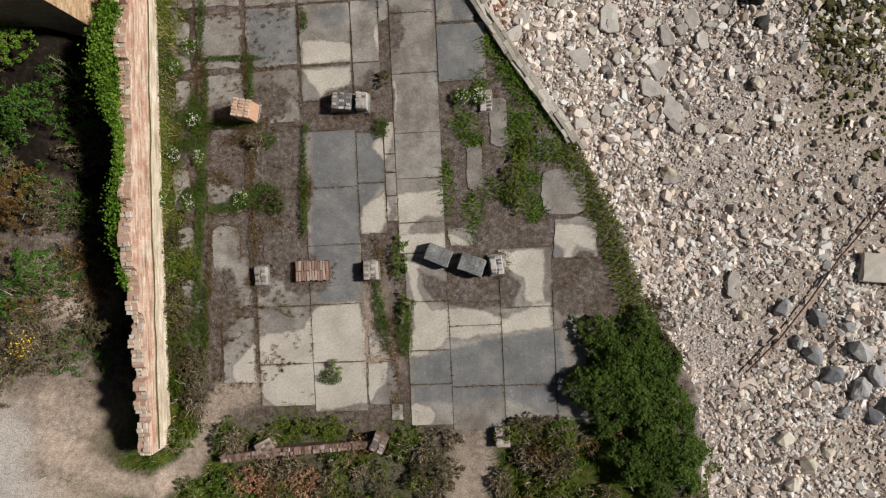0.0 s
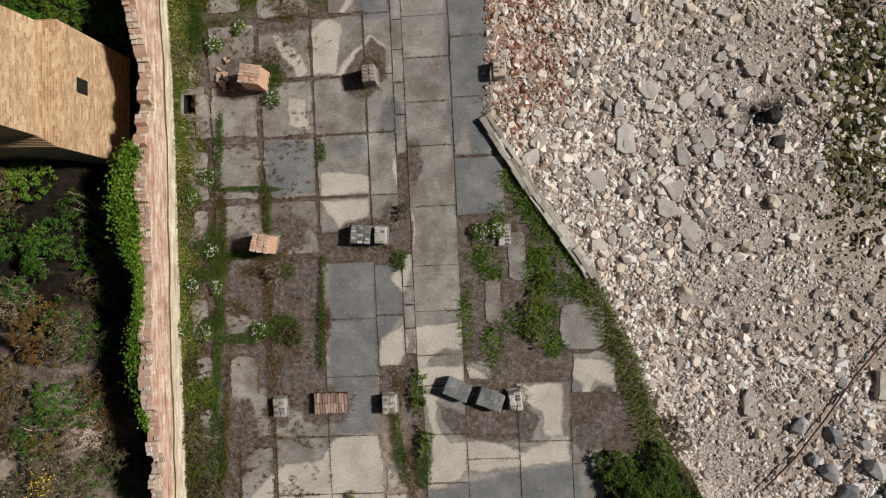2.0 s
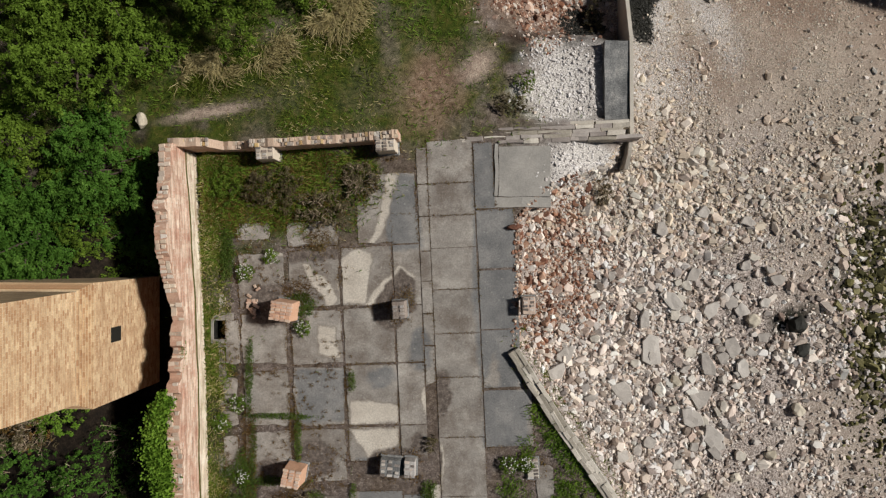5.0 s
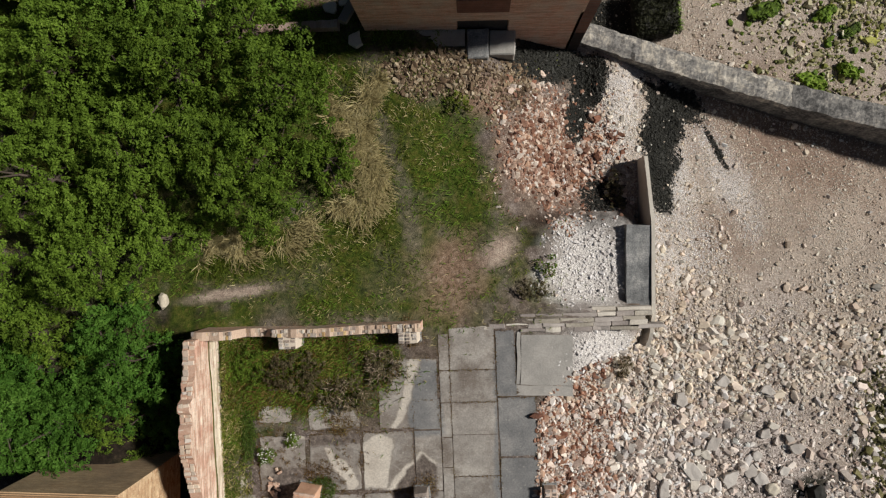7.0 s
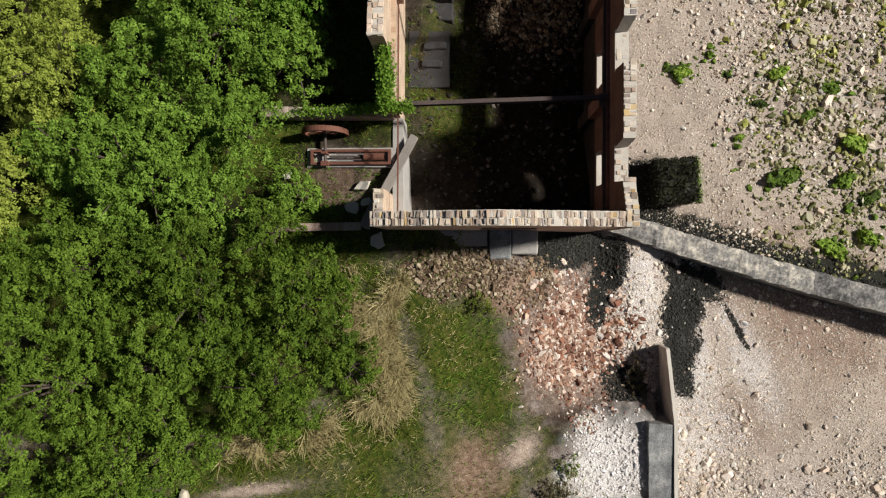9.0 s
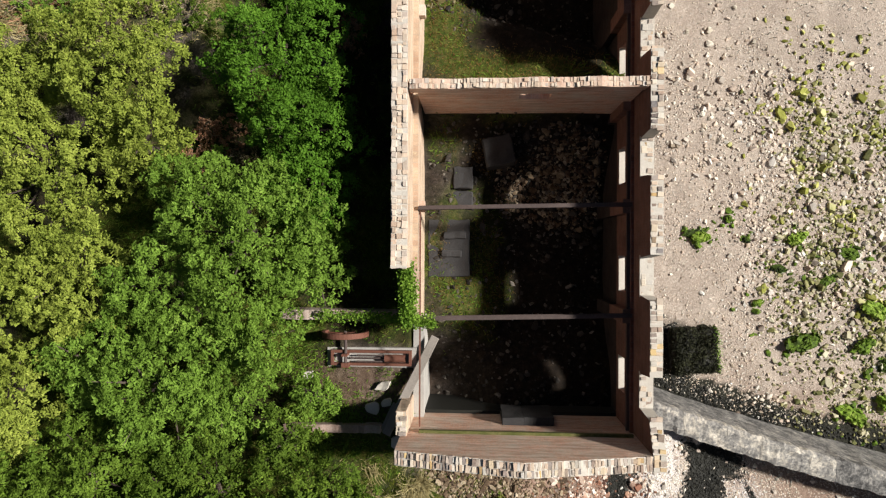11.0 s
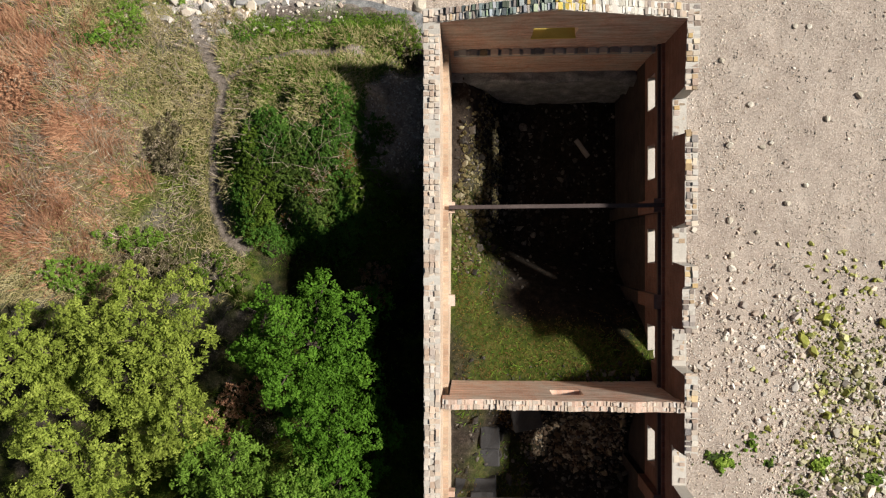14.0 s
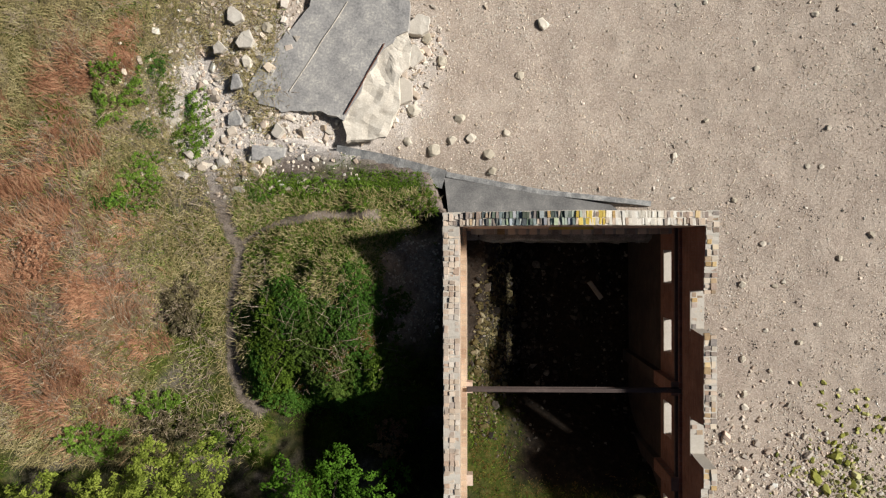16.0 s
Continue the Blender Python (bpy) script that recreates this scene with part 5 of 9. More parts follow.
slab(-1.18, 0.9, 7.15, 9.6, 0.06)
slab(-1.18, 0.1, -0.05, 1.05, 0.5, 0.25)
column(-9.53, -7.17, [-6.5, -4.67, -2.16, -0.7], 0.04)
slab(-11.3, -9.54, -5.6, -2.4, 0.3, 0.15)
slab(-11.1, -9.54, -2.35, 0.2, 0.5, 0.25)
slab(-7.16, -4.87, -6.8, -4.67, 0.06)
slab(-4.86, -3.5, -6.6, -4.67, 0.12, 0.06)
slab(-4.85, -4.1, -4.65, -3.2, 0.5, 0.4)
column(-3.0, -1.2, [-7.5, -5.75, -4.3, -2.2, -0.12], 0.035)
column(-1.2, 1.02, [-7.75, -5.9, -3.3, -2.3], 0.035)
column(1.02, 3.22, [-7.3, -5.9, -2.6, -0.1], 0.035)
column(3.22, 4.5, [-7.6, -5.6, -3.6, -1.9], 0.035)
slab(3.23, 5.35, -0.75, 1.2, 0.3, 0.15, 0.0)
for u, v, ru, rv in ((-12.85, 9.0, 0.5, 0.75), (-12.75, 6.6, 0.45, 0.7), (-12.65, 3.1, 0.5, 1.05), (-12.55, 0.6, 0.5, 1.0), (-12.5, -1.6, 0.5, 0.9), (-12.5, -3.7, 0.5, 0.9), (-10.7, 2.95, 0.98, 1.15), (-10.8, 0.45, 0.75, 1.15), (-8.5, 4.6, 0.95, 0.75), (-8.4, 0.4, 0.9, 0.9), (-12.9, 13.7, 0.65, 0.65), (-11.0, 16.9, 0.9, 0.5), (-12.9, 11.0, 0.5, 0.9),
                     (1.3, 5.3, 0.5, 1.2), (0.2, 3.4, 0.45, 1.1), (3.9, 2.2, 1.1, 1.1), (3.4, 4.2, 0.7, 0.6), (-3.6, -6.9, 0.35, 0.45), (-3.9, -5.4, 0.4, 0.45)):
    slab(u - ru, u + ru, v - rv, v + rv, 0.25, 0.8, 0.006)
M_STEP = stone_material("layered_step_stone", [(0.0, (0.14, 0.12, 0.11)), (0.4, (0.3, 0.265, 0.245)), (0.6, (0.43, 0.39, 0.36)), (1.0, (0.64, 0.6, 0.56))], per="object", spread=0.12)
# quay end: lower concrete, kerb and steps on the sea side of the meadow
boxes("quay_slab", [(-0.95, 17.9, -0.5, 1.25, 20.05, 0.12)], M_CONC, floor, "dark broken slab with white lime", 0.03)
boxes("quay_edge", [(-1.15, 17.45, -0.6, 1.3, 17.88, 0.1), (-1.13, 17.9, -0.6, -0.98, 20.2, 0.13)], M_CONC, floor, "grey broken kerb", 0.07)
for j, (yy, zz) in enumerate(((20.28, 0.06), (20.46, 0.0), (20.64, -0.1), (20.84, -0.24), (21.04, -0.4))):
    at = -3.4 if j == 1 else -1.0
    while at < 4.3:
        w = random.uniform(0.4, 1.5)
        stone = part("step_stone", block(w, random.uniform(0.15, 0.24), 0.7, 0.02, 0.05, 1, int(at * 9 + j)), random.choice((M_STEP, M_STEP, M_STEP, M_CAPSTONE)), floor)
        stone.matrix_basis = pose(at + w / 2, yy + 0.04 * at + random.uniform(-0.03, 0.03), zz - 0.6 - 0.04 * max(0, at) + random.uniform(-0.05, 0.02), 0, random.uniform(-1, 2), 2.3 + random.uniform(-1.5, 1.5))
        at += w + 0.02
kerb = boxes("quay_wall", [(3.72, 21.2, -4.2, 4.78, 24.85, -0.84)], M_CONC_DARK, None, "", 0.07)
tagged(kerb, "low grey concrete quay block at the beach edge", "quay wall", kind="structure")
coping, st = run_wall("coping", [(4.9, 19.3), (4.9, 21), (4.87, 25), (4.82, 28.0)], 0.16, lambda s: -4.5, table([(0, -1.7), (0.6, -1.1), (1.5, -0.8), (5.6, -0.8), (8.7, -1.7)]), [M_CONC_PALE, M_CONC_PALE], jag=0.1, seed=41)
put(tagged(coping, "thin pale concrete edge"), kerb)


# ---- pillars left standing on the floor ----
def brick_pillar(x, y, sx, sy, high, turn, face, lean=0.0, label="", seed=0, z=0.0, course=0.0):
    p = thing("brick_pillar", x, y, z - 0.05, label, "pillar", "pillars left on the concrete floor", turn)
    part("shaft", block(sx, sy, high, 0.02, 0.025, 2, seed, lean), face, p)
    part("footing", block(sx + 0.12, sy + 0.12, 0.12, 0.03, 0.02, 1, seed), M_CONC_DARK, p)
    rnd = random.Random(seed)
    if "pillar" not in BRICKS:
        BRICKS["pillar"] = [brick_mesh("brick", M_STUB), brick_mesh("brick", M_STUB, 0.16, 0.1, 0.08)]
    nx, ny = max(2, int(sx / 0.23)), max(3, int(sy / 0.13))
    for i in range(nx):
        for j in range(ny):
            if rnd.random() < 0.12:
                continue
            ob = new("brick", rnd.choice(BRICKS["pillar"] if face is not M_PINK else BRICKS["loose_brick"]))
            ob.matrix_basis = pose(-sx / 2 + (i + 0.5) * sx / nx, -sy / 2 + (j + 0.5) * sy / ny, high - 0.062 + rnd.choice((0, 0.01, 0.03)), rnd.uniform(-4, 4), rnd.uniform(-4, 4), rnd.uniform(-6, 6))
            ob.parent = p
    return p


M_PINK = stone_material("pink_brickwork", [(0.0, (0.3, 0.16, 0.1)), (0.45, (0.56, 0.33, 0.22)), (0.75, (0.66, 0.45, 0.32)), (1.0, (0.7, 0.58, 0.46))], coarse=2.0)
brick_pillar(-9.75, 5.9, 0.85, 0.8, 1.0, -10, M_PINK, 0.12, "squat pink brick pillar with a weathered slanting top", 1)
brick_pillar(-10.15, 13.0, 0.95, 0.85, 1.1, -8, M_PINK, 0.1, "squat pink brick pillar beside loose bricks", 2)
brick_pillar(-5.2, 13.05, 0.6, 0.75, 0.75, 4, M_STUB, 0.05, "small grey brick stub in a dark patch of soil", 3)
brick_pillar(-5.6, 6.25, 0.9, 0.75, 0.5, -4, M_CONC_DARK, 0.06, "low dark masonry stub beside a white one", 4)
brick_pillar(-4.75, 6.25, 0.5, 0.75, 0.55, -2, M_STUB, 0.05, "low white lichened masonry stub", 5)
brick_pillar(-9.2, -1.2, 0.55, 0.8, 0.3, 3, M_STUB, 0.03, "low grey concrete stub", 6)
brick_pillar(-4.4, -0.95, 0.62, 0.8, 0.45, 2, M_STUB, 0.05, "low brick stub with lichen beside a dirt strip", 7)
brick_pillar(0.95, -0.72, 0.55, 0.8, 0.5, 8, M_STUB, 0.04, "low white and grey brick stub", 8)
brick_pillar(1.2, -8.0, 0.65, 0.85, 0.45, 2, M_STUB, 0.04, "low brick stub among scrub", 9, -0.15)
brick_pillar(-9.0, -8.55, 0.75, 0.6, 0.75, 28, M_BRICK_DARK, 0.05, "stub pier on a broken brick footing", 10, -0.25)
brick_pillar(-4.05, -8.3, 0.65, 0.75, 0.75, -20, M_BRICK_DARK, 0.05, "stub pier at the end of a brick footing", 11, -0.25)
brick_pillar(-10.9, 19.72, 0.8, 0.55, 0.95, 2, M_BRICK_OLD, 0.03, "pier against the low brick wall", 12)
brick_pillar(-5.75, 20.1, 0.85, 0.7, 0.95, 2, M_BRICK_OLD, 0.03, "pier at the end of the low brick wall", 13)
brick_pillar(0.3, 13.25, 0.55, 0.75, 0.55, 2, M_BRICK, 0.05, "small red brick post at the floor's broken edge", 14, -0.05)
brick_pillar(0.5, 6.25, 0.5, 0.9, 0.2, 4, M_CONC_PALE, 0.05, "low white stub beside flowers", 15, -0.05)

# a stack of long bricks laid as a low plinth
plinth = thing("brick_plinth", -6.95, -0.98, -0.02, "low plinth of long red bricks laid in rows", "plinth", turn=2)
part("core", block(1.45, 0.85, 0.2, 0.02, 0.02, 1, 3), M_RUST, plinth)
rnd = random.Random(3)
row = brick_mesh("brick", stone_material("red_brick", [(0.0, (0.16, 0.09, 0.07)), (0.4, (0.32, 0.2, 0.16)), (0.65, (0.44, 0.34, 0.29)), (1.0, (0.6, 0.53, 0.47))], per="object", spread=0.25), 0.42, 0.1, 0.08)
for i in range(12):
    for j in range(2):
        ob = new("brick", row)
        ob.matrix_basis = pose(-0.65 + i * 0.118, -0.21 + j * 0.42 + rnd.uniform(-0.03, 0.03), 0.17 + rnd.uniform(0, 0.03), rnd.uniform(-3, 3), 0, 90 + rnd.uniform(-3, 3))
        ob.parent = plinth
for x, y, t in ((-1.5, -0.3, -22), (-0.1, -0.7, -20)):
    p = thing("toppled_block", x, y, 0.0, "toppled grey masonry block lying on the floor", "masonry block", "toppled blocks", t)
    part("body", block(1.1, 0.75, 0.42, 0.04, 0.05, 3, int(x * 10)), M_CONC_DARK, p)
    for i in range(5):
        part("brick_course", block(0.2, 0.72, 0.03, 0.008, 0.012, 1, i), M_CONC_DARK, p).matrix_basis = pose(-0.42 + i * 0.21, 0, 0.4)

# square pit in the floor
pit = thing("floor_pit", -13.25, 12.05, 0.0, "small square pit with a concrete rim", "pit")
for a in ((-0.62, -0.76, 0.62, -0.42), (-0.62, 0.42, 0.62, 0.76), (-0.62, -0.42, -0.3, 0.42), (0.3, -0.42, 0.62, 0.42)):
    boxes("rim", [(a[0], a[1], -0.9, a[2], a[3], 0.02)], M_SLAB, pit)
# black inner faces and floor paint the pit's shade
boxes("lining", [(-0.3, -0.42, -0.68, -0.28, 0.42, -0.04), (-0.276, -0.42, -0.68, 0.3, -0.4, -0.04), (-0.276, 0.4, -0.68, 0.3, 0.42, -0.04), (0.28, -0.396, -0.68, 0.3, 0.396, -0.04)], M_DARK_ROCK, pit, "black inner faces for the pit's shade")
boxes("well", [(-0.3, -0.42, -0.9, 0.3, 0.42, -0.7)], M_DARK_ROCK, pit, "pit floor made black for its shade")

# fallen bricks by the pillar
for i in range(26):
    ob = new("loose_brick", BRICKS["loose_brick"][i % 3])
    ob.matrix_basis = pose(-11.75 + random.gauss(0, 0.16), 13.3 + random.gauss(0, 0.42), 0.02 + random.uniform(0, 0.05), random.uniform(-15, 15), random.uniform(-15, 15), random.uniform(0, 180))
    tagged(ob, "loose pink brick fallen on the concrete floor", "brick", "bricks fallen beside a pillar")


# ---- stones ----
def hull(seed, sides, flat):
    """An angular stone: a jittered prism with few sides, about 1 in radius."""
    r = random.Random(seed)
    bm = bmesh.new()
    for z, k in ((-1, 1.0), (1, 0.78)):
        for i in range(sides):
            t = 2 * math.pi * (i + r.uniform(-0.3, 0.3)) / sides
            d = k * r.uniform(0.75, 1.1)
            bm.verts.new((math.cos(t) * d, math.sin(t) * d * 0.85, z * flat * r.uniform(0.6, 1.1)))
    out = bmesh.ops.convex_hull(bm, input=bm.verts[:])
    bmesh.ops.delete(bm, geom=list({g for g in out["geom_interior"] if isinstance(g, bmesh.types.BMVert)}), context="VERTS")
    bmesh.ops.triangulate(bm, faces=bm.faces[:])
    bm.verts.index_update()
    v = np.array([tuple(q.co) for q in bm.verts])
    f = np.array([[q.index for q in p.verts] for p in bm.faces])
    bm.free()
    return v, f


HULLS = [hull(i, 4 + i % 3, 0.3 + 0.08 * (i % 5)) for i in range(30)]


def chip(seed):
    """A small stone half sunk in the ground: a five-sided cap with an apex off its centre."""
    r = random.Random(seed)
    rim = []
    for i in range(5):
        t, d = 2 * math.pi * (i + r.uniform(-0.35, 0.35)) / 5, r.uniform(0.7, 1.15)
        rim.append((math.cos(t) * d, math.sin(t) * d * 0.85, -0.4))
    return np.array(rim + [(r.uniform(-0.35, 0.35), r.uniform(-0.35, 0.35), r.uniform(0.35, 0.75))]), np.array([(i, (i + 1) % 5, 5) for i in range(5)])


CHIPS = [chip(i) for i in range(24)]


M_GOLD_STONE = stone_material("mossy_yellow_stone", [(0.0, (0.028, 0.0231, 0.0084)), (0.4, (0.091, 0.0735, 0.028)), (0.65, (0.175, 0.147, 0.07)), (1.0, (0.315, 0.28, 0.196))], per="island", spread=0.36)
M_WEED_ROCK = stone_material("weed_hung_stone", [(0.0, (0.015, 0.014, 0.006)), (0.35, (0.055, 0.052, 0.016)), (0.6, (0.13, 0.12, 0.042)), (1.0, (0.34, 0.31, 0.17))], per="island", spread=0.36)
M_EARTH_RUBBLE = stone_material("earthy_stone", [(0.0, (0.03, 0.02, 0.014)), (0.4, (0.12, 0.08, 0.05)), (0.65, (0.24, 0.18, 0.115)), (1.0, (0.5, 0.43, 0.32))], per="island", spread=0.36)


def scatter_stones(name, x, y, size, material, label, lift=0.2, tilt=0.3, zs=None, squash=0.72, shapes=HULLS):
    """Many stones joined in one mesh, resting on the ground."""
    n = len(x)
    z = ground_z(x, y) if zs is None else zs
    turn, t1, t2 = rng.uniform(0, 2 * np.pi, n), rng.normal(0, tilt, n), rng.normal(0, tilt, n)
    long = rng.uniform(0.75, 1.45, n)
    kind = rng.integers(0, len(shapes), n)
    allv, allf, base = [], [], 0
    for k, (hv, hf) in enumerate(shapes):
        i = np.nonzero(kind == k)[0]
        if not len(i):
            continue
        v = hv[None] * size[i, None, None] * np.stack([long[i], 1 / long[i] ** 0.5, np.full(len(i), squash)], -1)[:, None, :]
        c, s = np.cos(t1[i])[:, None], np.sin(t1[i])[:, None]
        yy, zz = v[..., 1] * c - v[..., 2] * s, v[..., 1] * s + v[..., 2] * c
        c, s = np.cos(t2[i])[:, None], np.sin(t2[i])[:, None]
        xx, zz = v[..., 0] * c + zz * s, -v[..., 0] * s + zz * c
        c, s = np.cos(turn[i])[:, None], np.sin(turn[i])[:, None]
        out = np.stack([xx * c - yy * s + x[i, None], xx * s + yy * c + y[i, None], zz + (z[i] + lift * size[i])[:, None]], -1)
        allv.append(out.reshape(-1, 3))
        allf.append((hf[None] + (base + np.arange(len(i)) * len(hv))[:, None, None]).reshape(-1, 3))
        base += len(i) * len(hv)
    ob = new(name, raw_mesh(name, np.concatenate(allv), np.concatenate(allf), material))
    return tagged(ob, label, "stones", kind="stuff")


def pick(n, x0, x1, y0, y1, chance):
    x, y = rng.uniform(x0, x1, n), rng.uniform(y0, y1, n)
    keep = rng.random(n) < chance(x, y)
    return x[keep], y[keep]


def on_beach(x, y, off=0.15):
    return (x > edge_x(y) + off) & ~((y > 33.2) & (y < 61.9) & (x < 2.0)) & (np.abs(y - sea_wall_y(x)) > 0.7)


def south_beach(x, y):
    return on_beach(x, y) & (y < sea_wall_y(x) - 0.5)


TAR = ((0.4, 32.5, 2.4, 0.8, -4), (2.3, 31.6, 0.75, 1.3, -14), (1.9, 29.9, 0.45, 1.1, -10), (6.7, 31.0, 1.6, 0.8, -20), (6.1, 29.3, 0.95, 2.4, -6), (5.9, 27.2, 0.6, 1.7, 4), (8.9, 28.6, 0.16, 1.0, 25), (11.3, 29.2, 0.12, 0.9, 35), (3.0, 26.2, 0.9, 0.8, 30))


def tarry(x, y):
    return np.maximum.reduce([blob(x, y, *s, 0.4) for s in TAR])


def rubble_chance(x, y):
    k = 1 - 0.62 * smooth(17.5, 24, y + 0.25 * (x - 6) + 3 * (fractal(x, y, 4, 71) - 0.5))
    k = k * (1 - 0.8 * smooth(0.46, 0.6, fractal(x, y, 3.6, 72)) * smooth(7, 11, x))
    k = k * (1 - 0.9 * smooth(0.2, 0.5, tarry(x, y))) * (1 - 0.72 * blob(x, y, 13.0, 27.5, 5.5, 3.4, -18, 0.5))
    return south_beach(x, y) * k


def red_zone(x, y):
    return np.maximum(blob(x, y, 1.6, 15.0, 2.4, 4.2, 0, 0.5), blob(x, y, 0.8, 28.3, 2.6, 2.8, 0, 0.5))


x, y = pick(175000, -2.5, 26, -15, 34, lambda x, y: rubble_chance(x, y) * smooth(26, 20.5, x) * (1 - 0.85 * red_zone(x, y)))
s = np.exp(rng.normal(math.log(0.062), 0.58, len(x))).clip(0.022, 0.36) * (1 - 0.35 * smooth(20, 25, y))
green = (smooth(15.5, 18.0, x + 4 * (fractal(x, y, 2.5, 73) - 0.5)) * smooth(3, 9, y) * smooth(26, 18, y) > rng.random(len(x)) * 1.1)
small = s < 0.062
upper = smooth(14.5, 18.5, y + 2.5 * (fractal(x, y, 2.2, 74) - 0.5)) > rng.random(len(x))
scatter_stones("upper_beach_stones", x[~green & upper], y[~green & upper], s[~green & upper] * 0.95, M_PEBBLE, "pale stones thinning out over the upper beach")
small, green = small | upper, green | upper
small = small & ~upper
scatter_stones("beach_chippings", x[~green & small], y[~green & small], s[~green & small], M_ROCK, "small pale stone chippings between the beach stones", shapes=CHIPS)
scatter_stones("beach_rubble", x[~green & ~small], y[~green & ~small], s[~green & ~small], M_ROCK, "pale grey and brown broken stones strewn over the beach")
weedy = green & ~upper
scatter_stones("weedy_rubble", x[weedy], y[weedy], s[weedy] * 0.95, M_WEED_ROCK, "stones greened with weed at the foot of the beach")
x, y = pick(15000, -2.5, 22, -15, 34, lambda x, y: rubble_chance(x, y) * (1 - 0.6 * red_zone(x, y)) * (1 - 0.5 * smooth(11, 17, y)))
scatter_stones("beach_stones", x, y, np.exp(rng.normal(math.log(0.135), 0.36, len(x))).clip(0.07, 0.36) * (1 - 0.4 * smooth(20, 25, y)), M_ROCK, "fist to knee high broken stones on the beach")
x, y = pick(46000, -2.5, 6, 8, 33, lambda x, y: red_zone(x, y) * (1 - 0.85 * smooth(0.2, 0.5, tarry(x, y))) * ((x > edge_x(y) - 0.2) | (y > 21)) * (y < sea_wall_y(x) - 0.6))
scatter_stones("brick_rubble", x, y, np.exp(rng.normal(math.log(0.05), 0.58, len(x))).clip(0.028, 0.26), M_RED_RUBBLE, "red and white broken brick rubble")
x, y = pick(6000, -1.5, 5, 17, 26, lambda x, y: np.maximum(blob(x, y, 1.9, 23.2, 2.0, 1.7, 0, 0.4), 0.7 * blob(x, y, 2.7, 19.0, 2.0, 1.5, 0, 0.4)))
scatter_stones("lime_rubble", x, y, np.exp(rng.normal(math.log(0.05), 0.4, len(x))).clip(0.025, 0.2), M_LIME, "white lime and mortar rubble")
x, y = pick(90000, -1.5, 10.5, 25.5, 34, lambda x, y: tarry(x, y) * (y < sea_wall_y(x) - 0.6))
scatter_stones("tarry_rubble", x, y, np.exp(rng.normal(math.log(0.042), 0.45, len(x))).clip(0.015, 0.16), M_DARK_ROCK, "black weed-covered stones below the sea wall", shapes=CHIPS)


x, y = pick(9000, -7.5, 1, 29.5, 33, lambda x, y: np.maximum(blob(x, y, -4.4, 31.4, 2.3, 0.9, 0, 0.4), 0.5 * blob(x, y, -1.6, 31.0, 1.2, 1.2, 0, 0.4)) * (y < 32.5))
scatter_stones("earthy_rubble", x, y, np.exp(rng.normal(math.log(0.06), 0.45, len(x))).clip(0.03, 0.2), M_EARTH_RUBBLE, "golden-brown broken stones on the bank by the gable")


x, y = pick(5000, 14.5, 21, 5, 22, lambda x, y: blob(x, y, 18.0, 13.0, 2.2, 6.5, 0, 0.5) * (0.2 + 0.8 * smooth(0.42, 0.58, fractal(x, y, 1.2, 97))))
scatter_stones("dark_weedy_stones", x, y, np.exp(rng.normal(math.log(0.08), 0.45, len(x))).clip(0.04, 0.3), M_WEED_ROCK, "stones hung with dark green weed low on the beach")


x, y = pick(42000, 2.5, 11, 22, 33, lambda x, y: np.maximum.reduce([blob(x, y, *s, 0.5) for s in ((6.3, 26.8, 1.5, 4.4, 2), (3.9, 30.3, 1.1, 2.6, -14), (9.2, 27.4, 1.0, 2.6, 25), (7.6, 23.4, 1.4, 1.6, 0))]) * south_beach(x, y) * (tarry(x, y) < 0.3))
scatter_stones("white_shingle", x, y, rng.uniform(0.012, 0.045, len(x)), M_LIME, "fine white and grey shingle below the quay", shapes=CHIPS)


x, y = pick(90000, 0.5, 17, 13, 31, lambda x, y: south_beach(x, y) * (tarry(x, y) < 0.3) * smooth(13, 17, y) * (0.35 + 0.65 * smooth(0.4, 0.56, fractal(x, y, 1.8, 70))))
scatter_stones("upper_beach_gravel", x, y, np.exp(rng.normal(math.log(0.026), 0.4, len(x))).clip(0.012, 0.07), M_PEBBLE, "fine pale gravel over the upper beach", shapes=CHIPS)


def north_beach(x, y):
    return on_beach(x, y, 0.3) & (y > sea_wall_y(x) + 0.8) & ((x > 2.2) | (y > 62.3))


x, y = pick(90000, -20, 22, 31, 76, lambda x, y: north_beach(x, y) * (0.22 + 0.78 * blob(x, y, 12.0, 42.0, 6.0, 9.0, 25, 0.7)) * (0.5 + smooth(0.4, 0.6, fractal(x, y, 2, 75))))
s = np.exp(rng.normal(math.log(0.05), 0.48, len(x))).clip(0.02, 0.26) * (0.62 + 0.38 * smooth(7.5, 11, x) * smooth(52, 48, y))
weed = smooth(9.5, 13.5, x + 3 * (fractal(x, y, 2.5, 76) - 0.5)) * smooth(51, 46, y) > rng.random(len(x))
scatter_stones("beach_pebbles", x[~weed], y[~weed], s[~weed], M_PEBBLE, "scattered pale pebbles on the sandy beach")
scatter_stones("weedy_pebbles", x[weed], y[weed], s[weed] * 1.5, M_ALGAE_ROCK, "yellow-green weedy stones on the beach")
M_YELLOW_WEED = stone_material("yellow_weed_stone", [(0.0, (0.04, 0.05, 0.015)), (0.35, (0.2, 0.21, 0.035)), (0.6, (0.4, 0.4, 0.11)), (1.0, (0.62, 0.6, 0.36))], per="island", spread=0.35)
x, y = pick(5200, 8, 24, 33, 54, lambda x, y: north_beach(x, y) * blob(x, y, 15.6, 42.0, 4.2, 9.0, 14, 0.6) * smooth(0.45, 0.58, fractal(x, y, 1.6, 79)))
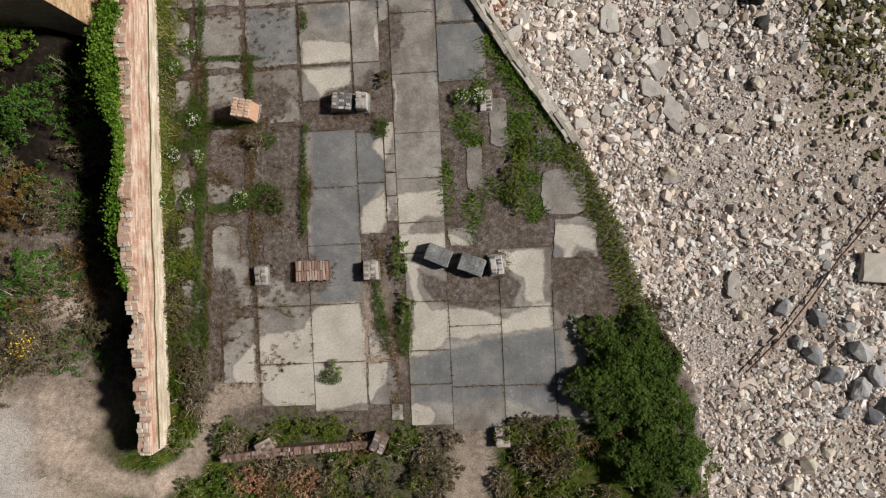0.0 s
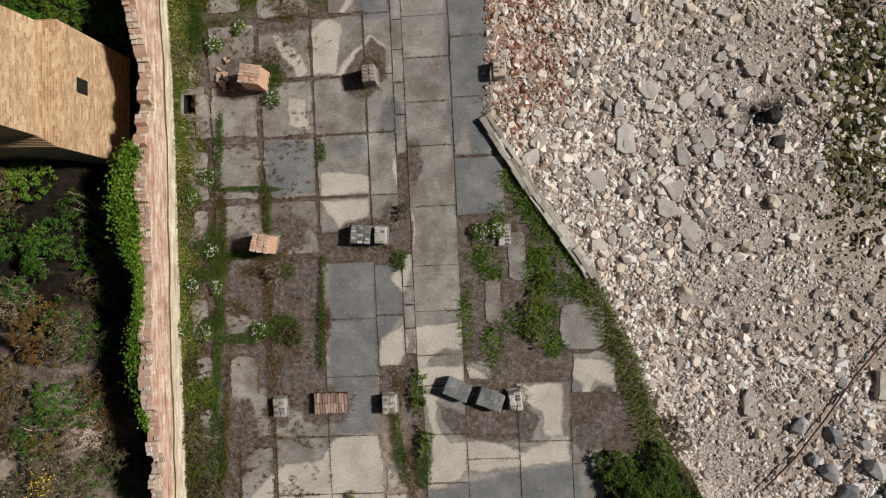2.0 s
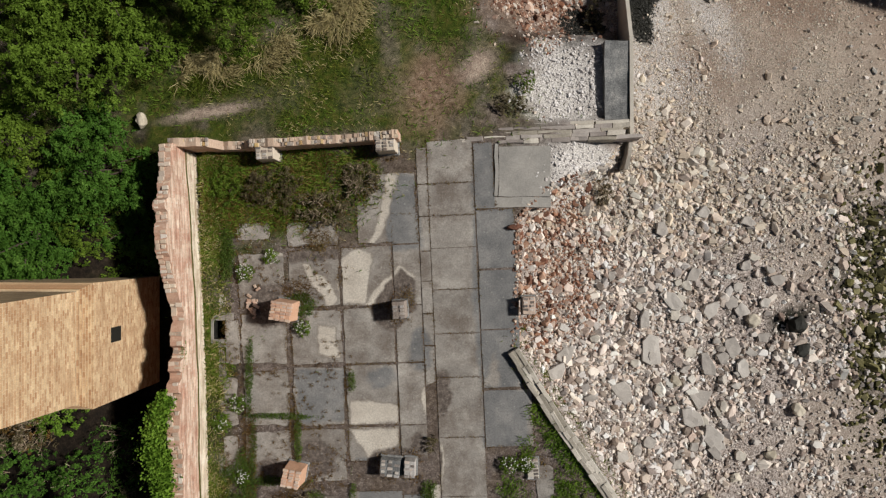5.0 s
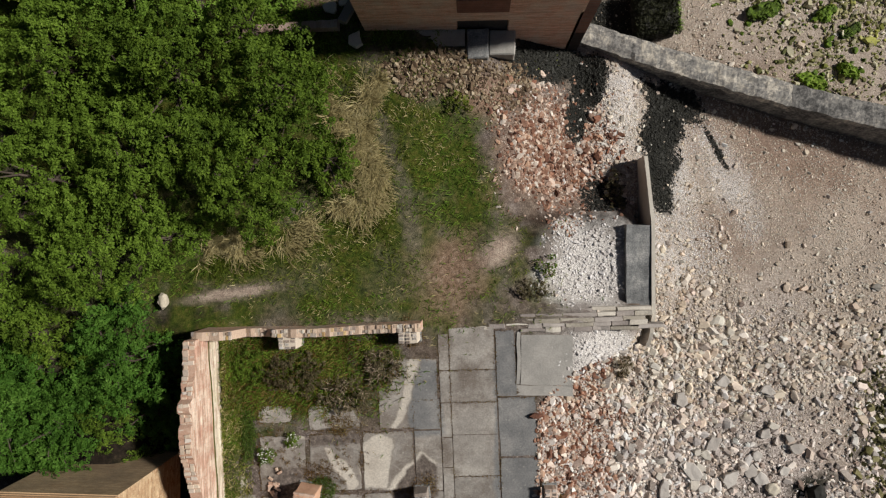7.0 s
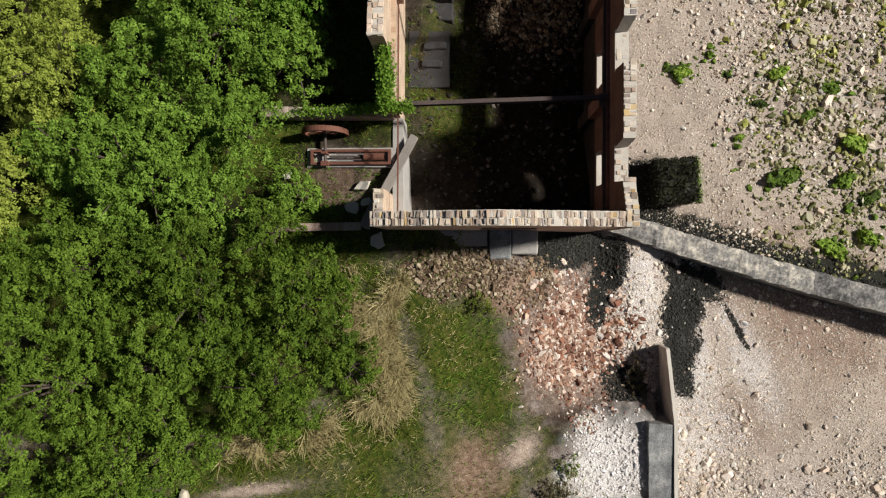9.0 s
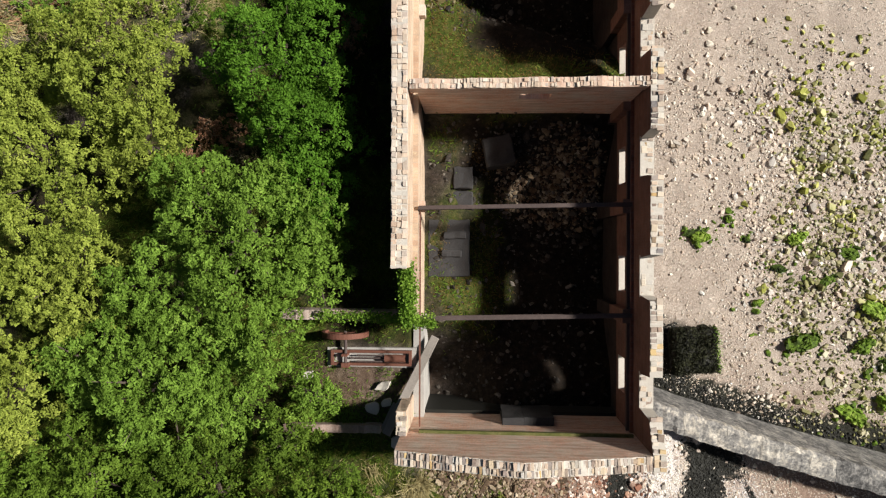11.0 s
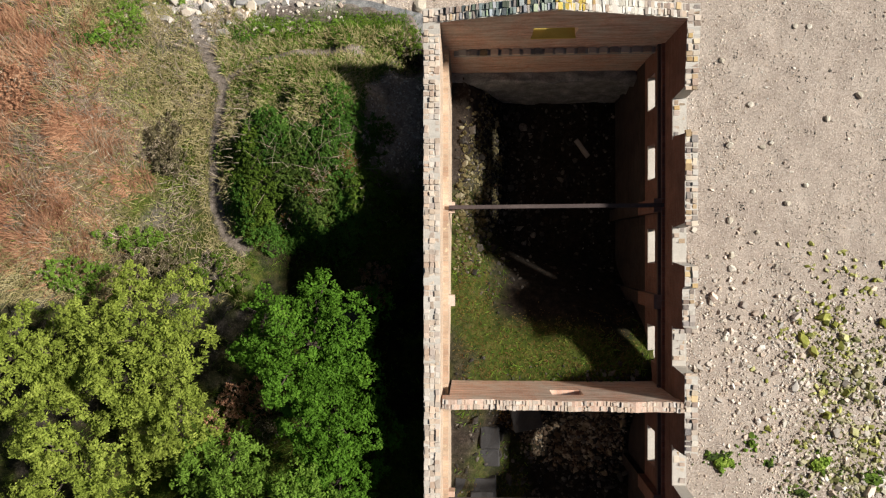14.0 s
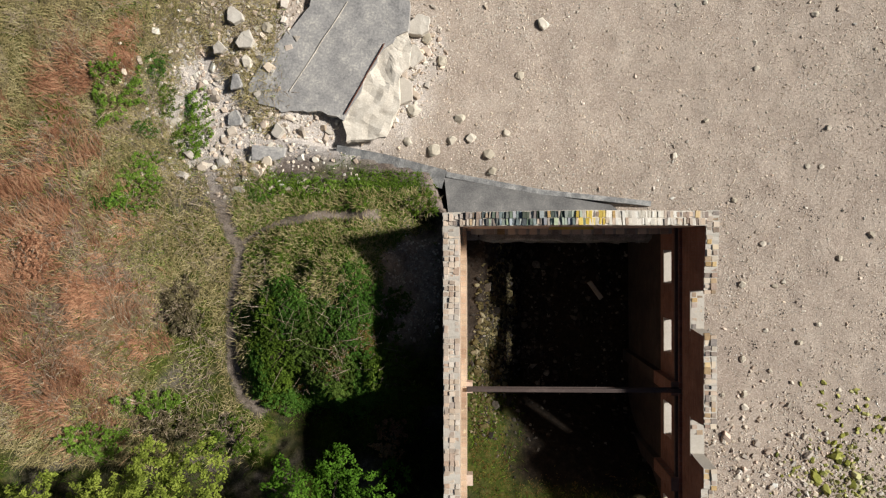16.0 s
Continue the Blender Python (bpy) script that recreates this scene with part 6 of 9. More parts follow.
scatter_stones("yellow_weedy_stones", x, y, np.exp(rng.normal(math.log(0.115), 0.42, len(x))).clip(0.05, 0.4), M_YELLOW_WEED, "stones coated with yellow-green weed on the beach")
x, y = pick(7000, 2.2, 22, 31, 55, lambda x, y: north_beach(x, y) * np.maximum(0.6 * blob(x, y, 6.5, 48.6, 4.0, 3.4, 20, 0.6), 0.0) + north_beach(x, y) * blob(x, y, 13.6, 43.0, 4.6, 6.6, 20, 0.6))
scatter_stones("large_pebbles", x, y, np.exp(rng.normal(math.log(0.095), 0.42, len(x))).clip(0.05, 0.36), M_PEBBLE, "pale rounded stones on the sandy beach")
x, y = pick(34000, 2.5, 18, 26, 38, lambda x, y: 0.7 * (np.abs(y - sea_wall_y(x) - 1.1) < (1.25 - 0.05 * x) * fractal(x, y, 1.2, 78)) + blob(x, y, 4.9, 35.9, 1.5, 1.1, 0, 0.4) * (y > sea_wall_y(x) + 0.8))
scatter_stones("wrack_stones", x, y, rng.uniform(0.03, 0.11, len(x)), M_DARK_ROCK, "black weed-hung stones along the foot of the sea wall", 0.3, shapes=CHIPS)
mass = thing("weedy_block", 6.35, 36.0, -6.1, "big square block of masonry hung with black weed", "masonry block", turn=4)
part("body", block(2.1, 2.2, 1.3, 0.15, 0.2, 5, 3), M_DARK_ROCK, mass)
k = 5200
c = np.stack([rng.uniform(-1.15, 1.15, k), rng.uniform(-1.2, 1.2, k), rng.uniform(1.1, 1.45, k)], -1)
edge = np.maximum(np.abs(c[:, 0]) / 1.15, np.abs(c[:, 1]) / 1.2)
c[:, 2] -= 0.6 * smooth(0.8, 1.0, edge) * rng.random(k)
x, y = pick(190000, -12, 22, 32, 78, lambda x, y: north_beach(x, y) * (0.3 + 0.7 * smooth(0.44, 0.6, fractal(x, y, 3.0, 79))))
scatter_stones("fine_pebbles", x, y, np.exp(rng.normal(math.log(0.026), 0.5, len(x))).clip(0.012, 0.1), M_PEBBLE, "fine pebbles scattered over the sand", shapes=CHIPS)
hub = rng.uniform((2.6, 46.0), (20.0, 76.0), (46, 2))
x, y = (np.repeat(hub, 9, 0) + rng.normal(0, 0.13, (414, 2))).T
ok = north_beach(x, y)
scatter_stones("weed_scraps", x[ok], y[ok], rng.uniform(0.02, 0.07, ok.sum()), M_DARK_ROCK, "dark scraps of dry weed on the sand", shapes=CHIPS)
x, y = pick(5000, -7.1, -3.5, 52, 61, lambda x, y: blob(x, y, -5.9, 56.3, 0.9, 3.8, -6, 0.5))
scatter_stones("golden_stones", x, y, np.exp(rng.normal(math.log(0.06), 0.5, len(x))).clip(0.03, 0.22), M_GOLD_STONE, "yellow mossy stones along the west wall's foot")
x, y = pick(1500, -11, -8.1, 56.4, 61.2, lambda x, y: blob(x, y, -9.6, 58.7, 1.25, 2.2, 0, 0.5))
scatter_stones("soil_stones", x, y, np.exp(rng.normal(math.log(0.04), 0.45, len(x))).clip(0.015, 0.14), M_PEBBLE, "small stones in the bare soil by the house corner", shapes=CHIPS)
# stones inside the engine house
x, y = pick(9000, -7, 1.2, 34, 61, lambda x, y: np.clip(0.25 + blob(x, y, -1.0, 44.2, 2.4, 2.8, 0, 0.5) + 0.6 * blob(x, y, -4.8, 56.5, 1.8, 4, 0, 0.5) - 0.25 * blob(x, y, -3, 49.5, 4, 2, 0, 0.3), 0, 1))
# these stones carry the room's shade in their dark colour
scatter_stones("fallen_masonry", x, y, np.exp(rng.normal(math.log(0.065), 0.5, len(x))).clip(0.03, 0.3), M_SHADE_STONE, "fallen stones and brick ends on the earth floor")
x, y = pick(5200, -4, 1.2, 41, 47, lambda x, y: np.maximum(blob(x, y, -0.6, 44.6, 1.7, 2.0, 0, 0.5), 0.7 * blob(x, y, -2.6, 44.0, 1.2, 1.0, 0, 0.5)))
scatter_stones("fallen_rubble", x, y, np.exp(rng.normal(math.log(0.06), 0.5, len(x))).clip(0.03, 0.25), M_EARTH_RUBBLE, "grey-brown rubble heaped in the engine house")
x, y = pick(9000, -24, -7, 62.5, 76, lambda x, y: np.maximum(blob(x, y, -17.0, 69.0, 5.0, 5.5, 20, 0.5), blob(x, y, -10.6, 69.0, 1.2, 3.0, -30, 0.5)))
scatter_stones("limestone_debris", x, y, np.exp(rng.normal(math.log(0.06), 0.65, len(x))).clip(0.02, 0.4), M_PEBBLE, "pale limestone debris under the bank")
x, y = pick(26000, -13.4, 5, -7, 18, lambda x, y: (0.15 + smooth(0.45, 0.6, fractal(x, y, 1.2, 77))) * (x < edge_x(y) - 0.3) * ((x < -7) | (x > -1.2)))
scatter_stones("floor_grit", x, y, rng.uniform(0.006, 0.017, len(x)), M_LIME, "grit and small stones on the soil of the floor", shapes=CHIPS)


def boulder(name, x, y, size, material, label, category, group, seed, flat=0.6, sx=1.0, sy=1.0, turn=None, sink=0.25, lumps=0.0):
    bm = bmesh.new()
    r = random.Random(seed)
    for _ in range(20):
        v = Vector((r.gauss(0, 1), r.gauss(0, 1), r.gauss(0, 1))).normalized() * r.uniform(0.8, 1)
        bm.verts.new((v.x * size * sx, v.y * size * sy, v.z * size * flat))
    out = bmesh.ops.convex_hull(bm, input=bm.verts[:])
    bmesh.ops.delete(bm, geom=list({g for g in out["geom_interior"] if isinstance(g, bmesh.types.BMVert)}), context="VERTS")
    bmesh.ops.bevel(bm, geom=bm.edges[:], offset=size * 0.03, segments=1, affect="EDGES")
    bmesh.ops.triangulate(bm, faces=bm.faces[:])
    bmesh.ops.subdivide_edges(bm, edges=bm.edges[:], cuts=1, use_grid_fill=True)
    for v in bm.verts:
        v.co += noise.noise_vector(v.co * 2.2 / size + Vector((seed, 0, 0))) * size * 0.08
    if lumps:
        bmesh.ops.subdivide_edges(bm, edges=bm.edges[:], cuts=2, use_grid_fill=True)
        for v in bm.verts:
            v.co += noise.noise_vector(v.co * 4.5 / size + Vector((0, seed, 0))) * size * lumps + noise.noise_vector(v.co * 11 / size) * size * lumps * 0.6
    ob = part(name, bm, material)
    ob.matrix_basis = pose(x, y, float(ground_z(np.array(x), np.array(y))) + size * flat * (1 - 2 * sink), r.uniform(-6, 6), r.uniform(-6, 6), r.uniform(0, 360) if turn is None else turn)
    return tagged(ob, label, category, group)


def flat_stone(x, y, w, h, turn, seed, material=None, thick=0.14, label="flat broken slab of pale stone lying on the beach"):
    r = random.Random(seed)
    bm = bmesh.new()
    n = r.choice((5, 6, 6, 7))
    ring = []
    for i in range(n):
        a = 2 * math.pi * (i + r.uniform(-0.4, 0.4)) / n
        k = r.uniform(0.8, 1.12) / max(abs(math.cos(a)), abs(math.sin(a)))
        ring.append(bm.verts.new((math.cos(a) * w / 2 * k * 0.85, math.sin(a) * h / 2 * k * 0.85, 0)))
    f = bm.faces.new(ring)
    top = bmesh.ops.extrude_face_region(bm, geom=[f])
    bmesh.ops.translate(bm, verts=[g for g in top["geom"] if isinstance(g, bmesh.types.BMVert)], vec=(0, 0, thick))
    bmesh.ops.bevel(bm, geom=bm.edges[:], offset=0.025, segments=1, affect="EDGES")
    bmesh.ops.triangulate(bm, faces=bm.faces[:])
    bmesh.ops.subdivide_edges(bm, edges=bm.edges[:], cuts=2, use_grid_fill=True)
    for v in bm.verts:
        v.co += noise.noise_vector(v.co * 4 + Vector((seed, 0, 0))) * 0.035
    ob = part("flat_stone", bm, material or M_SLABSTONE)
    ob.matrix_basis = pose(x, y, float(ground_z(np.array(x), np.array(y))) + 0.08, r.uniform(-5, 5), r.uniform(-5, 5), turn)
    return tagged(ob, label, "stone slab", "flat slabs on the beach")


for i, (x, y, w, h, t) in enumerate(((6.4, 10.8, 1.0, 1.75, 3), (5.0, 8.9, 1.0, 1.3, 35), (8.7, 8.6, 1.4, 1.2, -32), (8.4, 7.6, 1.2, 1.2, 20), (9.5, 6.6, 1.0, 1.7, 32), (2.3, 10.7, 1.1, 0.8, 30), (1.9, 9.9, 1.0, 0.8, 25),
                                     (8.5, 14.4, 0.9, 0.8, 0), (7.4, 13.2, 1.5, 0.8, -48), (6.1, 12.3, 0.5, 1.1, 0), (9.3, 12.7, 0.8, 1.3, -15), (8.0, 12.3, 0.7, 0.45, 5), (10.4, 10.9, 0.8, 1.2, 22), (9.2, 10.1, 0.7, 1.3, 8))):
    flat_stone(x, y, w, h, t, i)
for i, (x, y, w, h, t) in enumerate(((10.9, 9.9, 0.8, 1.0, 40), (12.6, 14.2, 0.9, 0.6, 10), (9.0, 17.4, 0.8, 0.7, 30), (11.2, 17.0, 0.9, 0.6, -20), (12.4, -1.7, 0.7, 1.7, 5), (6.9, 16.6, 0.7, 0.9, 15), (7.7, 5.4, 0.9, 0.6, 60), (9.4, 3.3, 1.2, 0.8, 20))):
    flat_stone(x, y, w, h, t, 40 + i)
for i in range(44):
    x, y = random.uniform(3.5, 12.5), random.uniform(5.5, 16.5)
    if x > float(edge_x(y)) + 1.2:
        flat_stone(x, y, random.uniform(0.35, 0.85), random.uniform(0.35, 0.75), random.uniform(0, 180), 900 + i, random.choice((M_SLABSTONE, M_SLABSTONE, M_CONC_PALE)), 0.12)
for i, (x, y, s) in enumerate(((16.3, -5.2, 0.55), (17.2, -6.1, 0.6), (18.6, -5.0, 0.7), (18.6, -6.9, 0.65), (14.8, -2.9, 0.5), (16.5, -3.4, 0.5), (19.3, -8.2, 0.55), (18.0, -3.8, 0.4), (19.4, -6.2, 0.6), (15.6, -4.6, 0.4), (20.2, -7.6, 0.6), (17.8, -8.0, 0.4))):
    boulder("boulder", x, y, s, M_BOULDER, "rough blue-grey boulder on the beach", "boulder", "grey boulders", 100 + i, 0.6, 1.15, 0.85)
for i, (x, y, s) in enumerate(((14.9, -9.2, 0.5), (16.0, -10.5, 0.55), (17.1, -9.9, 0.4), (9.3, 3.6, 0.45), (15.3, -11.4, 0.5), (12.9, -3.3, 0.35), (12.3, 5.7, 0.35), (7.6, 9.3, 0.4), (10.6, 4.6, 0.35), (13.6, 7.9, 0.4), (11.4, 12.2, 0.4))):
    boulder("boulder", x, y, s, M_PALE_BOULDER, "pale rounded boulder among beach rubble", "boulder", "pale boulders", 140 + i, 0.6)
for i, (x, y, s, sx) in enumerate(((13.5, 12.0, 0.62, 0.8), (13.8, 10.8, 0.4, 1.2))):
    boulder("weedy_boulder", x, y, s, M_DARK_ROCK, "black weed-covered boulder on the beach", "boulder", "weedy boulders", 170 + i, 0.55, sx)
M_GREEN_ROCK = stone_material("green_weed_rock", [(0.3, (0.012, 0.016, 0.008)), (0.45, (0.06, 0.1, 0.012)), (0.58, (0.15, 0.25, 0.02)), (0.75, (0.36, 0.42, 0.1))], coarse=3.5, fine=30, per="object", spread=0.12)
GREEN_SPOTS = ((6.6, 42.0, 0.35, 1.6), (12.3, 36.4, 0.62, 1.5), (15.4, 36.1, 0.5, 1.2), (6.9, 41.8, 0.4, 1.3), (8.4, 42.8, 0.3, 0.7), (9.3, 41.7, 0.22, 1.1), (12.0, 41.8, 0.42, 1.4), (15.9, 38.0, 0.6, 1.2), (14.9, 32.5, 0.55, 1.6), (16.5, 33.2, 0.5, 1.2), (13.5, 39.6, 0.35, 1.3), (11.0, 40.2, 0.3, 1.2), (14.6, 41.0, 0.4, 1.4), (9.9, 38.4, 0.25, 1.5), (16.6, 35.2, 0.45, 1.3))
for i, (x, y, s, sx) in enumerate(GREEN_SPOTS):
    boulder("weedy_boulder", x, y, s * 1.3, M_GREEN_ROCK, "low boulder cushioned with bright green weed", "boulder", "green weedy boulders", 200 + i, 0.36, sx, 0.7, turn=random.uniform(-30, 30), lumps=0.16)
x, y = [], []
for cx, cy, s, sx in GREEN_SPOTS:
    many = int(28 * s + 6)
    x.append(cx + rng.normal(0, 1.5 * s * sx, many))
    y.append(cy + rng.normal(0, 1.1 * s, many))
x, y = np.concatenate(x), np.concatenate(y)
scatter_stones("green_weedy_stones", x, y, np.exp(rng.normal(math.log(0.09), 0.5, len(x))).clip(0.03, 0.26), M_GREEN_ROCK, "small stones cushioned with bright green weed")
for i, (x, y, s) in enumerate(((-9.9, 67.3, 0.5), (-8.5, 69.9, 0.4), (-7.6, 67.0, 0.42), (-7.0, 66.0, 0.38), (-8.9, 65.4, 0.45), (-5.2, 66.3, 0.3), (-4.5, 69.3, 0.3), (-3.3, 72.0, 0.45), (-6.1, 65.2, 0.4), (-5.9, 64.4, 0.3), (-8.0, 65.9, 0.35), (-18.0, 69.6, 0.5), (-17.0, 71.2, 0.45), (-9.2, 71.0, 0.4), (-10.2, 65.8, 0.35), (3.6, 65.2, 0.25), (8.3, 60.6, 0.25), (6.8, 62.9, 0.22), (9.4, 58.6, 0.2), (5.4, 54.0, 0.22), (7.0, 48.3, 0.25))):
    boulder("boulder", x, y, s * 0.85, M_PALE_BOULDER, "pale limestone boulder on the sand", "boulder", "limestone boulders", 230 + i, 0.45)
for i in range(34):
    x, y = random.uniform(2.6, 17), random.uniform(50, 76)
    boulder("boulder", x, y, random.uniform(0.1, 0.24), M_PALE_BOULDER, "small pale stone lying alone on the sand", "boulder", "lone stones on the sand", 700 + i, 0.5)
# big tilted slabs of fallen paving at the north end
M_CONC_GREY = stone_material("weathered_paving", [(0.3, (0.17, 0.17, 0.17)), (0.45, (0.29, 0.285, 0.28)), (0.55, (0.37, 0.36, 0.345)), (0.62, (0.5, 0.48, 0.44)), (0.75, (0.62, 0.59, 0.53))], coarse=1.3, fine=9)
M_CRUMBLED = stone_material("crumbled_concrete", [(0.2, (0.3, 0.27, 0.22)), (0.42, (0.56, 0.51, 0.43)), (0.6, (0.74, 0.69, 0.6)), (0.8, (0.84, 0.8, 0.72))], coarse=2.2, fine=14)
big = thing("fallen_paving", -13.4, 69.6, -2.95, "huge cracked grey concrete paving slab fallen on the beach", "concrete slab")
bm = bmesh.new()
outline = [(-4.5, -1.5), (-4.0, -2.0), (-2.75, -2.7), (-1.6, -2.5), (0.1, -2.9), (1.1, -1.2), (2.2, 0.6), (3.4, 1.6), (3.6, 3.4), (1.2, 4.6), (-0.6, 4.4), (-1.4, 2.9), (-2.5, 1.3), (-3.7, 0.3)]
f = bm.faces.new([bm.verts.new((a, b, 0.0)) for a, b in outline])
top = bmesh.ops.extrude_face_region(bm, geom=[f])
bmesh.ops.translate(bm, verts=[g for g in top["geom"] if isinstance(g, bmesh.types.BMVert)], vec=(0, 0, 0.4))
bmesh.ops.triangulate(bm, faces=bm.faces[:])
bmesh.ops.subdivide_edges(bm, edges=bm.edges[:], cuts=4, use_grid_fill=True)
for v in bm.verts:
    p = v.co.copy()
    v.co += noise.noise_vector(p * 1.3) * 0.04
    p.z = 0
    v.co += Vector((*(noise.noise_vector(p * 1.1) * 0.3 + noise.noise_vector(p * 3.7) * 0.12).xy, 0))
part("slab", bm, M_CONC_GREY, big)
bm = bmesh.new()
f = bm.faces.new([bm.verts.new((a, b, 0.02)) for a, b in ((0.1, -2.7), (1.1, -1.0), (2.1, 0.8), (2.6, 1.6), (3.3, 1.6), (3.55, 0.6), (3.4, -0.3), (2.9, -1.0), (2.9, -2.3), (2.2, -3.8), (0.3, -4.0))])
top = bmesh.ops.extrude_face_region(bm, geom=[f])
bmesh.ops.translate(bm, verts=[g for g in top["geom"] if isinstance(g, bmesh.types.BMVert)], vec=(0, 0, 0.26))
bmesh.ops.triangulate(bm, faces=bm.faces[:])
bmesh.ops.subdivide_edges(bm, edges=bm.edges[:], cuts=6, use_grid_fill=True)
for v in bm.verts:
    p = v.co.copy()
    v.co += noise.noise_vector(p * 1.3) * 0.16 + noise.noise_vector(p * 4.0) * 0.04 + noise.noise_vector(p * 10) * 0.02
part("crumbled_edge", bm, M_CRUMBLED, big, "crumbled white concrete edge")
rod = part("rusted_bar", block(0.05, 3.9, 0.04, 0.008, 0.03, 4), M_RUST, big, "rust-red reinforcing bar")
rod.matrix_basis = pose(1.25, -1.0, 0.44, 0, 0, -30)
part("seam", block(0.045, 5.2, 0.02, 0.005, 0.05, 6), M_CRUMBLED, big).matrix_basis = pose(-1.0, 0.6, 0.44, 0, 0, -34)
for i, (x, y, w, h, t) in enumerate(((-16.6, 64.9, 1.9, 0.9, -5), (-18.6, 66.8, 0.9, 1.1, 10), (-18.5, 68.6, 0.7, 1.0, 0))):
    flat_stone(x, y, w, h, t, 60 + i, M_CONC_GREY, 0.2, "grey paving slab sunk in debris")
for i, (x, y, w, h, t) in enumerate(((-10.4, 68.3, 1.3, 1.6, 20), (-9.9, 70.0, 1.2, 1.5, -10), (-11.3, 66.9, 1.2, 1.0, 35), (-9.6, 71.6, 1.4, 1.3, 15), (-12.1, 66.2, 0.9, 0.7, 0), (-17.9, 70.6, 1.3, 0.9, 60), (-18.6, 71.8, 1.0, 1.3, 20), (-16.4, 66.1, 0.8, 0.9, 5), (-19.3, 70.2, 0.8, 0.6, 40))):
    flat_stone(x, y, w, h, t, 90 + i, M_CONC_PALE, 0.3, "crumbled pale concrete lump beside the fallen paving")
# concrete block and rusted pipe at the south end of the beach
blk = thing("concrete_block", 19.5, -1.0, -4.3, "large pale square concrete block on the beach", "concrete block", turn=-3)
part("body", block(1.8, 1.4, 0.4, 0.05, 0.05, 3, 8), M_CONC_PALE, blk)
pts = [(20.5, 3.0), (18.9, 1.0), (17.6, -0.5), (16.2, -2.4), (14.6, -4.4), (13.0, -6.0)]
cu = bpy.data.curves.new("rusted_pipe", "CURVE")
cu.dimensions, cu.bevel_depth, cu.bevel_resolution = "3D", 0.04, 2
sp = cu.splines.new("POLY")
sp.points.add(len(pts) - 1)
for p, (x, y) in zip(sp.points, pts):
    p.co = (x, y, float(ground_z(np.array(x), np.array(y))) + 0.22, 1)
cu.materials.append(M_RUST)
tagged(new("rusted_pipe", cu), "long rusted iron pipe lying across the beach", "pipe")

# ---- plants ----
def leaves(name, c, n, size, material, parent=None, slim=0.6, droop=0.35):
    """Leaves at centres c facing roughly n: folded diamonds, joined in one mesh."""
    k = len(c)
    n = n + rng.normal(0, droop, (k, 3))
    n /= np.linalg.norm(n, axis=1, keepdims=True) + 1e-9
    a = np.cross(n, rng.normal(0, 1, (k, 3)))
    a /= np.linalg.norm(a, axis=1, keepdims=True) + 1e-9
    b = np.cross(n, a)
    s = np.broadcast_to(size, (k,))[:, None]
    v = np.stack([c - a * s, c + b * s * slim + n * s * 0.2, c + a * s, c - b * s * slim + n * s * 0.2], 1).reshape(-1, 3)
    f = (np.arange(k) * 4)[:, None, None] + np.array([[0, 1, 2], [0, 2, 3]])[None]
    me = raw_mesh(name, v, f.reshape(-1, 3), material)
    return put(new(name, me), parent)


def limb(bm, a, b, r0, r1, sides=6):
    a, b = Vector(a), Vector(b)
    d = (b - a).normalized()
    u = d.orthogonal().normalized()
    w = d.cross(u)
    rings = []
    for p, r in ((a, r0), (b, r1)):
        rings.append([bm.verts.new(p + (u * math.cos(t) + w * math.sin(t)) * r) for t in (2 * math.pi * i / sides for i in range(sides))])
    for i in range(sides):
        bm.faces.new((rings[0][i], rings[0][(i + 1) % sides], rings[1][(i + 1) % sides], rings[1][i]))


def canopy_points(r, ry, base, top, sprays, per, seed, lumpy=1.7, reach=0.2):
    """Leaves in many small sprays over an uneven, lobed dome with holes in it."""
    g = np.random.default_rng(seed)
    ang, rad = g.uniform(0, 2 * np.pi, sprays), np.sqrt(g.uniform(0, 1, sprays))
    lobes = 1 + 0.22 * np.sin(ang * 3 + seed) * 0.6 + 0.16 * np.sin(ang * 7 + seed * 2.1)
    cx, cy = np.cos(ang) * rad * r * lobes, np.sin(ang) * rad * ry * lobes
    lump = fractal(cx + seed * 3.7, cy, 1.3, 7)
    keep = (lump > 0.28) & (g.random(sprays) < 1.15 - 0.35 * rad)
    cx, cy, rad, lump = cx[keep], cy[keep], rad[keep], lump[keep]
    n = len(cx)
    cz = base + (top - base) * (0.15 + 0.75 * np.sqrt(np.clip(1 - rad**2, 0, 1))) + lumpy * (lump - 0.5) - lumpy * 0.13 * np.abs(g.normal(0, 1, n)) + 0.15 * lumpy * (g.random(n) < 0.12)
    hubs = np.stack([cx, cy, cz], -1)
    out = g.normal(0, 1, (n, per, 3))
    out /= np.linalg.norm(out, axis=2, keepdims=True)
    out[..., 2] = np.abs(out[..., 2]) * 0.8
    c = hubs[:, None] + out * reach * g.uniform(0.2, 1.0, (n, per, 1))
    tip = g.normal(0, 0.35, (n, 1, 3)) + out * 0.5 + np.array([0, 0, 0.9])
    return c.reshape(-1, 3), tip.reshape(-1, 3), hubs


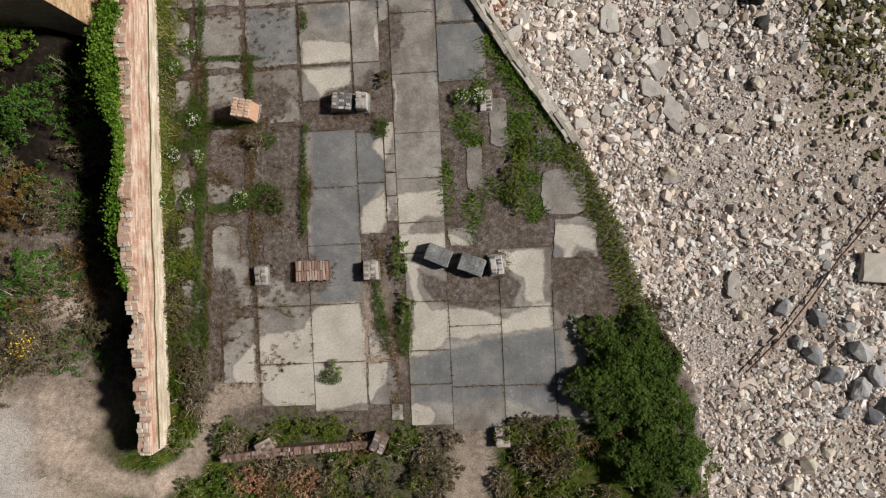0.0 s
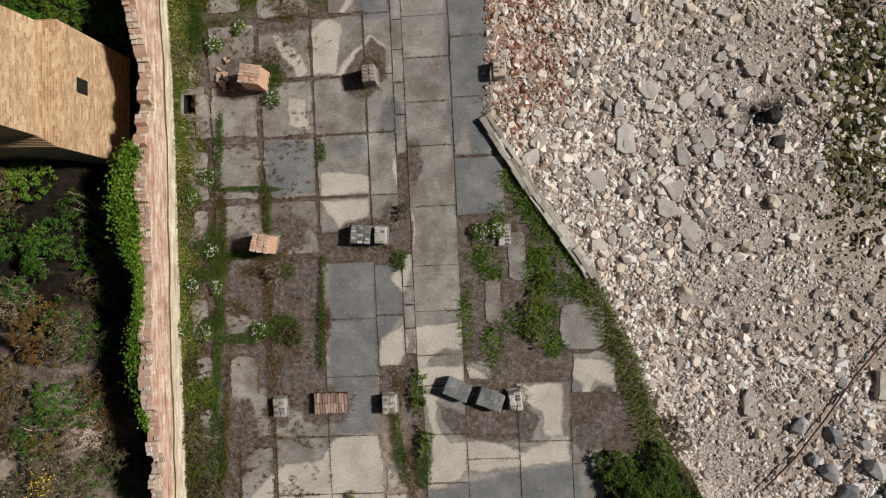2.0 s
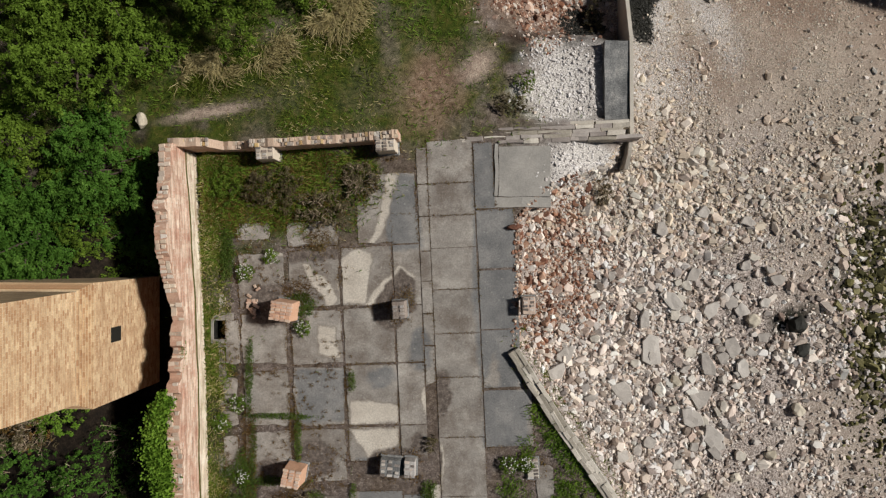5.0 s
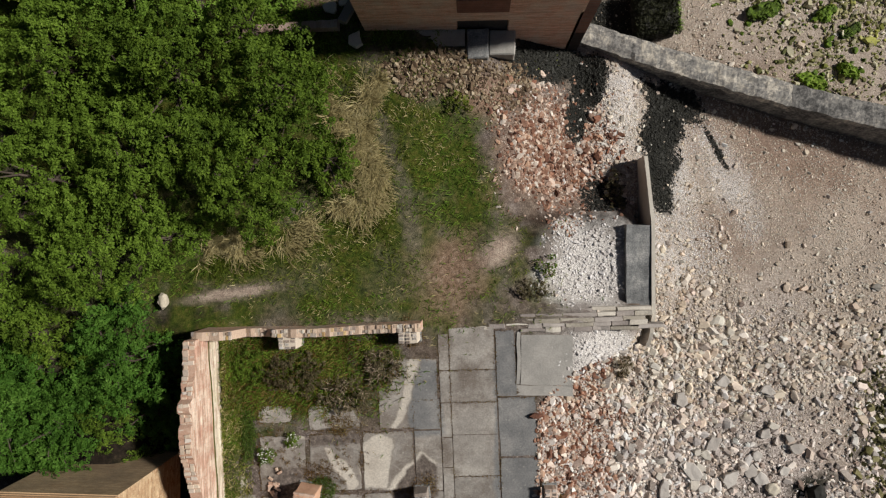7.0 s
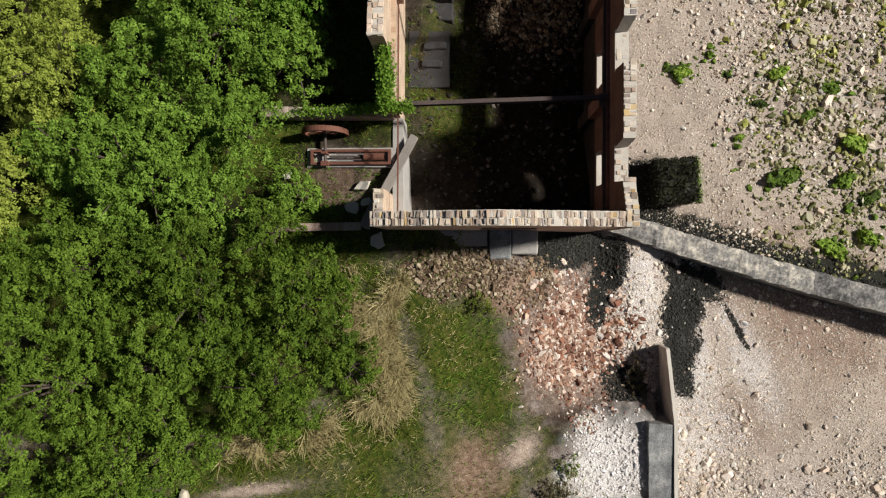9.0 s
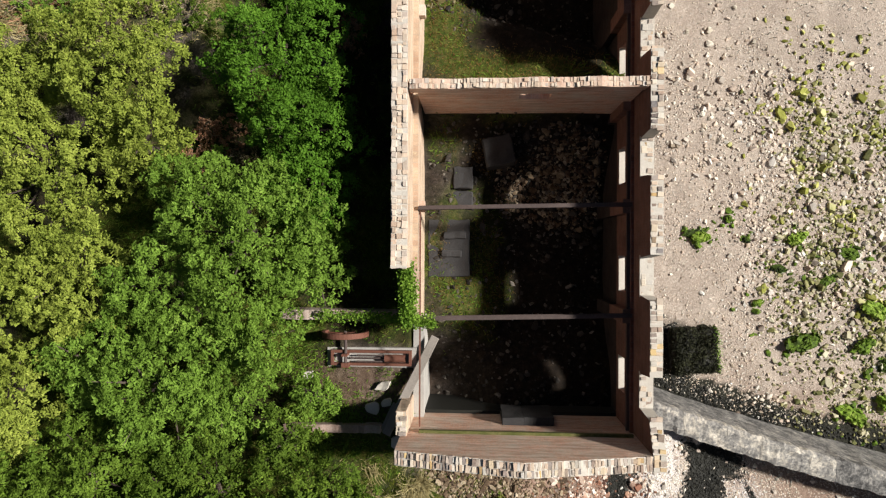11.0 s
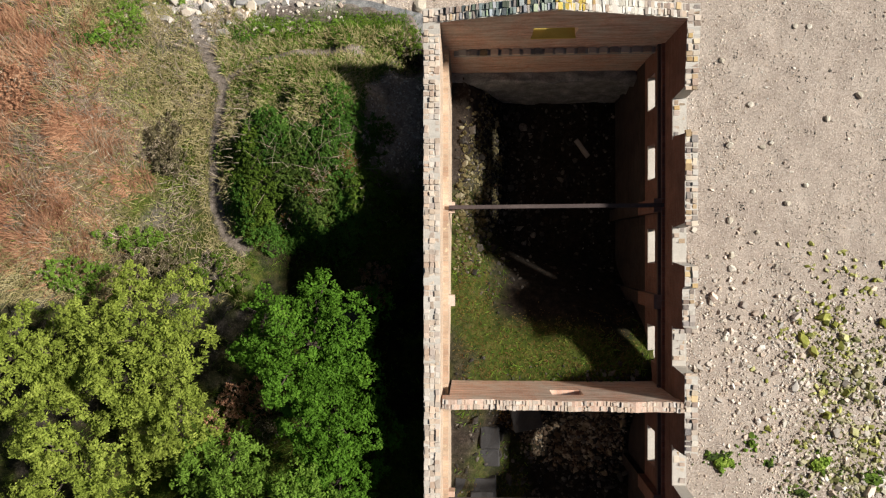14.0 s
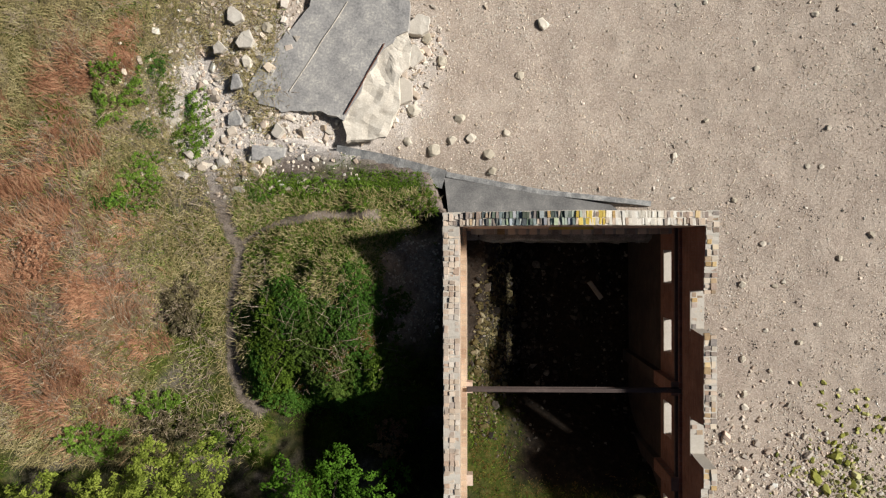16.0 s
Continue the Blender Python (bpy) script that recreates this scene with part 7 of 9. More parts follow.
def tree(x, y, r, top, material, seed, label, ry=None, size=0.068, per=18, dense=36.0):
    zg = float(ground_z(np.array(x), np.array(y)))
    high = top - zg
    t = thing("tree", x, y, zg, label, "tree", "trees of the wood")
    ry = ry or r
    c, n, hubs = canopy_points(r, ry, high * 0.35, high, int(dense * math.pi * r * ry), per, seed, 2.8, 0.22)
    leaves("crown", c, n, rng.uniform(size * 0.7, size * 1.3, len(c)), material, t, 0.5, 0.3)
    bm = bmesh.new()
    rnd = random.Random(seed)
    fork = (rnd.uniform(-0.2, 0.2), rnd.uniform(-0.2, 0.2), high * 0.45)
    limb(bm, (0, 0, -0.2), fork, 0.16, 0.11, 8)
    part("trunk", bm, M_BARK, t)
    for h in rnd.sample(list(range(len(hubs))), min(12, len(hubs))):
        p = hubs[h]
        mid = (p[0] * 0.45 + rnd.uniform(-0.2, 0.2), p[1] * 0.45 + rnd.uniform(-0.2, 0.2), high * 0.45 + (p[2] - high * 0.45) * 0.6)
        bm = bmesh.new()
        limb(bm, fork, mid, 0.07, 0.045, 5)
        limb(bm, mid, tuple(p), 0.045, 0.012, 5)
        part("limb", bm, M_BARK, t)
    return t


def bush(x, y, r, high, material, seed, label, ry=None, size=0.06, per=90, dense=5.0, name="bush", group="bushes", twigs=True, turn=0.0):
    zg = float(ground_z(np.array(x), np.array(y)))
    b = thing(name, x, y, zg, label, "bush", group, turn)
    ry = ry or r
    wide = math.pi * r * ry
    c, n, hubs = canopy_points(r, ry, 0.0, high, max(14, int(wide * dense * 8.0)), max(6, per // 9), seed, min(1.0, high * 0.6), 0.09 + 0.06 * min(1.0, high))
    c[:, 2] = np.maximum(c[:, 2], 0.02)
    gz = ground_z(x + c[:, 0], y + c[:, 1]) - zg
    c[:, 2] += gz
    hubs[:, 2] += ground_z(x + hubs[:, 0], y + hubs[:, 1]) - zg
    leaves("foliage", c, n, rng.uniform(size * 0.7, size * 1.3, len(c)), material, b, 0.5, 0.3)
    if twigs:
        bm = bmesh.new()
        rnd = random.Random(seed)
        for h in rnd.sample(list(range(len(hubs))), min(46 if material is M_SHRUB else 16, len(hubs))):
            p = hubs[h]
            base = Vector((p[0] * 0.72 + rnd.uniform(-0.12, 0.12), p[1] * 0.72 + rnd.uniform(-0.12, 0.12), p[2] * 0.7))
            tip = Vector((p[0] * 1.02 + rnd.uniform(-0.12, 0.12), p[1] * 1.02 + rnd.uniform(-0.12, 0.12), p[2] + 0.14))
            limb(bm, base, tip, 0.016, 0.008, 3)
            for _ in range(3):
                fork = base.lerp(tip, rnd.uniform(0.3, 0.9))
                limb(bm, fork, fork + Vector((rnd.uniform(-0.22, 0.22), rnd.uniform(-0.22, 0.22), rnd.uniform(0.0, 0.12))), 0.01, 0.005, 3)
        tagged(part("brushwood", bm, M_TWIG, b), kind="stuff")
    return b


M_WRACK = leaf_material("black_weed", [(0.0, (0.008, 0.009, 0.005)), (0.5, (0.025, 0.027, 0.014)), (0.8, (0.05, 0.055, 0.025)), (1.0, (0.11, 0.13, 0.04))], 0.05)
tagged(leaves("seaweed", c, np.tile((0, 0, 1.0), (k, 1)), rng.uniform(0.04, 0.1, k), M_WRACK, mass, 0.4, 0.7), kind="stuff")
k = 900
c = np.stack([1.05 + rng.normal(0, 0.12, k), rng.uniform(-1.15, 1.15, k), rng.uniform(0.6, 1.4, k)], -1)
tagged(leaves("green_weed", c, np.tile((0.6, 0, 1.0), (k, 1)), rng.uniform(0.03, 0.07, k), M_IVY, mass, 0.4, 0.6), "bright green weed", kind="stuff")
GREEN, LIME, DEEP = "broad-leaved tree in fresh green leaf", "young tree with yellow-green spring leaves", "dense dark green thicket tree"
for i, (x, y, r, top, m, lab) in enumerate((
        (-20.0, 49.0, 3.2, 3.2, M_LEAF_B, LIME), (-12.9, 48.9, 3.0, 3.1, M_LEAF_D, GREEN), (-14.0, 41.6, 3.3, 4.4, M_LEAF_A, GREEN), (-22.6, 44.2, 2.6, 3.4, M_LEAF_B, LIME), (-11.9, 46.1, 2.3, 2.7, M_LEAF_D, GREEN),
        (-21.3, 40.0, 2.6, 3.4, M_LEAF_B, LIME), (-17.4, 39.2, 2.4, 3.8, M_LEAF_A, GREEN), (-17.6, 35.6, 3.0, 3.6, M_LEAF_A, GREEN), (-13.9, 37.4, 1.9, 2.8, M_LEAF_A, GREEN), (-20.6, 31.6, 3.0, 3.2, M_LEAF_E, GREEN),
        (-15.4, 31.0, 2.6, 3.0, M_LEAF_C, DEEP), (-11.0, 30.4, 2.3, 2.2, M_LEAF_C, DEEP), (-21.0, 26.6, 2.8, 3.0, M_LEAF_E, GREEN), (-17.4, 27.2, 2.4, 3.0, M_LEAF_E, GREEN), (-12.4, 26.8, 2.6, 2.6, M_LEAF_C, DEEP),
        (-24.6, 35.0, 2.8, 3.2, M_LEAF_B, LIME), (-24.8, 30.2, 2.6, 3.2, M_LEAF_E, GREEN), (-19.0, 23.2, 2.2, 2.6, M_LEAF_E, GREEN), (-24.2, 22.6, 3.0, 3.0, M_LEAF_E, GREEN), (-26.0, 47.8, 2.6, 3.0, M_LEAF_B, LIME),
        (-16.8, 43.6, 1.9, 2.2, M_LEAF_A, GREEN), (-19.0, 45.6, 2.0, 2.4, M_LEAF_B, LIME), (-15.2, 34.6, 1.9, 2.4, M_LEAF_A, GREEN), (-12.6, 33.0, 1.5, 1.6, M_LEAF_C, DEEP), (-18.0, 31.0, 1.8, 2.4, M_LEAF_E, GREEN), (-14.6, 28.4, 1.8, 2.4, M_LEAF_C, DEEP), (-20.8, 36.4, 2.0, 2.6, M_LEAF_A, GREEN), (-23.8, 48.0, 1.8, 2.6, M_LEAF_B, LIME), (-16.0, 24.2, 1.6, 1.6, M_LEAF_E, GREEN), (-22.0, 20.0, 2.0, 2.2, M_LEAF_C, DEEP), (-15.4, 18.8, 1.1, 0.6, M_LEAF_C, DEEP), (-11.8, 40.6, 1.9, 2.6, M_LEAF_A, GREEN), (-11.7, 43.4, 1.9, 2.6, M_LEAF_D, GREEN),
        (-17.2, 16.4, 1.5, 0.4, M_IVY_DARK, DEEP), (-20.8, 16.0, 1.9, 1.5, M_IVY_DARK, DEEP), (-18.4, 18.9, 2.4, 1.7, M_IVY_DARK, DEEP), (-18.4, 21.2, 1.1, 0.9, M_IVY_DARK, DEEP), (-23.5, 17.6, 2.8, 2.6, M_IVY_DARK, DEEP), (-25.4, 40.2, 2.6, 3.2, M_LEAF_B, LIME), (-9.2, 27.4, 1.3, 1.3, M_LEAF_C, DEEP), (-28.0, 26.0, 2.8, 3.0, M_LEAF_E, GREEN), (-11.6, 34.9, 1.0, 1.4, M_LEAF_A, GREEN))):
    tree(x, y, r, top, m, 300 + i, lab)

# dense scrub on the bank west of the wall
SCRUB = ((M_SHRUB, "brown tangled scrub on the bank"), (M_IVY_DARK, "dark green bramble on the bank"), (M_MOSS, "rust-brown dead bracken on the bank"), (M_SHRUB, "grey-brown leafless scrub on the bank"), (M_IVY_DARK, "dark green young bush on the bank"))
rnd = random.Random(12)
for i in range(34):
    x, y = rnd.uniform(-24, -16.6), rnd.uniform(-5.4, 8.6)
    m, lab = SCRUB[(i * 7 + i // 5) % 5]
    r = rnd.uniform(0.7, 1.25)
    bush(x, y, r, rnd.uniform(0.9, 1.7), m, 700 + i, lab, r * rnd.uniform(0.8, 1.3), 0.05, 90, 4.0, group="scrub on the west bank")
# tangled scrub south of the floor and below the wall
rnd = random.Random(31)
for i in range(70):
    x, y = rnd.uniform(-12.6, 6.5), rnd.uniform(-12.2, -7.6)
    if -9.0 - 0.05 * x < y - 0.35 < -8.0 and x < -3.2 or abs(x) < 0.8 and y < -8 or cover(np.array([x]), np.array([y]))[2][0] > 0.3:
        continue
    m, lab = ((M_MOSS, "tangled rusty scrub south of the floor"), (M_LEAF_C, "dark green weeds south of the floor"), (M_SHRUB, "tangled brown scrub south of the floor"), (M_GRASS, "rank grass south of the floor"))[i % 4]
    bush(x, y, rnd.uniform(0.5, 0.95), rnd.uniform(0.25, 0.55), m, 760 + i, lab, rnd.uniform(0.4, 0.8), 0.05, 70, 7.0, group="scrub south of the floor")
for i in range(16):
    x, y = rnd.uniform(-13.2, -12.2), rnd.uniform(-8.2, 0.6)
    bush(x, y, 0.5, rnd.uniform(0.2, 0.4), (M_SHRUB, M_GRASS, M_LEAF_C)[i % 3], 820 + i, "low weeds and scrub below the brick wall", rnd.uniform(0.5, 0.9), 0.045, 70, 9.0, group="weeds below the brick wall", twigs=False)
# bushes round the floor
bush(6.6, -5.6, 2.3, 1.0, M_BUSH, 400, "large dense dark green bush at the floor's edge", 2.6, 0.05, 150, 15.0)
bush(7.7, -8.8, 1.9, 1.0, M_BUSH, 401, "dense dark green bush above the beach", 1.7, 0.05, 150, 15.0)
bush(5.2, -3.6, 1.0, 0.6, M_BUSH, 402, "dark green bush creeping over a slab", 0.9, 0.05, 150, 9)
bush(8.3, -3.4, 1.0, 0.8, M_SHRUB, 403, "brownish scrub beside a green bush", 1.2)
for i, (x, y, r, ry, h, m, lab) in enumerate((
        (-15.8, 7.6, 1.2, 1.0, 1.4, M_SHRUB, "dry scrub bush with pale twigs"), (-16.6, 4.6, 1.2, 1.4, 1.5, M_SHRUB, "dry scrub bush with pale twigs"), (-17.4, 1.8, 1.4, 1.2, 1.4, M_SHRUB, "brown tangled scrub bush on the bank"),
        (-18.6, 5.6, 1.3, 1.4, 1.6, M_IVY_DARK, "dark green bramble bush on the bank"), (-19.2, 2.2, 1.2, 1.4, 1.4, M_MOSS, "rust-brown dead bracken clump"), (-18.2, -0.9, 1.3, 1.0, 1.3, M_IVY_DARK, "dark green bramble bush on the bank"),
        (-16.9, -1.6, 1.0, 1.0, 1.2, M_MOSS, "rust-brown dead bracken clump"), (-16.6, -3.6, 1.3, 1.1, 1.3, M_SHRUB, "grey-brown scrub bush on the bank"), (-18.4, -4.4, 1.1, 1.0, 1.3, M_SHRUB, "grey-brown scrub bush on the bank"), (-15.6, -5.6, 0.7, 0.7, 0.8, M_SHRUB, "grey-brown scrub bush on the bank"),
        (-16.2, 1.0, 0.9, 1.0, 1.0, M_IVY_DARK, "dark green bramble bush on the bank"), (-20.4, -1.6, 1.4, 1.5, 1.4, M_SHRUB, "brown tangled scrub bush on the bank"), (-21.0, 6.2, 1.5, 1.5, 1.5, M_IVY_DARK, "dark green bramble bush on the bank"), (-14.9, -6.9, 0.6, 1.5, 0.6, M_IVY_DARK, "dark green bramble beside the wall"),
        (-15.2, 2.6, 0.6, 0.9, 0.9, M_MOSS, "rust-brown dead bracken clump"), (-15.4, -1.2, 0.6, 0.9, 0.8, M_IVY_DARK, "dark green bramble bush on the bank"), (-19.8, 8.6, 1.5, 0.9, 0.9, M_IVY, "bright green ivy at the chimney's foot"))):
    bush(x, y, r, h, m, 410 + i, lab, ry, 0.06, 110, 5.0)
for i, (x, y, r, ry, h, m, lab) in enumerate((
        (-12.2, -6.0, 0.8, 1.8, 0.5, M_SHRUB, "low scrub below the brick wall"), (-12.9, -2.6, 0.5, 1.6, 0.4, M_SHRUB, "low scrub below the brick wall"), (-12.8, -8.2, 0.7, 0.7, 0.4, M_LEAF_C, "low green weeds at the wall's end"),
        (-9.8, -10.2, 1.0, 0.6, 0.5, M_BRACKEN, "rust-brown dead scrub beyond the footing"), (-7.2, -10.3, 1.3, 0.7, 0.5, M_BRACKEN, "rust-brown dead scrub beyond the footing"), (-4.6, -10.4, 1.1, 0.7, 0.5, M_SHRUB, "tangled dry scrub beyond the floor"), (-10.6, -7.9, 0.6, 0.5, 0.4, M_LEAF_C, "dark weeds beside a path"),
        (-6.8, -7.7, 1.8, 0.45, 0.3, M_GRASS, "rank grass behind a footing"), (3.2, -9.2, 1.3, 0.9, 0.5, M_SHRUB, "grey dry scrub beyond the floor"), (2.4, -7.6, 0.9, 0.6, 0.4, M_SHRUB, "grey dry scrub beyond the floor"), (5.4, -10.6, 0.9, 0.6, 0.4, M_SHRUB, "brown scrub above the beach"),
        (-1.7, -9.4, 1.2, 1.0, 0.45, M_SHRUB, "tangled dry scrub beyond the floor"), (10.3, -10.4, 1.4, 0.9, 0.4, M_GRASS, "rank grass bank above the beach"), (-10.8, 18.2, 1.6, 0.9, 0.5, M_SHRUB, "tangled brown and green scrub"), (-8.6, 17.4, 1.4, 0.8, 0.5, M_SHRUB, "tangled brown and green scrub"),
        (-12.8, 18.4, 0.9, 1.0, 0.5, M_LEAF_C, "dark green weeds below the wall"), (-6.9, 18.6, 0.9, 0.9, 0.4, M_SHRUB, "mossy scrub on the floor"), (-8.7, 2.0, 0.6, 0.55, 0.4, M_SHRUB, "small grey shrub on the floor"), (-9.4, 4.6, 0.5, 0.45, 0.3, M_SHRUB, "small grey shrub on the floor"),
        (2.6, 4.4, 0.75, 0.7, 0.35, M_GRASS, "rank green grass beside the parapet"), (1.8, 2.8, 0.5, 1.4, 0.3, M_GRASS, "rank green grass among slabs"), (-3.2, -0.6, 0.35, 1.2, 0.3, M_LEAF_C, "dark weeds along a strip of soil"), (-2.9, -2.6, 0.3, 0.8, 0.3, M_LEAF_C, "dark weeds along a strip of soil"),
        (-3.9, 7.2, 0.35, 0.4, 0.3, M_SHRUB, "dark weeds in a hole in the floor"), (-6.0, -5.2, 0.35, 0.3, 0.25, M_LEAF_A, "green weeds in a broken joint"), (-0.4, 22.0, 0.8, 0.5, 0.4, M_SHRUB, "small scrub on the rubble slope"), (0.2, 23.0, 0.5, 0.5, 0.4, M_LEAF_C, "small green bush on the rubble slope"),
        (3.6, 26.6, 0.5, 0.9, 0.4, M_SHRUB, "dark scrub at the quay's end"), (4.1, 18.3, 0.45, 0.6, 0.35, M_SHRUB, "dry yellow scrub at the quay's edge"), (-3.6, 30.0, 0.6, 0.5, 0.4, M_GRASS, "green weeds by the gable"))):
    bush(x, y, r, h, m, 450 + i, lab, ry, 0.05, 80, 7.0, twigs=i % 2 == 0)
# the hollow by the engine house and the bank at the north end
for i, (x, y, r, ry, h, m, lab) in enumerate((
        (-10.4, 55.4, 1.0, 1.6, 0.6, M_LEAF_C, "dark green bush in the hollow"), (-10.9, 51.4, 0.8, 1.0, 0.6, M_BRACKEN, "brown dead bracken in the hollow"), (-9.2, 62.4, 0.7, 0.7, 0.6, M_LEAF_C, "dark green bush at the house corner"), (-13.6, 63.2, 1.8, 0.5, 0.3, M_LEAF_A, "green weeds along the bank"),
        (-16.6, 63.2, 0.9, 0.6, 0.3, M_LEAF_A, "green weeds along the bank"), (-20.4, 66.4, 0.7, 1.8, 0.4, M_LEAF_A, "green weeds on the bank"), (-22.4, 63.4, 1.0, 1.6, 0.4, M_LEAF_A, "green weeds among bracken"), (-20.2, 57.6, 1.0, 1.4, 0.5, M_SHRUB, "dry grey scrub beside the path"),
        (-16.4, 46.2, 1.2, 1.0, 0.6, M_BRACKEN, "brown dead bracken between trees"), (-17.4, 45.0, 0.9, 0.8, 0.5, M_BRACKEN, "brown dead bracken between trees"), (-15.4, 45.0, 0.8, 0.8, 0.5, M_SHRUB, "grey dead scrub between trees"), (-15.4, 47.4, 0.8, 0.7, 0.5, M_LEAF_C, "dark green undergrowth between trees"), (-17.6, 51.8, 1.3, 0.9, 0.5, M_LEAF_C, "dark green undergrowth at the wood's edge"), (-20.6, 52.4, 1.6, 0.7, 0.4, M_SHRUB, "dry scrub at the wood's edge"), (-24.0, 51.8, 1.6, 0.9, 0.5, M_LEAF_A, "low green bush at the wood's edge"), (-21.4, 53.4, 1.4, 0.7, 0.6, M_LEAF_A, "low green bush at the wood's edge"), (-24.0, 68.0, 1.2, 1.6, 0.5, M_LEAF_A, "green scrub on the bank"), (-26.2, 60.2, 1.0, 1.2, 0.4, M_BRACKEN, "rust-brown dead bracken on the bank"))):
    bush(x, y, r, h, m, 500 + i, lab, ry, 0.055, 100, 6.0)
for i, (x, y, r, ry) in enumerate(((-16.4, 55.0, 0.9, 1.8), (-12.4, 53.2, 1.2, 0.8), (-15.6, 55.4, 1.4, 1.6), (-14.8, 57.6, 1.7, 1.2), (-12.9, 55.2, 1.5, 1.6), (-12.0, 57.2, 1.4, 1.3), (-13.6, 53.8, 1.9, 1.0), (-15.9, 57.4, 1.0, 1.3), (-11.4, 56.4, 1.0, 1.4), (-13.6, 56.9, 1.7, 1.5), (-11.2, 54.4, 1.0, 1.2), (-14.9, 53.4, 1.2, 0.8))):
    bush(x, y, r, 0.32, (M_IVY_DARK, M_IVY_DARK, M_LEAF_C, M_IVY_DARK, M_BUSH)[i % 5], 520 + i, "low sprawling brambles over a mound", ry, 0.055, 70, 9.0, twigs=False)
for i, (x, y, r, ry) in enumerate(((-10.9, 57.9, 0.8, 0.9), (-10.7, 56.5, 0.7, 1.0), (-11.4, 58.6, 1.1, 0.6), (-16.6, 56.6, 0.8, 1.2), (-15.2, 58.6, 1.3, 0.6))):
    bush(x, y, r, 0.3, (M_IVY_DARK, M_LEAF_C)[i % 2], 540 + i, "dark green brambles at the mound's edge", ry, 0.055, 70, 9.0, twigs=False)
rnd = random.Random(57)
for i in range(18):
    a = rnd.uniform(0.2, 6.0)
    bush(-13.6 + 3.9 * math.cos(a), 56.6 + 3.3 * math.sin(a), rnd.uniform(0.35, 0.75), rnd.uniform(0.15, 0.3), (M_IVY_DARK, M_LEAF_C, M_GREEN_GRASS)[i % 3], 640 + i, "straggling brambles and grass round the mound", rnd.uniform(0.3, 0.6), 0.05, 60, 7.0, twigs=False)
for i, (x, y, r, ry) in enumerate(((-11.3, 56.7, 0.6, 0.7), (-13.0, 55.4, 0.7, 0.5), (-12.4, 56.1, 0.5, 0.4), (-14.3, 54.2, 0.5, 0.4))):
    bush(x, y, r, 0.42, M_MOSS, 550 + i, "rust-brown dead brambles on a mound", ry, 0.05, 60, 6.0)
for i, (x, y, r, ry) in enumerate(((-22.3, 69.3, 0.5, 0.8), (-21.9, 67.7, 0.45, 0.9), (-20.9, 67.2, 0.3, 0.9), (-21.2, 65.9, 0.35, 0.7), (-22.6, 66.2, 0.6, 0.5), (-14.6, 62.9, 0.9, 0.35), (-16.9, 62.9, 0.6, 0.5), (-26.8, 66.8, 0.8, 0.6), (-23.0, 62.6, 1.1, 0.4))):
    bush(x, y, r, 0.25, (M_IVY_DARK, M_LEAF_C)[i % 2], 560 + i, "dark green mossy clump on the bank's edge", ry, 0.045, 80, 9.0, group="clumps on the bank", twigs=False)
rnd = random.Random(44)
for i in range(16):
    bush(rnd.uniform(-23.5, -16.0), rnd.uniform(14.9, 19.6), rnd.uniform(0.9, 1.4), rnd.uniform(0.5, 1.0), (M_IVY_DARK, M_LEAF_C, M_IVY_DARK)[i % 3], 580 + i, "dark green thicket beside the chimney", None, 0.055, 100, 6.0, group="thicket by the chimney", twigs=False)
# flowering clumps in the joints
for i, (x, y, r) in enumerate(((-12.35, 8.8, 0.42), (-13.2, 7.95, 0.42), (-12.2, 5.6, 0.36), (-13.1, 4.1, 0.36), (-12.0, 4.0, 0.34), (-13.6, 2.2, 0.42), (-10.1, 2.1, 0.42), (-12.1, 14.6, 0.42), (-10.9, 15.3, 0.34), (-9.5, 12.2, 0.36), (-0.5, 6.4, 0.4), (0.2, 6.5, 0.4), (-12.5, 2.0, 0.4))):
    b = bush(x, y, r, 0.26, M_LEAF_C, 530 + i, "low green clump dotted with small white flowers", None, 0.04, 90, 14, "flower_clump", "flowering clumps in the joints", False)
    k = 46
    a, d = rng.uniform(0, 2 * np.pi, k), np.sqrt(rng.random(k)) * r * 0.9
    c = np.stack([np.cos(a) * d, np.sin(a) * d, 0.3 - 0.12 * (d / r) + rng.uniform(-0.03, 0.04, k)], -1)
    tagged(leaves("bloom", c, np.tile((0, 0, 1.0), (k, 1)), 0.026, M_PETAL, b, 0.9, 0.3), kind="stuff")
b = bush(-18.5, -4.0, 0.5, 1.5, M_SHRUB, 545, "gorse bush with yellow flowers", None, 0.05, 90, 8)
c = np.stack([rng.normal(0, 0.25, 120), rng.normal(0, 0.25, 120), rng.uniform(1.0, 1.5, 120)], -1)
tagged(tagged(leaves("bloom", c, np.tile((0, 0, 1.0), (120, 1)), 0.035, M_GORSE, b, 0.9, 0.5), kind="stuff"), kind="stuff")


# moss and small weeds round the feet of the pillars
for ob in [o for o in bpy.data.objects if o.name.split(".")[0] in ("brick_pillar", "brick_plinth") and o.parent is None]:
    p = ob.matrix_basis.translation
    k = 420
    a, d = rng.uniform(0, 2 * np.pi, k), 0.42 + 0.3 * np.abs(rng.normal(0, 0.5, k))
    wide = 1.0 + 0.75 * (ob.name.startswith("brick_plinth"))
    c = np.stack([np.cos(a) * d * wide, np.sin(a) * d * 1.1, 0.04 + rng.uniform(0, 0.09, k)], -1)
    c = c[smooth(0.35, 0.6, fractal(c[:, 0] + p.x, c[:, 1] + p.y, 0.5, 98)) > rng.random(k)]
    tagged(leaves("foot_moss", c, np.tile((0, 0, 1.0), (len(c), 1)), rng.uniform(0.02, 0.045, len(c)), M_MOSS, ob, 0.5, 0.7), "rusty moss and small weeds", kind="stuff")


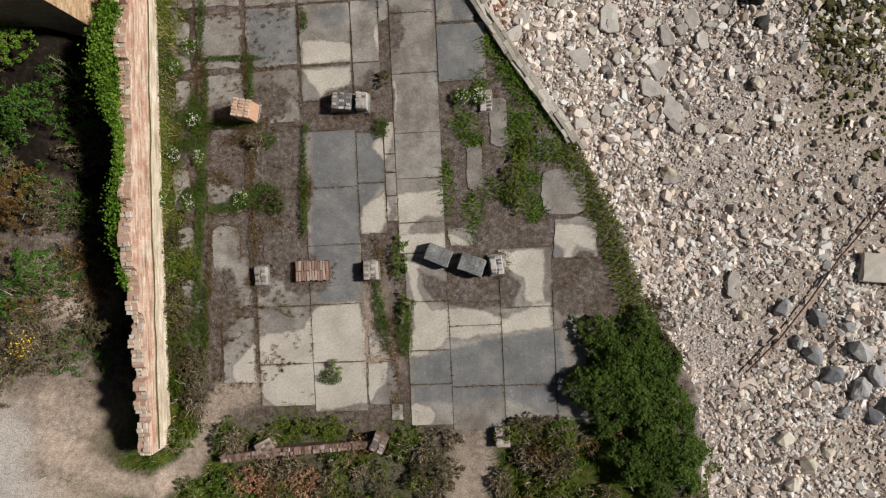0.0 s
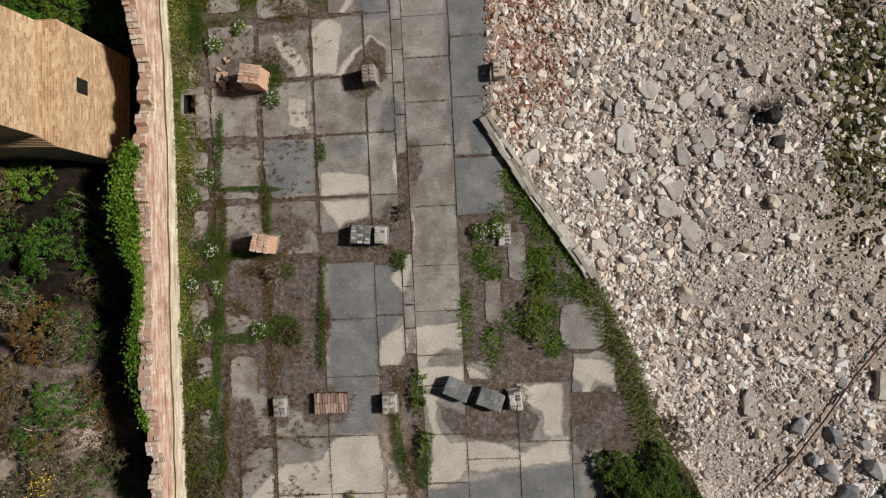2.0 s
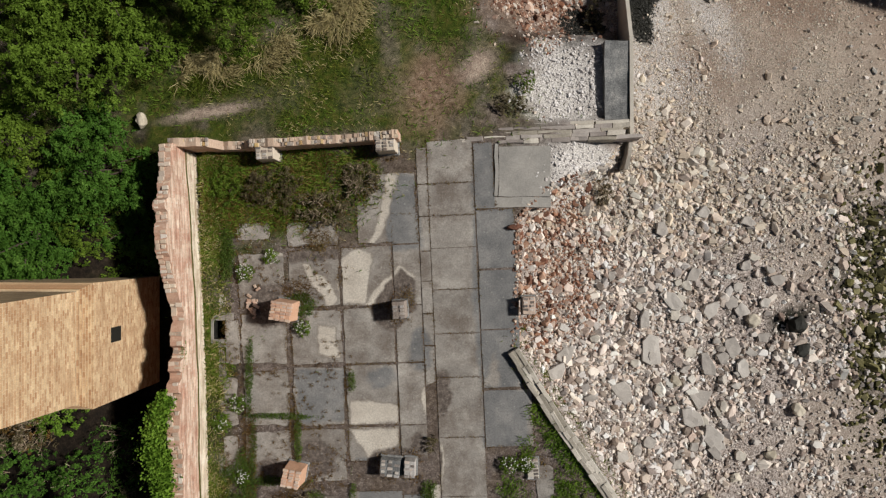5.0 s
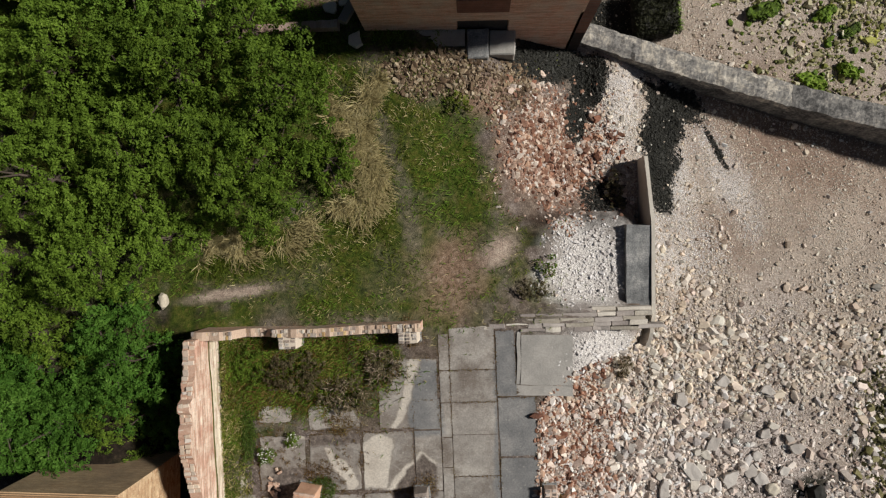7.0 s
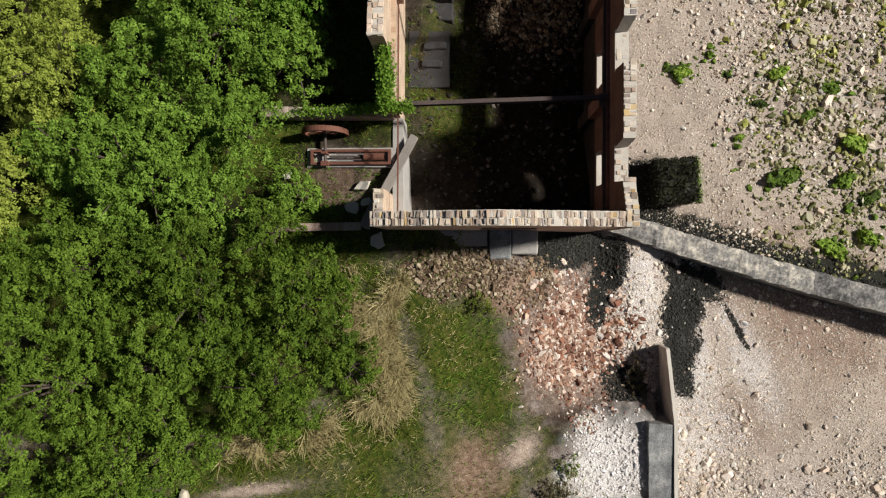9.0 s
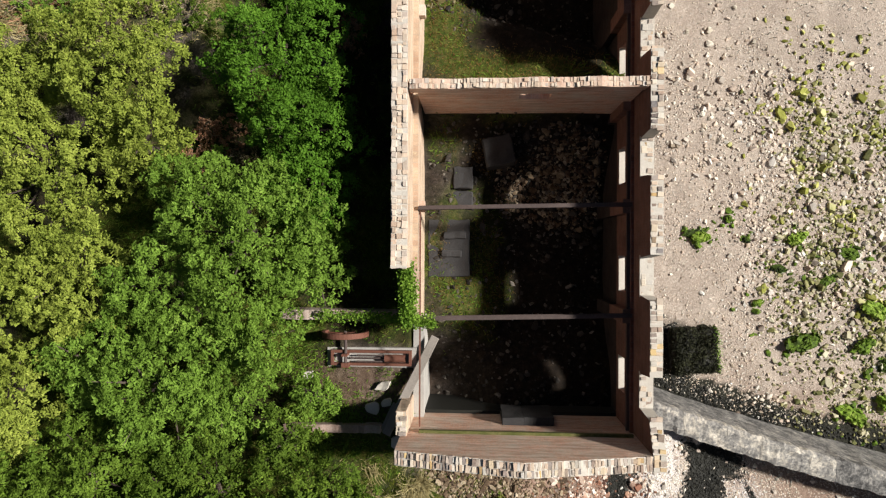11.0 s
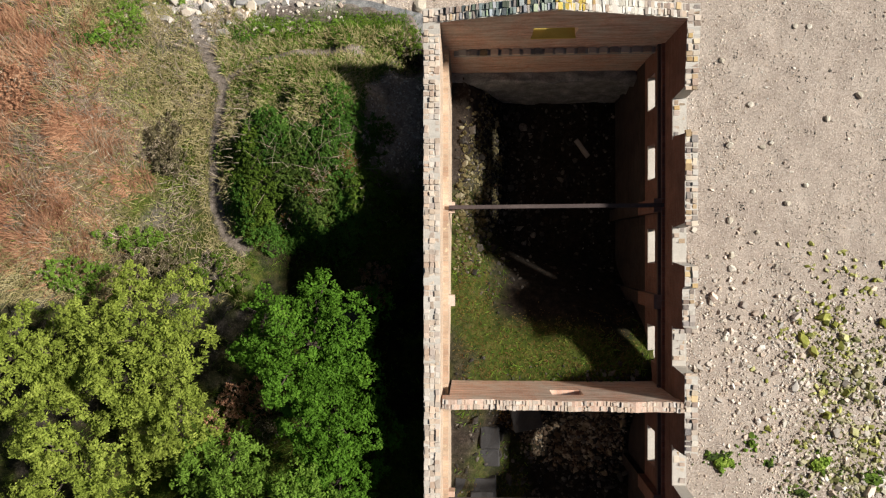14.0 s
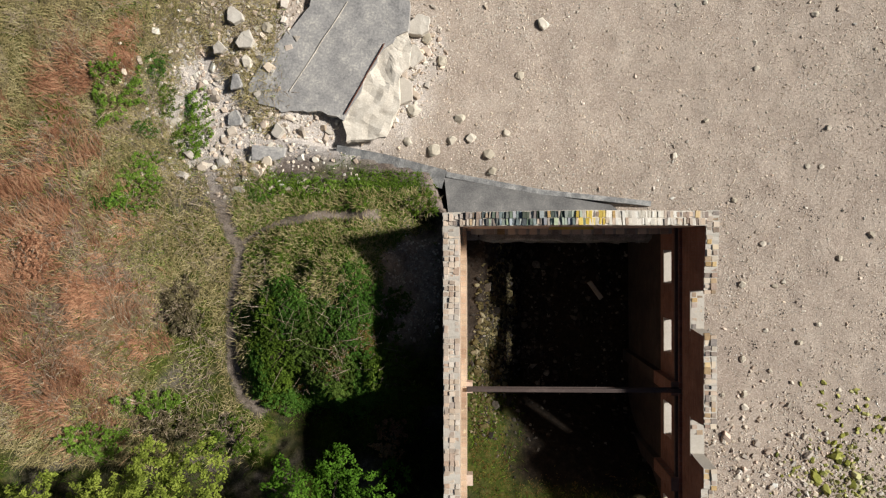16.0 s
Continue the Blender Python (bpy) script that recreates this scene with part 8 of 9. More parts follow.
# ivy on walls
def ivy(name, pts, n, size, label, thick=0.28):
    g = rng
    pts = np.array(pts, float)
    i = g.integers(0, len(pts) - 1, n)
    f = g.random(n)[:, None]
    c = pts[i] * (1 - f) + pts[i + 1] * f
    wide = c[:, 3]
    o = np.stack([g.normal(0, 0.4, n) * wide, g.normal(0, 0.12, n), g.normal(0, thick, n)], -1)
    ob = leaves(name, c[:, :3] + o, np.tile((-0.2, 0, 1.0), (n, 1)), g.uniform(size * 0.7, size * 1.3, n), M_IVY, None, 0.75, 0.6)
    return tagged(ob, label, "ivy")


ivy("ivy", [(-14.15, 4.7, 2.25, 0.15), (-14.5, 6.0, 2.3, 0.6), (-14.75, 7.4, 2.3, 0.8), (-14.65, 8.8, 2.35, 0.65), (-14.3, 9.8, 2.4, 0.3)], 6500, 0.06, "bright green ivy hanging over the brick wall", 0.2)
ivy("ivy", [(-14.0, -1.6, 1.9, 0.15), (-14.35, 0.4, 1.95, 0.55), (-14.35, 2.0, 2.1, 0.5), (-14.1, 3.6, 2.2, 0.22), (-14.1, 4.8, 2.25, 0.18)], 4800, 0.055, "bright green ivy hanging over the brick wall", 0.2)
ivy("ivy", [(-7.55, 38.1, 1.75, 0.42), (-7.55, 39.4, 1.85, 0.42), (-7.6, 40.7, 2.2, 0.3)], 3200, 0.055, "bright green ivy on the low house wall", 0.2)
ivy("ivy", [(-6.5, 38.2, 1.6, 0.15), (-7.3, 38.25, 1.6, 0.2), (-9.0, 38.3, 0.9, 0.3), (-11.5, 38.3, 0.7, 0.5)], 2200, 0.05, "green ivy trailing along a yard wall", 0.12)
ivy("wall_moss", [(-13.9, 10.6, 1.9, 0.12), (-13.95, 12.0, 1.8, 0.14)], 260, 0.03, "yellow-green moss on the wall top", 0.05)["kind"] = "stuff"


# grass, dead bracken and dry tussocks
def blades(name, x, y, length, width, lift, material, label, lean=0.8, spread_dir=None, z0=None):
    n = len(x)
    z = (ground_z(x, y) if z0 is None else z0)
    a = rng.uniform(0, 2 * np.pi, n) if spread_dir is None else spread_dir
    up = rng.uniform(0.15, 1.0, n) * lift
    d = np.stack([np.cos(a) * lean, np.sin(a) * lean, up], -1) * length[:, None]
    side = np.stack([-np.sin(a), np.cos(a), 0 * a], -1) * width
    p = np.stack([x, y, z], -1)
    bend = p + d * 0.6 + np.array([0, 0, 0.12]) * length[:, None]
    v = np.stack([p - side, p + side, bend + side * 0.8, bend - side * 0.8, p + d], 1).reshape(-1, 3)
    f = (np.arange(n) * 5)[:, None, None] + np.array([[0, 1, 2], [0, 2, 3], [3, 2, 4]])[None]
    ob = new(name, raw_mesh(name, v, f.reshape(-1, 3), material))
    return tagged(ob, label, "grass", kind="stuff")


def mask_green(x, y):
    b, g, p, c, t = cover(x, y)
    return g * (1 - p) * (1 - c)


x, y = pick(150000, -30, 6, -14, 68, lambda x, y: mask_green(x, y) * (0.3 * (y > 21) + smooth(0.34, 0.52, fractal(x, y, 1.6, 81))))
lush = wave(x, y, 2.6, 89) + 0.9 * blob(x, y, -3.2, 27.4, 1.3, 3.2, 10, 0.5) + 0.5 * smooth(22, 21, y) > rng.uniform(0.35, 0.85, len(x))
blades("grass", x[~lush], y[~lush], rng.uniform(0.12, 0.3, (~lush).sum()), 0.012, 0.9, M_GRASS, "short rough grass over the waste ground")
blades("green_grass", x[lush], y[lush], rng.uniform(0.14, 0.34, lush.sum()), 0.014, 0.9, M_GREEN_GRASS, "lusher green grass over the waste ground")
x, y = pick(30000, -13.8, -6, 16, 20.1, lambda x, y: np.maximum(blob(x, y, -10.6, 18.6, 3.6, 1.6, 0, 0.5), blob(x, y, -12.9, 18.2, 1.0, 2.0, 0, 0.5)) * (0.3 + 0.7 * smooth(0.4, 0.6, fractal(x, y, 1.0, 96))))
third = rng.random(len(x))
for k, (name, m, lab) in enumerate((("corner_weeds", M_MOSS, "rusty tangled weeds in the floor's corner"), ("corner_green", M_GREEN_GRASS, "dark green weeds in the floor's corner"), ("corner_straw", M_GRASS, "olive grass in the floor's corner"))):
    q = (third * 3).astype(int) == k
    blades(name, x[q], y[q], rng.uniform(0.12, 0.4, q.sum()), 0.014, 0.9, m, lab)
x, y = pick(30000, -14, -1, -12, 32, lambda x, y: mask_green(x, y) * smooth(0.52, 0.64, fractal(x, y, 1.1, 82)))
blades("dry_grass", x, y, rng.uniform(0.12, 0.3, len(x)), 0.01, 0.8, M_STRAW, "thin dry grass among the green")
x, y = pick(20000, -14.0, -12.0, -9, 20, lambda x, y: smooth(-12.75, -13.25, x + 0.9 * (fractal(x, y, 0.9, 88) - 0.5)))
dry = rng.random(len(x)) < 0.35
blades("bank_grass", x[~dry], y[~dry], rng.uniform(0.12, 0.3, (~dry).sum()), 0.015, 1.0, M_GRASS, "rough grass along the foot of the brick wall")
blades("bank_dry_grass", x[dry], y[dry], rng.uniform(0.12, 0.3, dry.sum()), 0.013, 1.0, M_STRAW, "dry grass along the foot of the brick wall")
# grass in the broken corner by the parapet and along its edges
TUFTS = ((1.35, 8.0, 3.7, 0.34, -56), (-0.22, 5.0, 0.6, 0.9, 20), (1.9, 5.3, 0.6, 1.5, -10), (3.0, 4.15, 0.75, 0.6, 0), (2.2, 3.0, 0.55, 1.2, -10), (0.85, 2.5, 0.5, 0.6, 0), (0.0, 1.3, 0.4, 0.9, 0), (-1.1, 2.6, 0.25, 1.6, 0), (1.5, 2.2, 0.9, 0.35, 0), (0.3, 7.2, 0.4, 0.6, 0), (1.1, 7.6, 0.25, 1.2, 35), (2.6, 1.7, 0.4, 0.5, 0))
x, y = pick(26000, -1.6, 6, 0, 9, lambda x, y: np.maximum.reduce([blob(x, y, *s, 0.35) for s in TUFTS]) * (0.35 + 0.65 * smooth(0.4, 0.6, fractal(x, y, 0.6, 95))))
blades("corner_grass", x, y, rng.uniform(0.12, 0.32, len(x)), 0.014, 0.9, M_GREEN_GRASS, "green grass in the broken corner of the floor")
x, y = pick(42000, -1.2, 10, -5, 12, lambda x, y: (x - edge_x(y) > -0.6 - 0.5 * (y < 4.5)) * smooth(0.75, 0.35, x - edge_x(y) + 0.8 * (fractal(x, y, 0.7, 90) - 0.5)) * ((np.abs(x - edge_x(y) + 0.3) > 0.28) | (y < 4.4)))
blades("edge_grass", x, y, rng.uniform(0.14, 0.34, len(x)), 0.014, 0.9, M_GRASS, "green grass along the parapet and the beach edge")
FRONDS = ((-24.9, 56.6, 3.2, 4.6, 0), (-25.0, 61.6, 2.8, 1.7, 0), (-26.4, 69.0, 1.6, 2.2, 0), (-25.8, 65.2, 1.5, 1.3, 0), (-23.6, 70.6, 0.9, 1.8, 0), (-28.5, 60.0, 3.0, 6.0, 0))
BANK_GREEN = ((-21.2, 66.8, 1.0, 3.2, 22), (-20.0, 66.0, 0.7, 2.0, 15), (-26.9, 67.0, 1.0, 0.8, 0), (-24.4, 63.3, 1.9, 0.6, 0), (-18.6, 61.7, 1.3, 0.9, 0), (-21.6, 60.0, 1.0, 1.2, 0), (-16.8, 63.4, 1.2, 0.8, 0), (-14.4, 63.0, 1.8, 0.5, 0), (-24.2, 52.4, 1.5, 0.9, 0), (-19.7, 55.0, 0.7, 2.0, 0), (-23.4, 72.5, 1.6, 1.4, 0), (-11.6, 62.9, 1.6, 0.5, 0))


x, y = pick(9000, -13.4, -7.9, 33.5, 38.2, lambda x, y: np.maximum(blob(x, y, -11.2, 33.95, 2.0, 0.5, -8, 0.4), 0.22 * smooth(0.42, 0.6, fractal(x, y, 0.8, 61)) + 0.5 * blob(x, y, -12.6, 35.4, 0.7, 1.6, 0, 0.5)))
blades("yard_grass", x, y, rng.uniform(0.1, 0.3, len(x)), 0.016, 0.8, M_GREEN_GRASS, "green grass in the engine yard", 0.7)


def on_trail(x, y):
    c = cover(x, y)
    return (c[4] > 0.3) | (c[2] > 0.4)


x, y = pick(80000, -30, -18.4, 50, 77, lambda x, y: np.maximum.reduce([blob(x, y, *s, 0.35) for s in FRONDS]) * (0.45 + 0.55 * smooth(0.38, 0.5, fractal(x, y, 1.4, 84))) * (0.12 + 0.88 * smooth(0.44, 0.56, fractal(x, y, 0.9, 80))) * (x < -20.2))
blades("dead_bracken", x, y, rng.uniform(0.3, 0.85, len(x)), 0.014, 0.4, M_BRACKEN, "flattened rust-brown dead bracken on the bank", 0.95, 2.3 + rng.normal(0, 0.6, len(x)) + 2.6 * (wave(x, y, 1.6, 83) - 0.5))
x, y = pick(76000, -30, -16.5, 50.5, 77, lambda x, y: (0.12 + 0.5 * smooth(62, 66, y) + smooth(0.42, 0.56, fractal(x, y, 1.5, 86))) * (1 - 0.85 * np.maximum.reduce([blob(x, y, *s, 0.4) for s in FRONDS])) * ~on_trail(x, y))
blades("bank_straw", x, y, rng.uniform(0.2, 0.5, len(x)), 0.012, 0.6, M_STRAW, "bleached grass among the bracken on the bank", 0.9)
x, y = pick(60000, -30, -10.0, 51, 77, lambda x, y: np.maximum(0.28 * smooth(0.53, 0.62, fractal(x, y, 2.0, 87)) * (x < -16), np.maximum.reduce([blob(x, y, *s, 0.5) for s in BANK_GREEN])) * ~on_trail(x, y))
blades("bank_green", x, y, rng.uniform(0.12, 0.34, len(x)), 0.014, 0.8, M_FRESH, "green grass patches on the bank", 0.7)
x, y = pick(15000, -30, -16, 52, 77, lambda x, y: smooth(0.46, 0.6, fractal(x, y, 1.5, 85)) * (cover(x, y)[4] < 0.3) * (cover(x, y)[2] < 0.4))
blades("dead_stalks", x, y, rng.uniform(0.3, 0.9, len(x)), 0.013, 0.4, M_TWIG, "pale dead stalks on the bank", 0.9)
x, y = pick(30000, -18, -8.5, 52, 63.5, lambda x, y: (0.1 + 0.9 * smooth(58, 60, y)) * (cover(x, y)[4] < 0.3) * (cover(x, y)[2] < 0.4) * (x < -9.4))
blades("rough_grass", x, y, rng.uniform(0.15, 0.4, len(x)), 0.013, 0.8, M_GREEN_GRASS, "rough grass round the mound")
x, y = pick(16000, -18, -8.5, 57.2, 63, lambda x, y: smooth(57.4, 59.2, y + 1.2 * (fractal(x, y, 1.0, 95) - 0.5)) * (cover(x, y)[4] < 0.3) * (cover(x, y)[2] < 0.4) * (x < -8.9))
blades("mound_straw", x, y, rng.uniform(0.2, 0.5, len(x)), 0.014, 0.6, M_STRAW, "bleached grass over the north side of the mound", 0.8)
x, y = pick(15000, -17.6, -8.6, 57.5, 64, lambda x, y: smooth(57.8, 60.0, y + 1.5 * (fractal(x, y, 1.0, 95) - 0.5)) * (0.25 + 0.75 * smooth(0.4, 0.55, fractal(x, y, 1.3, 99))) * ~on_trail(x, y))
blades("mound_grass", x, y, rng.uniform(0.12, 0.32, len(x)), 0.014, 0.8, M_GREEN_GRASS, "green grass over the mound by the path")
x, y = pick(300, -17, -10.5, 53, 61, lambda x, y: np.maximum(blob(x, y, -13.0, 57, 2.2, 1.6, 0, 0.5), blob(x, y, -15.9, 58.4, 1.0, 0.9, 0, 0.5)))
blades("bramble_stalks", x, y, rng.uniform(0.4, 1.3, len(x)), 0.006, 0.3, M_TWIG, "pale dead stalks lying over the brambles", 0.9, z0=ground_z(x, y) + 0.45)
# long bleached grass hanging out of the wood's edge
x, y = pick(52000, -16, -5.5, 21.6, 32, lambda x, y: np.maximum(blob(x, y, -8.3, 28.0, 1.1, 3.2, 12, 0.4), np.maximum(blob(x, y, -14.4, 23.6, 1.5, 0.9, 20, 0.4), 0.6 * blob(x, y, -10.2, 24.6, 2.0, 0.7, 20, 0.5))) * smooth(0.42, 0.6, fractal(x, y, 0.8, 91)))
blades("long_grass", x, y, rng.uniform(0.4, 1.0, len(x)), 0.018, 0.45, M_STRAW, "long bleached grass along the wood's edge", 0.8, -0.5 + rng.normal(0, 0.6, len(x)) + 2.2 * (wave(x, y, 0.9, 92) - 0.5))
x, y = pick(20000, -16, -5.5, 21.6, 32, lambda x, y: np.maximum(blob(x, y, -7.7, 27.6, 1.3, 3.4, 12, 0.4), blob(x, y, -12.2, 23.4, 3.0, 0.8, 10, 0.4)) * smooth(0.5, 0.62, fractal(x, y, 1.0, 93)))
blades("green_long_grass", x, y, rng.uniform(0.3, 0.7, len(x)), 0.015, 0.6, M_GRASS, "long green grass along the wood's edge", 0.8, -0.5 + rng.normal(0, 0.8, len(x)))
cx, cy = rng.normal(-8.0, 0.7, 16), rng.uniform(25.4, 31, 16)
for i in range(16):
    k = 420
    a = -0.6 + rng.normal(0, 1.1, k)
    ob = blades("tussock", cx[i] + rng.normal(0, 0.12, k), cy[i] + rng.normal(0, 0.12, k), rng.uniform(0.3, 1.0, k), 0.013, 0.6, M_STRAW, "bleached grass tussock at the wood's edge", 0.75, a)
    del ob["kind"]
    tagged(ob, "", "tussock", "tussocks along the wood")
# weeds along the joints of the floor
jx, jy = [], []
for ob in floor.children:
    if ob.name.startswith("slab"):
        co = np.array([v.co[:] for v in ob.data.vertices])
        rim = co[co[:, 2] < 0.0]
        if len(rim):
            r = rim[rng.integers(0, len(rim), len(rim) * 9)] + rng.normal(0, 0.035, (len(rim) * 9, 3))
            jx.append(r[:, 0] + ob.matrix_basis.translation.x)
            jy.append(r[:, 1] + ob.matrix_basis.translation.y)
jx, jy = np.concatenate(jx), np.concatenate(jy)
keep = smooth(0.4, 0.57, fractal(jx, jy, 1.4, 94)) * (0.35 + 0.65 * smooth(-6.5, -8.5, jx)) > rng.random(len(jx))
blades("joint_weeds", jx[keep], jy[keep], rng.uniform(0.03, 0.1, keep.sum()), 0.012, 0.9, M_MOSS, "small dark weeds in the joints of the floor", 0.5, z0=np.full(keep.sum(), -0.01))
M_WEEDS = leaf_material("joint_leaves", [(0.0, (0.025, 0.05, 0.01)), (0.4, (0.07, 0.12, 0.02)), (0.7, (0.13, 0.19, 0.04)), (1.0, (0.24, 0.28, 0.08))])
STRIPS = ((-12.0, 0.5, 0.2, 6.5, -2.5), (-9.7, 7.0, 0.14, 1.2, 0), (-10.5, 5.45, 1.3, 0.22, 0), (-10.6, 8.3, 1.4, 0.12, 0), (-11.0, 1.75, 0.9, 0.2, 0), (-12.5, 4.5, 0.5, 0.3, 0), (-12.4, -0.6, 0.5, 0.2, 0), (-7.35, 3.0, 0.14, 2.2, 0), (-6.2, -5.6, 0.5, 0.25, 0), (-11.95, 1.0, 0.16, 4.6, -2.5), (-12.2, 5.9, 0.35, 0.9, 0), (-12.2, 2.4, 0.5, 0.35, 0), (-11.8, -3.6, 0.16, 2.0, -3), (-12.6, 5.7, 0.55, 0.35, 0), (-9.0, 2.1, 0.75, 0.6, 0), (-10.1, 2.05, 0.45, 0.3, 0), (-7.25, 5.15, 0.16, 0.3, 0), (-3.95, 5.2, 0.35, 0.45, 0), (-9.0, 4.75, 0.5, 0.35, 0), (-7.3, 9.9, 0.16, 0.45, 0), (-12.9, 15.5, 0.3, 1.2, 0), (-11.9, 9.8, 0.16, 1.4, 0), (-4.0, -2.6, 0.3, 1.6, 8), (-3.0, -3.4, 0.3, 1.2, 5), (-9.6, 13.2, 0.7, 0.5, 0))
x, y = pick(400000, -13.2, -2.5, -6, 17, lambda x, y: np.maximum.reduce([blob(x, y, *s, 0.35) for s in STRIPS]))
c = np.stack([x, y, rng.uniform(0.0, 0.16, len(x))], -1)
tagged(leaves("joint_grass", c, np.tile((0, 0, 1.0), (len(x), 1)), rng.uniform(0.02, 0.05, len(x)), M_WEEDS, None, 0.4, 0.7), "dark green weeds in the wide joints", "weeds", kind="stuff")
x, y = pick(220000, -13, -3.2, -7, 18, lambda x, y: np.maximum.reduce([blob(x, y, *s, 0.4) for s in ((-9.6, 5.3, 0.8, 0.35, 10), (-9.75, 3.4, 0.2, 1.5, 0), (-9.6, 0.8, 0.22, 1.6, 0), (-10.3, 4.75, 0.7, 0.25, 8), (-12.3, 2.5, 0.3, 0.25, 0), (-7.2, 2.6, 0.2, 0.9, 0), (-11.9, 6.6, 0.3, 2.2, 0), (-11.6, -1.6, 0.14, 3.2, -3), (-9.9, 7.9, 0.2, 0.7, 0), (-8.8, 16.1, 0.7, 0.45, 0), (-7.5, 9.9, 0.15, 0.6, 0), (-9.7, 13.6, 0.7, 0.6, 0), (-11.2, 3.0, 0.5, 0.3, 0), (-5.0, 13.4, 0.5, 0.5, 0), (-3.4, -4.4, 0.25, 1.8, 10), (-3.2, -6.6, 0.4, 0.5, 0), (-4.1, -0.4, 0.3, 0.8, 0))]))
c = np.stack([x, y, rng.uniform(0.0, 0.1, len(x))], -1)
tagged(leaves("joint_moss", c, np.tile((0, 0, 1.0), (len(x), 1)), rng.uniform(0.018, 0.04, len(x)), M_MOSS, None, 0.5, 0.7), "rusty moss and small weeds in the floor joints", "moss", kind="stuff")
hub_x, hub_y = pick(2600, -13.2, -6.8, -6.5, 18, lambda x, y: (0.06 + smooth(0.48, 0.62, fractal(x, y, 1.1, 96))) * smooth(-6.8, -8.6, x))
x, y = np.repeat(hub_x, 16) + rng.normal(0, 0.045, len(hub_x) * 16), np.repeat(hub_y, 16) + rng.normal(0, 0.045, len(hub_x) * 16)
c = np.stack([x, y, rng.uniform(0.01, 0.09, len(x))], -1)
tagged(leaves("floor_tufts", c, np.tile((0, 0, 1.0), (len(x), 1)), rng.uniform(0.014, 0.032, len(x)), M_MOSS, None, 0.5, 0.7), "small rusty tufts dotted over the soiled slabs", "weeds", kind="stuff")
x, y = pick(24000, -7, 1, 34, 60, lambda x, y: np.maximum.reduce([blob(x, y, *s, 0.5) for s in ((-6.0, 50.5, 1.0, 4.0, 0), (-3, 48.6, 3.8, 1.5, 0), (-5.2, 40.2, 1.6, 2.4, 0), (-4.6, 45.2, 0.6, 0.8, 0))]) * 0.8)
blades("house_grass", x, y, rng.uniform(0.06, 0.18, len(x)), 0.012, 0.8, M_MOSS, "thin mossy grass on the engine house floor")

# ---- the engine and its yard ----
engine = thing("steam_engine", -9.35, 36.45, -0.25, "rusted horizontal steam engine on a stone bed", "engine")
boxes("bed_plinth", [(-1.95, -0.42, 0, 1.95, 0.42, 0.3)], M_CONC, engine, "stone bed", 0.02)
boxes("bed_frame", [(-1.75, -0.33, 0.3, 1.75, -0.22, 0.5), (-1.75, 0.22, 0.3, 1.75, 0.33, 0.5), (-1.75, -0.22, 0.3, -1.64, 0.22, 0.5), (1.64, -0.22, 0.3, 1.75, 0.22, 0.5)], M_RUST, engine)
bm = bmesh.new()
limb(bm, (0.6, 0, 0.5), (1.5, 0, 0.5), 0.17, 0.17, 14)
part("cylinder", bm, M_RUST, engine)
bm = bmesh.new()
limb(bm, (-0.9, 0, 0.5), (0.6, 0, 0.5), 0.04, 0.04, 8)
part("piston_rod", bm, M_STEEL, engine)
bm = bmesh.new()
limb(bm, (-1.1, -0.3, 0.52), (-1.1, 1.15, 0.52), 0.07, 0.07, 10)
part("crankshaft", bm, M_STEEL, engine)
boxes("crank", [(-1.22, 0.1, 0.3, -0.98, 0.2, 0.78)], M_RUST, engine)
boxes("slide_bar", [(-0.6, -0.16, 0.52, 0.5, -0.1, 0.58), (-0.6, 0.1, 0.52, 0.5, 0.16, 0.58)], M_STEEL, engine)
boxes("bearing", [(-1.26, -0.4, 0.42, -0.94, -0.2, 0.66)], M_RUST, engine)
wheel_hub = (-1.1, 1.05, 0.52)
bm = bmesh.new()
n = 40
rings = []
for i in range(n):
    a = 2 * math.pi * i / n
    rings.append([bm.verts.new((wheel_hub[0] + math.cos(a) * rr, wheel_hub[1] + yy, wheel_hub[2] + math.sin(a) * rr)) for rr, yy in ((1.0, -0.11), (1.0, 0.11), (0.88, 0.11), (0.88, -0.11))])
for i in range(n):
    a, b = rings[i], rings[(i + 1) % n]
    for j in range(4):
        bm.faces.new((a[j], a[(j + 1) % 4], b[(j + 1) % 4], b[j]))
wheel = part("flywheel", bm, M_RUST, engine, "large rusted flywheel")
for i in range(6):
    a = math.pi * i / 3 + 0.3
    bm = bmesh.new()
    limb(bm, wheel_hub, (wheel_hub[0] + math.cos(a) * 0.92, wheel_hub[1], wheel_hub[2] + math.sin(a) * 0.92), 0.05, 0.04, 6)
    part("spoke", bm, M_RUST, wheel)
yard_north, st = run_wall("yard_wall_north", [(-13.2, 38.35), (-7.46, 38.3)], 0.42, lambda s: -1.4, lambda s: 0.55 + 0.15 * math.sin(s * 2), [M_BRICK_DARK, M_BRICK_DARK], jag=0.4, seed=21)
tagged(yard_north, "low overgrown brick yard wall", "wall", kind="structure")
yard_south, st = run_wall("yard_wall_south", [(-13.2, 33.35), (-8.9, 33.45)], 0.34, lambda s: -1.0, lambda s: 0.2 + 0.05 * s, [M_BRICK_DARK, M_BRICK_DARK], jag=0.4, seed=22)
tagged(yard_south, "low dark brick yard wall among bushes", "wall", kind="structure")
sw = thing("corner_pier", -7.75, 34.35, -0.5, "stump of a brick house corner with a lit cream side", "pier")
part("shaft", block(0.45, 1.0, 2.9, 0.02, 0.04, 3, 4, 0.04), M_WALL_IN, sw)
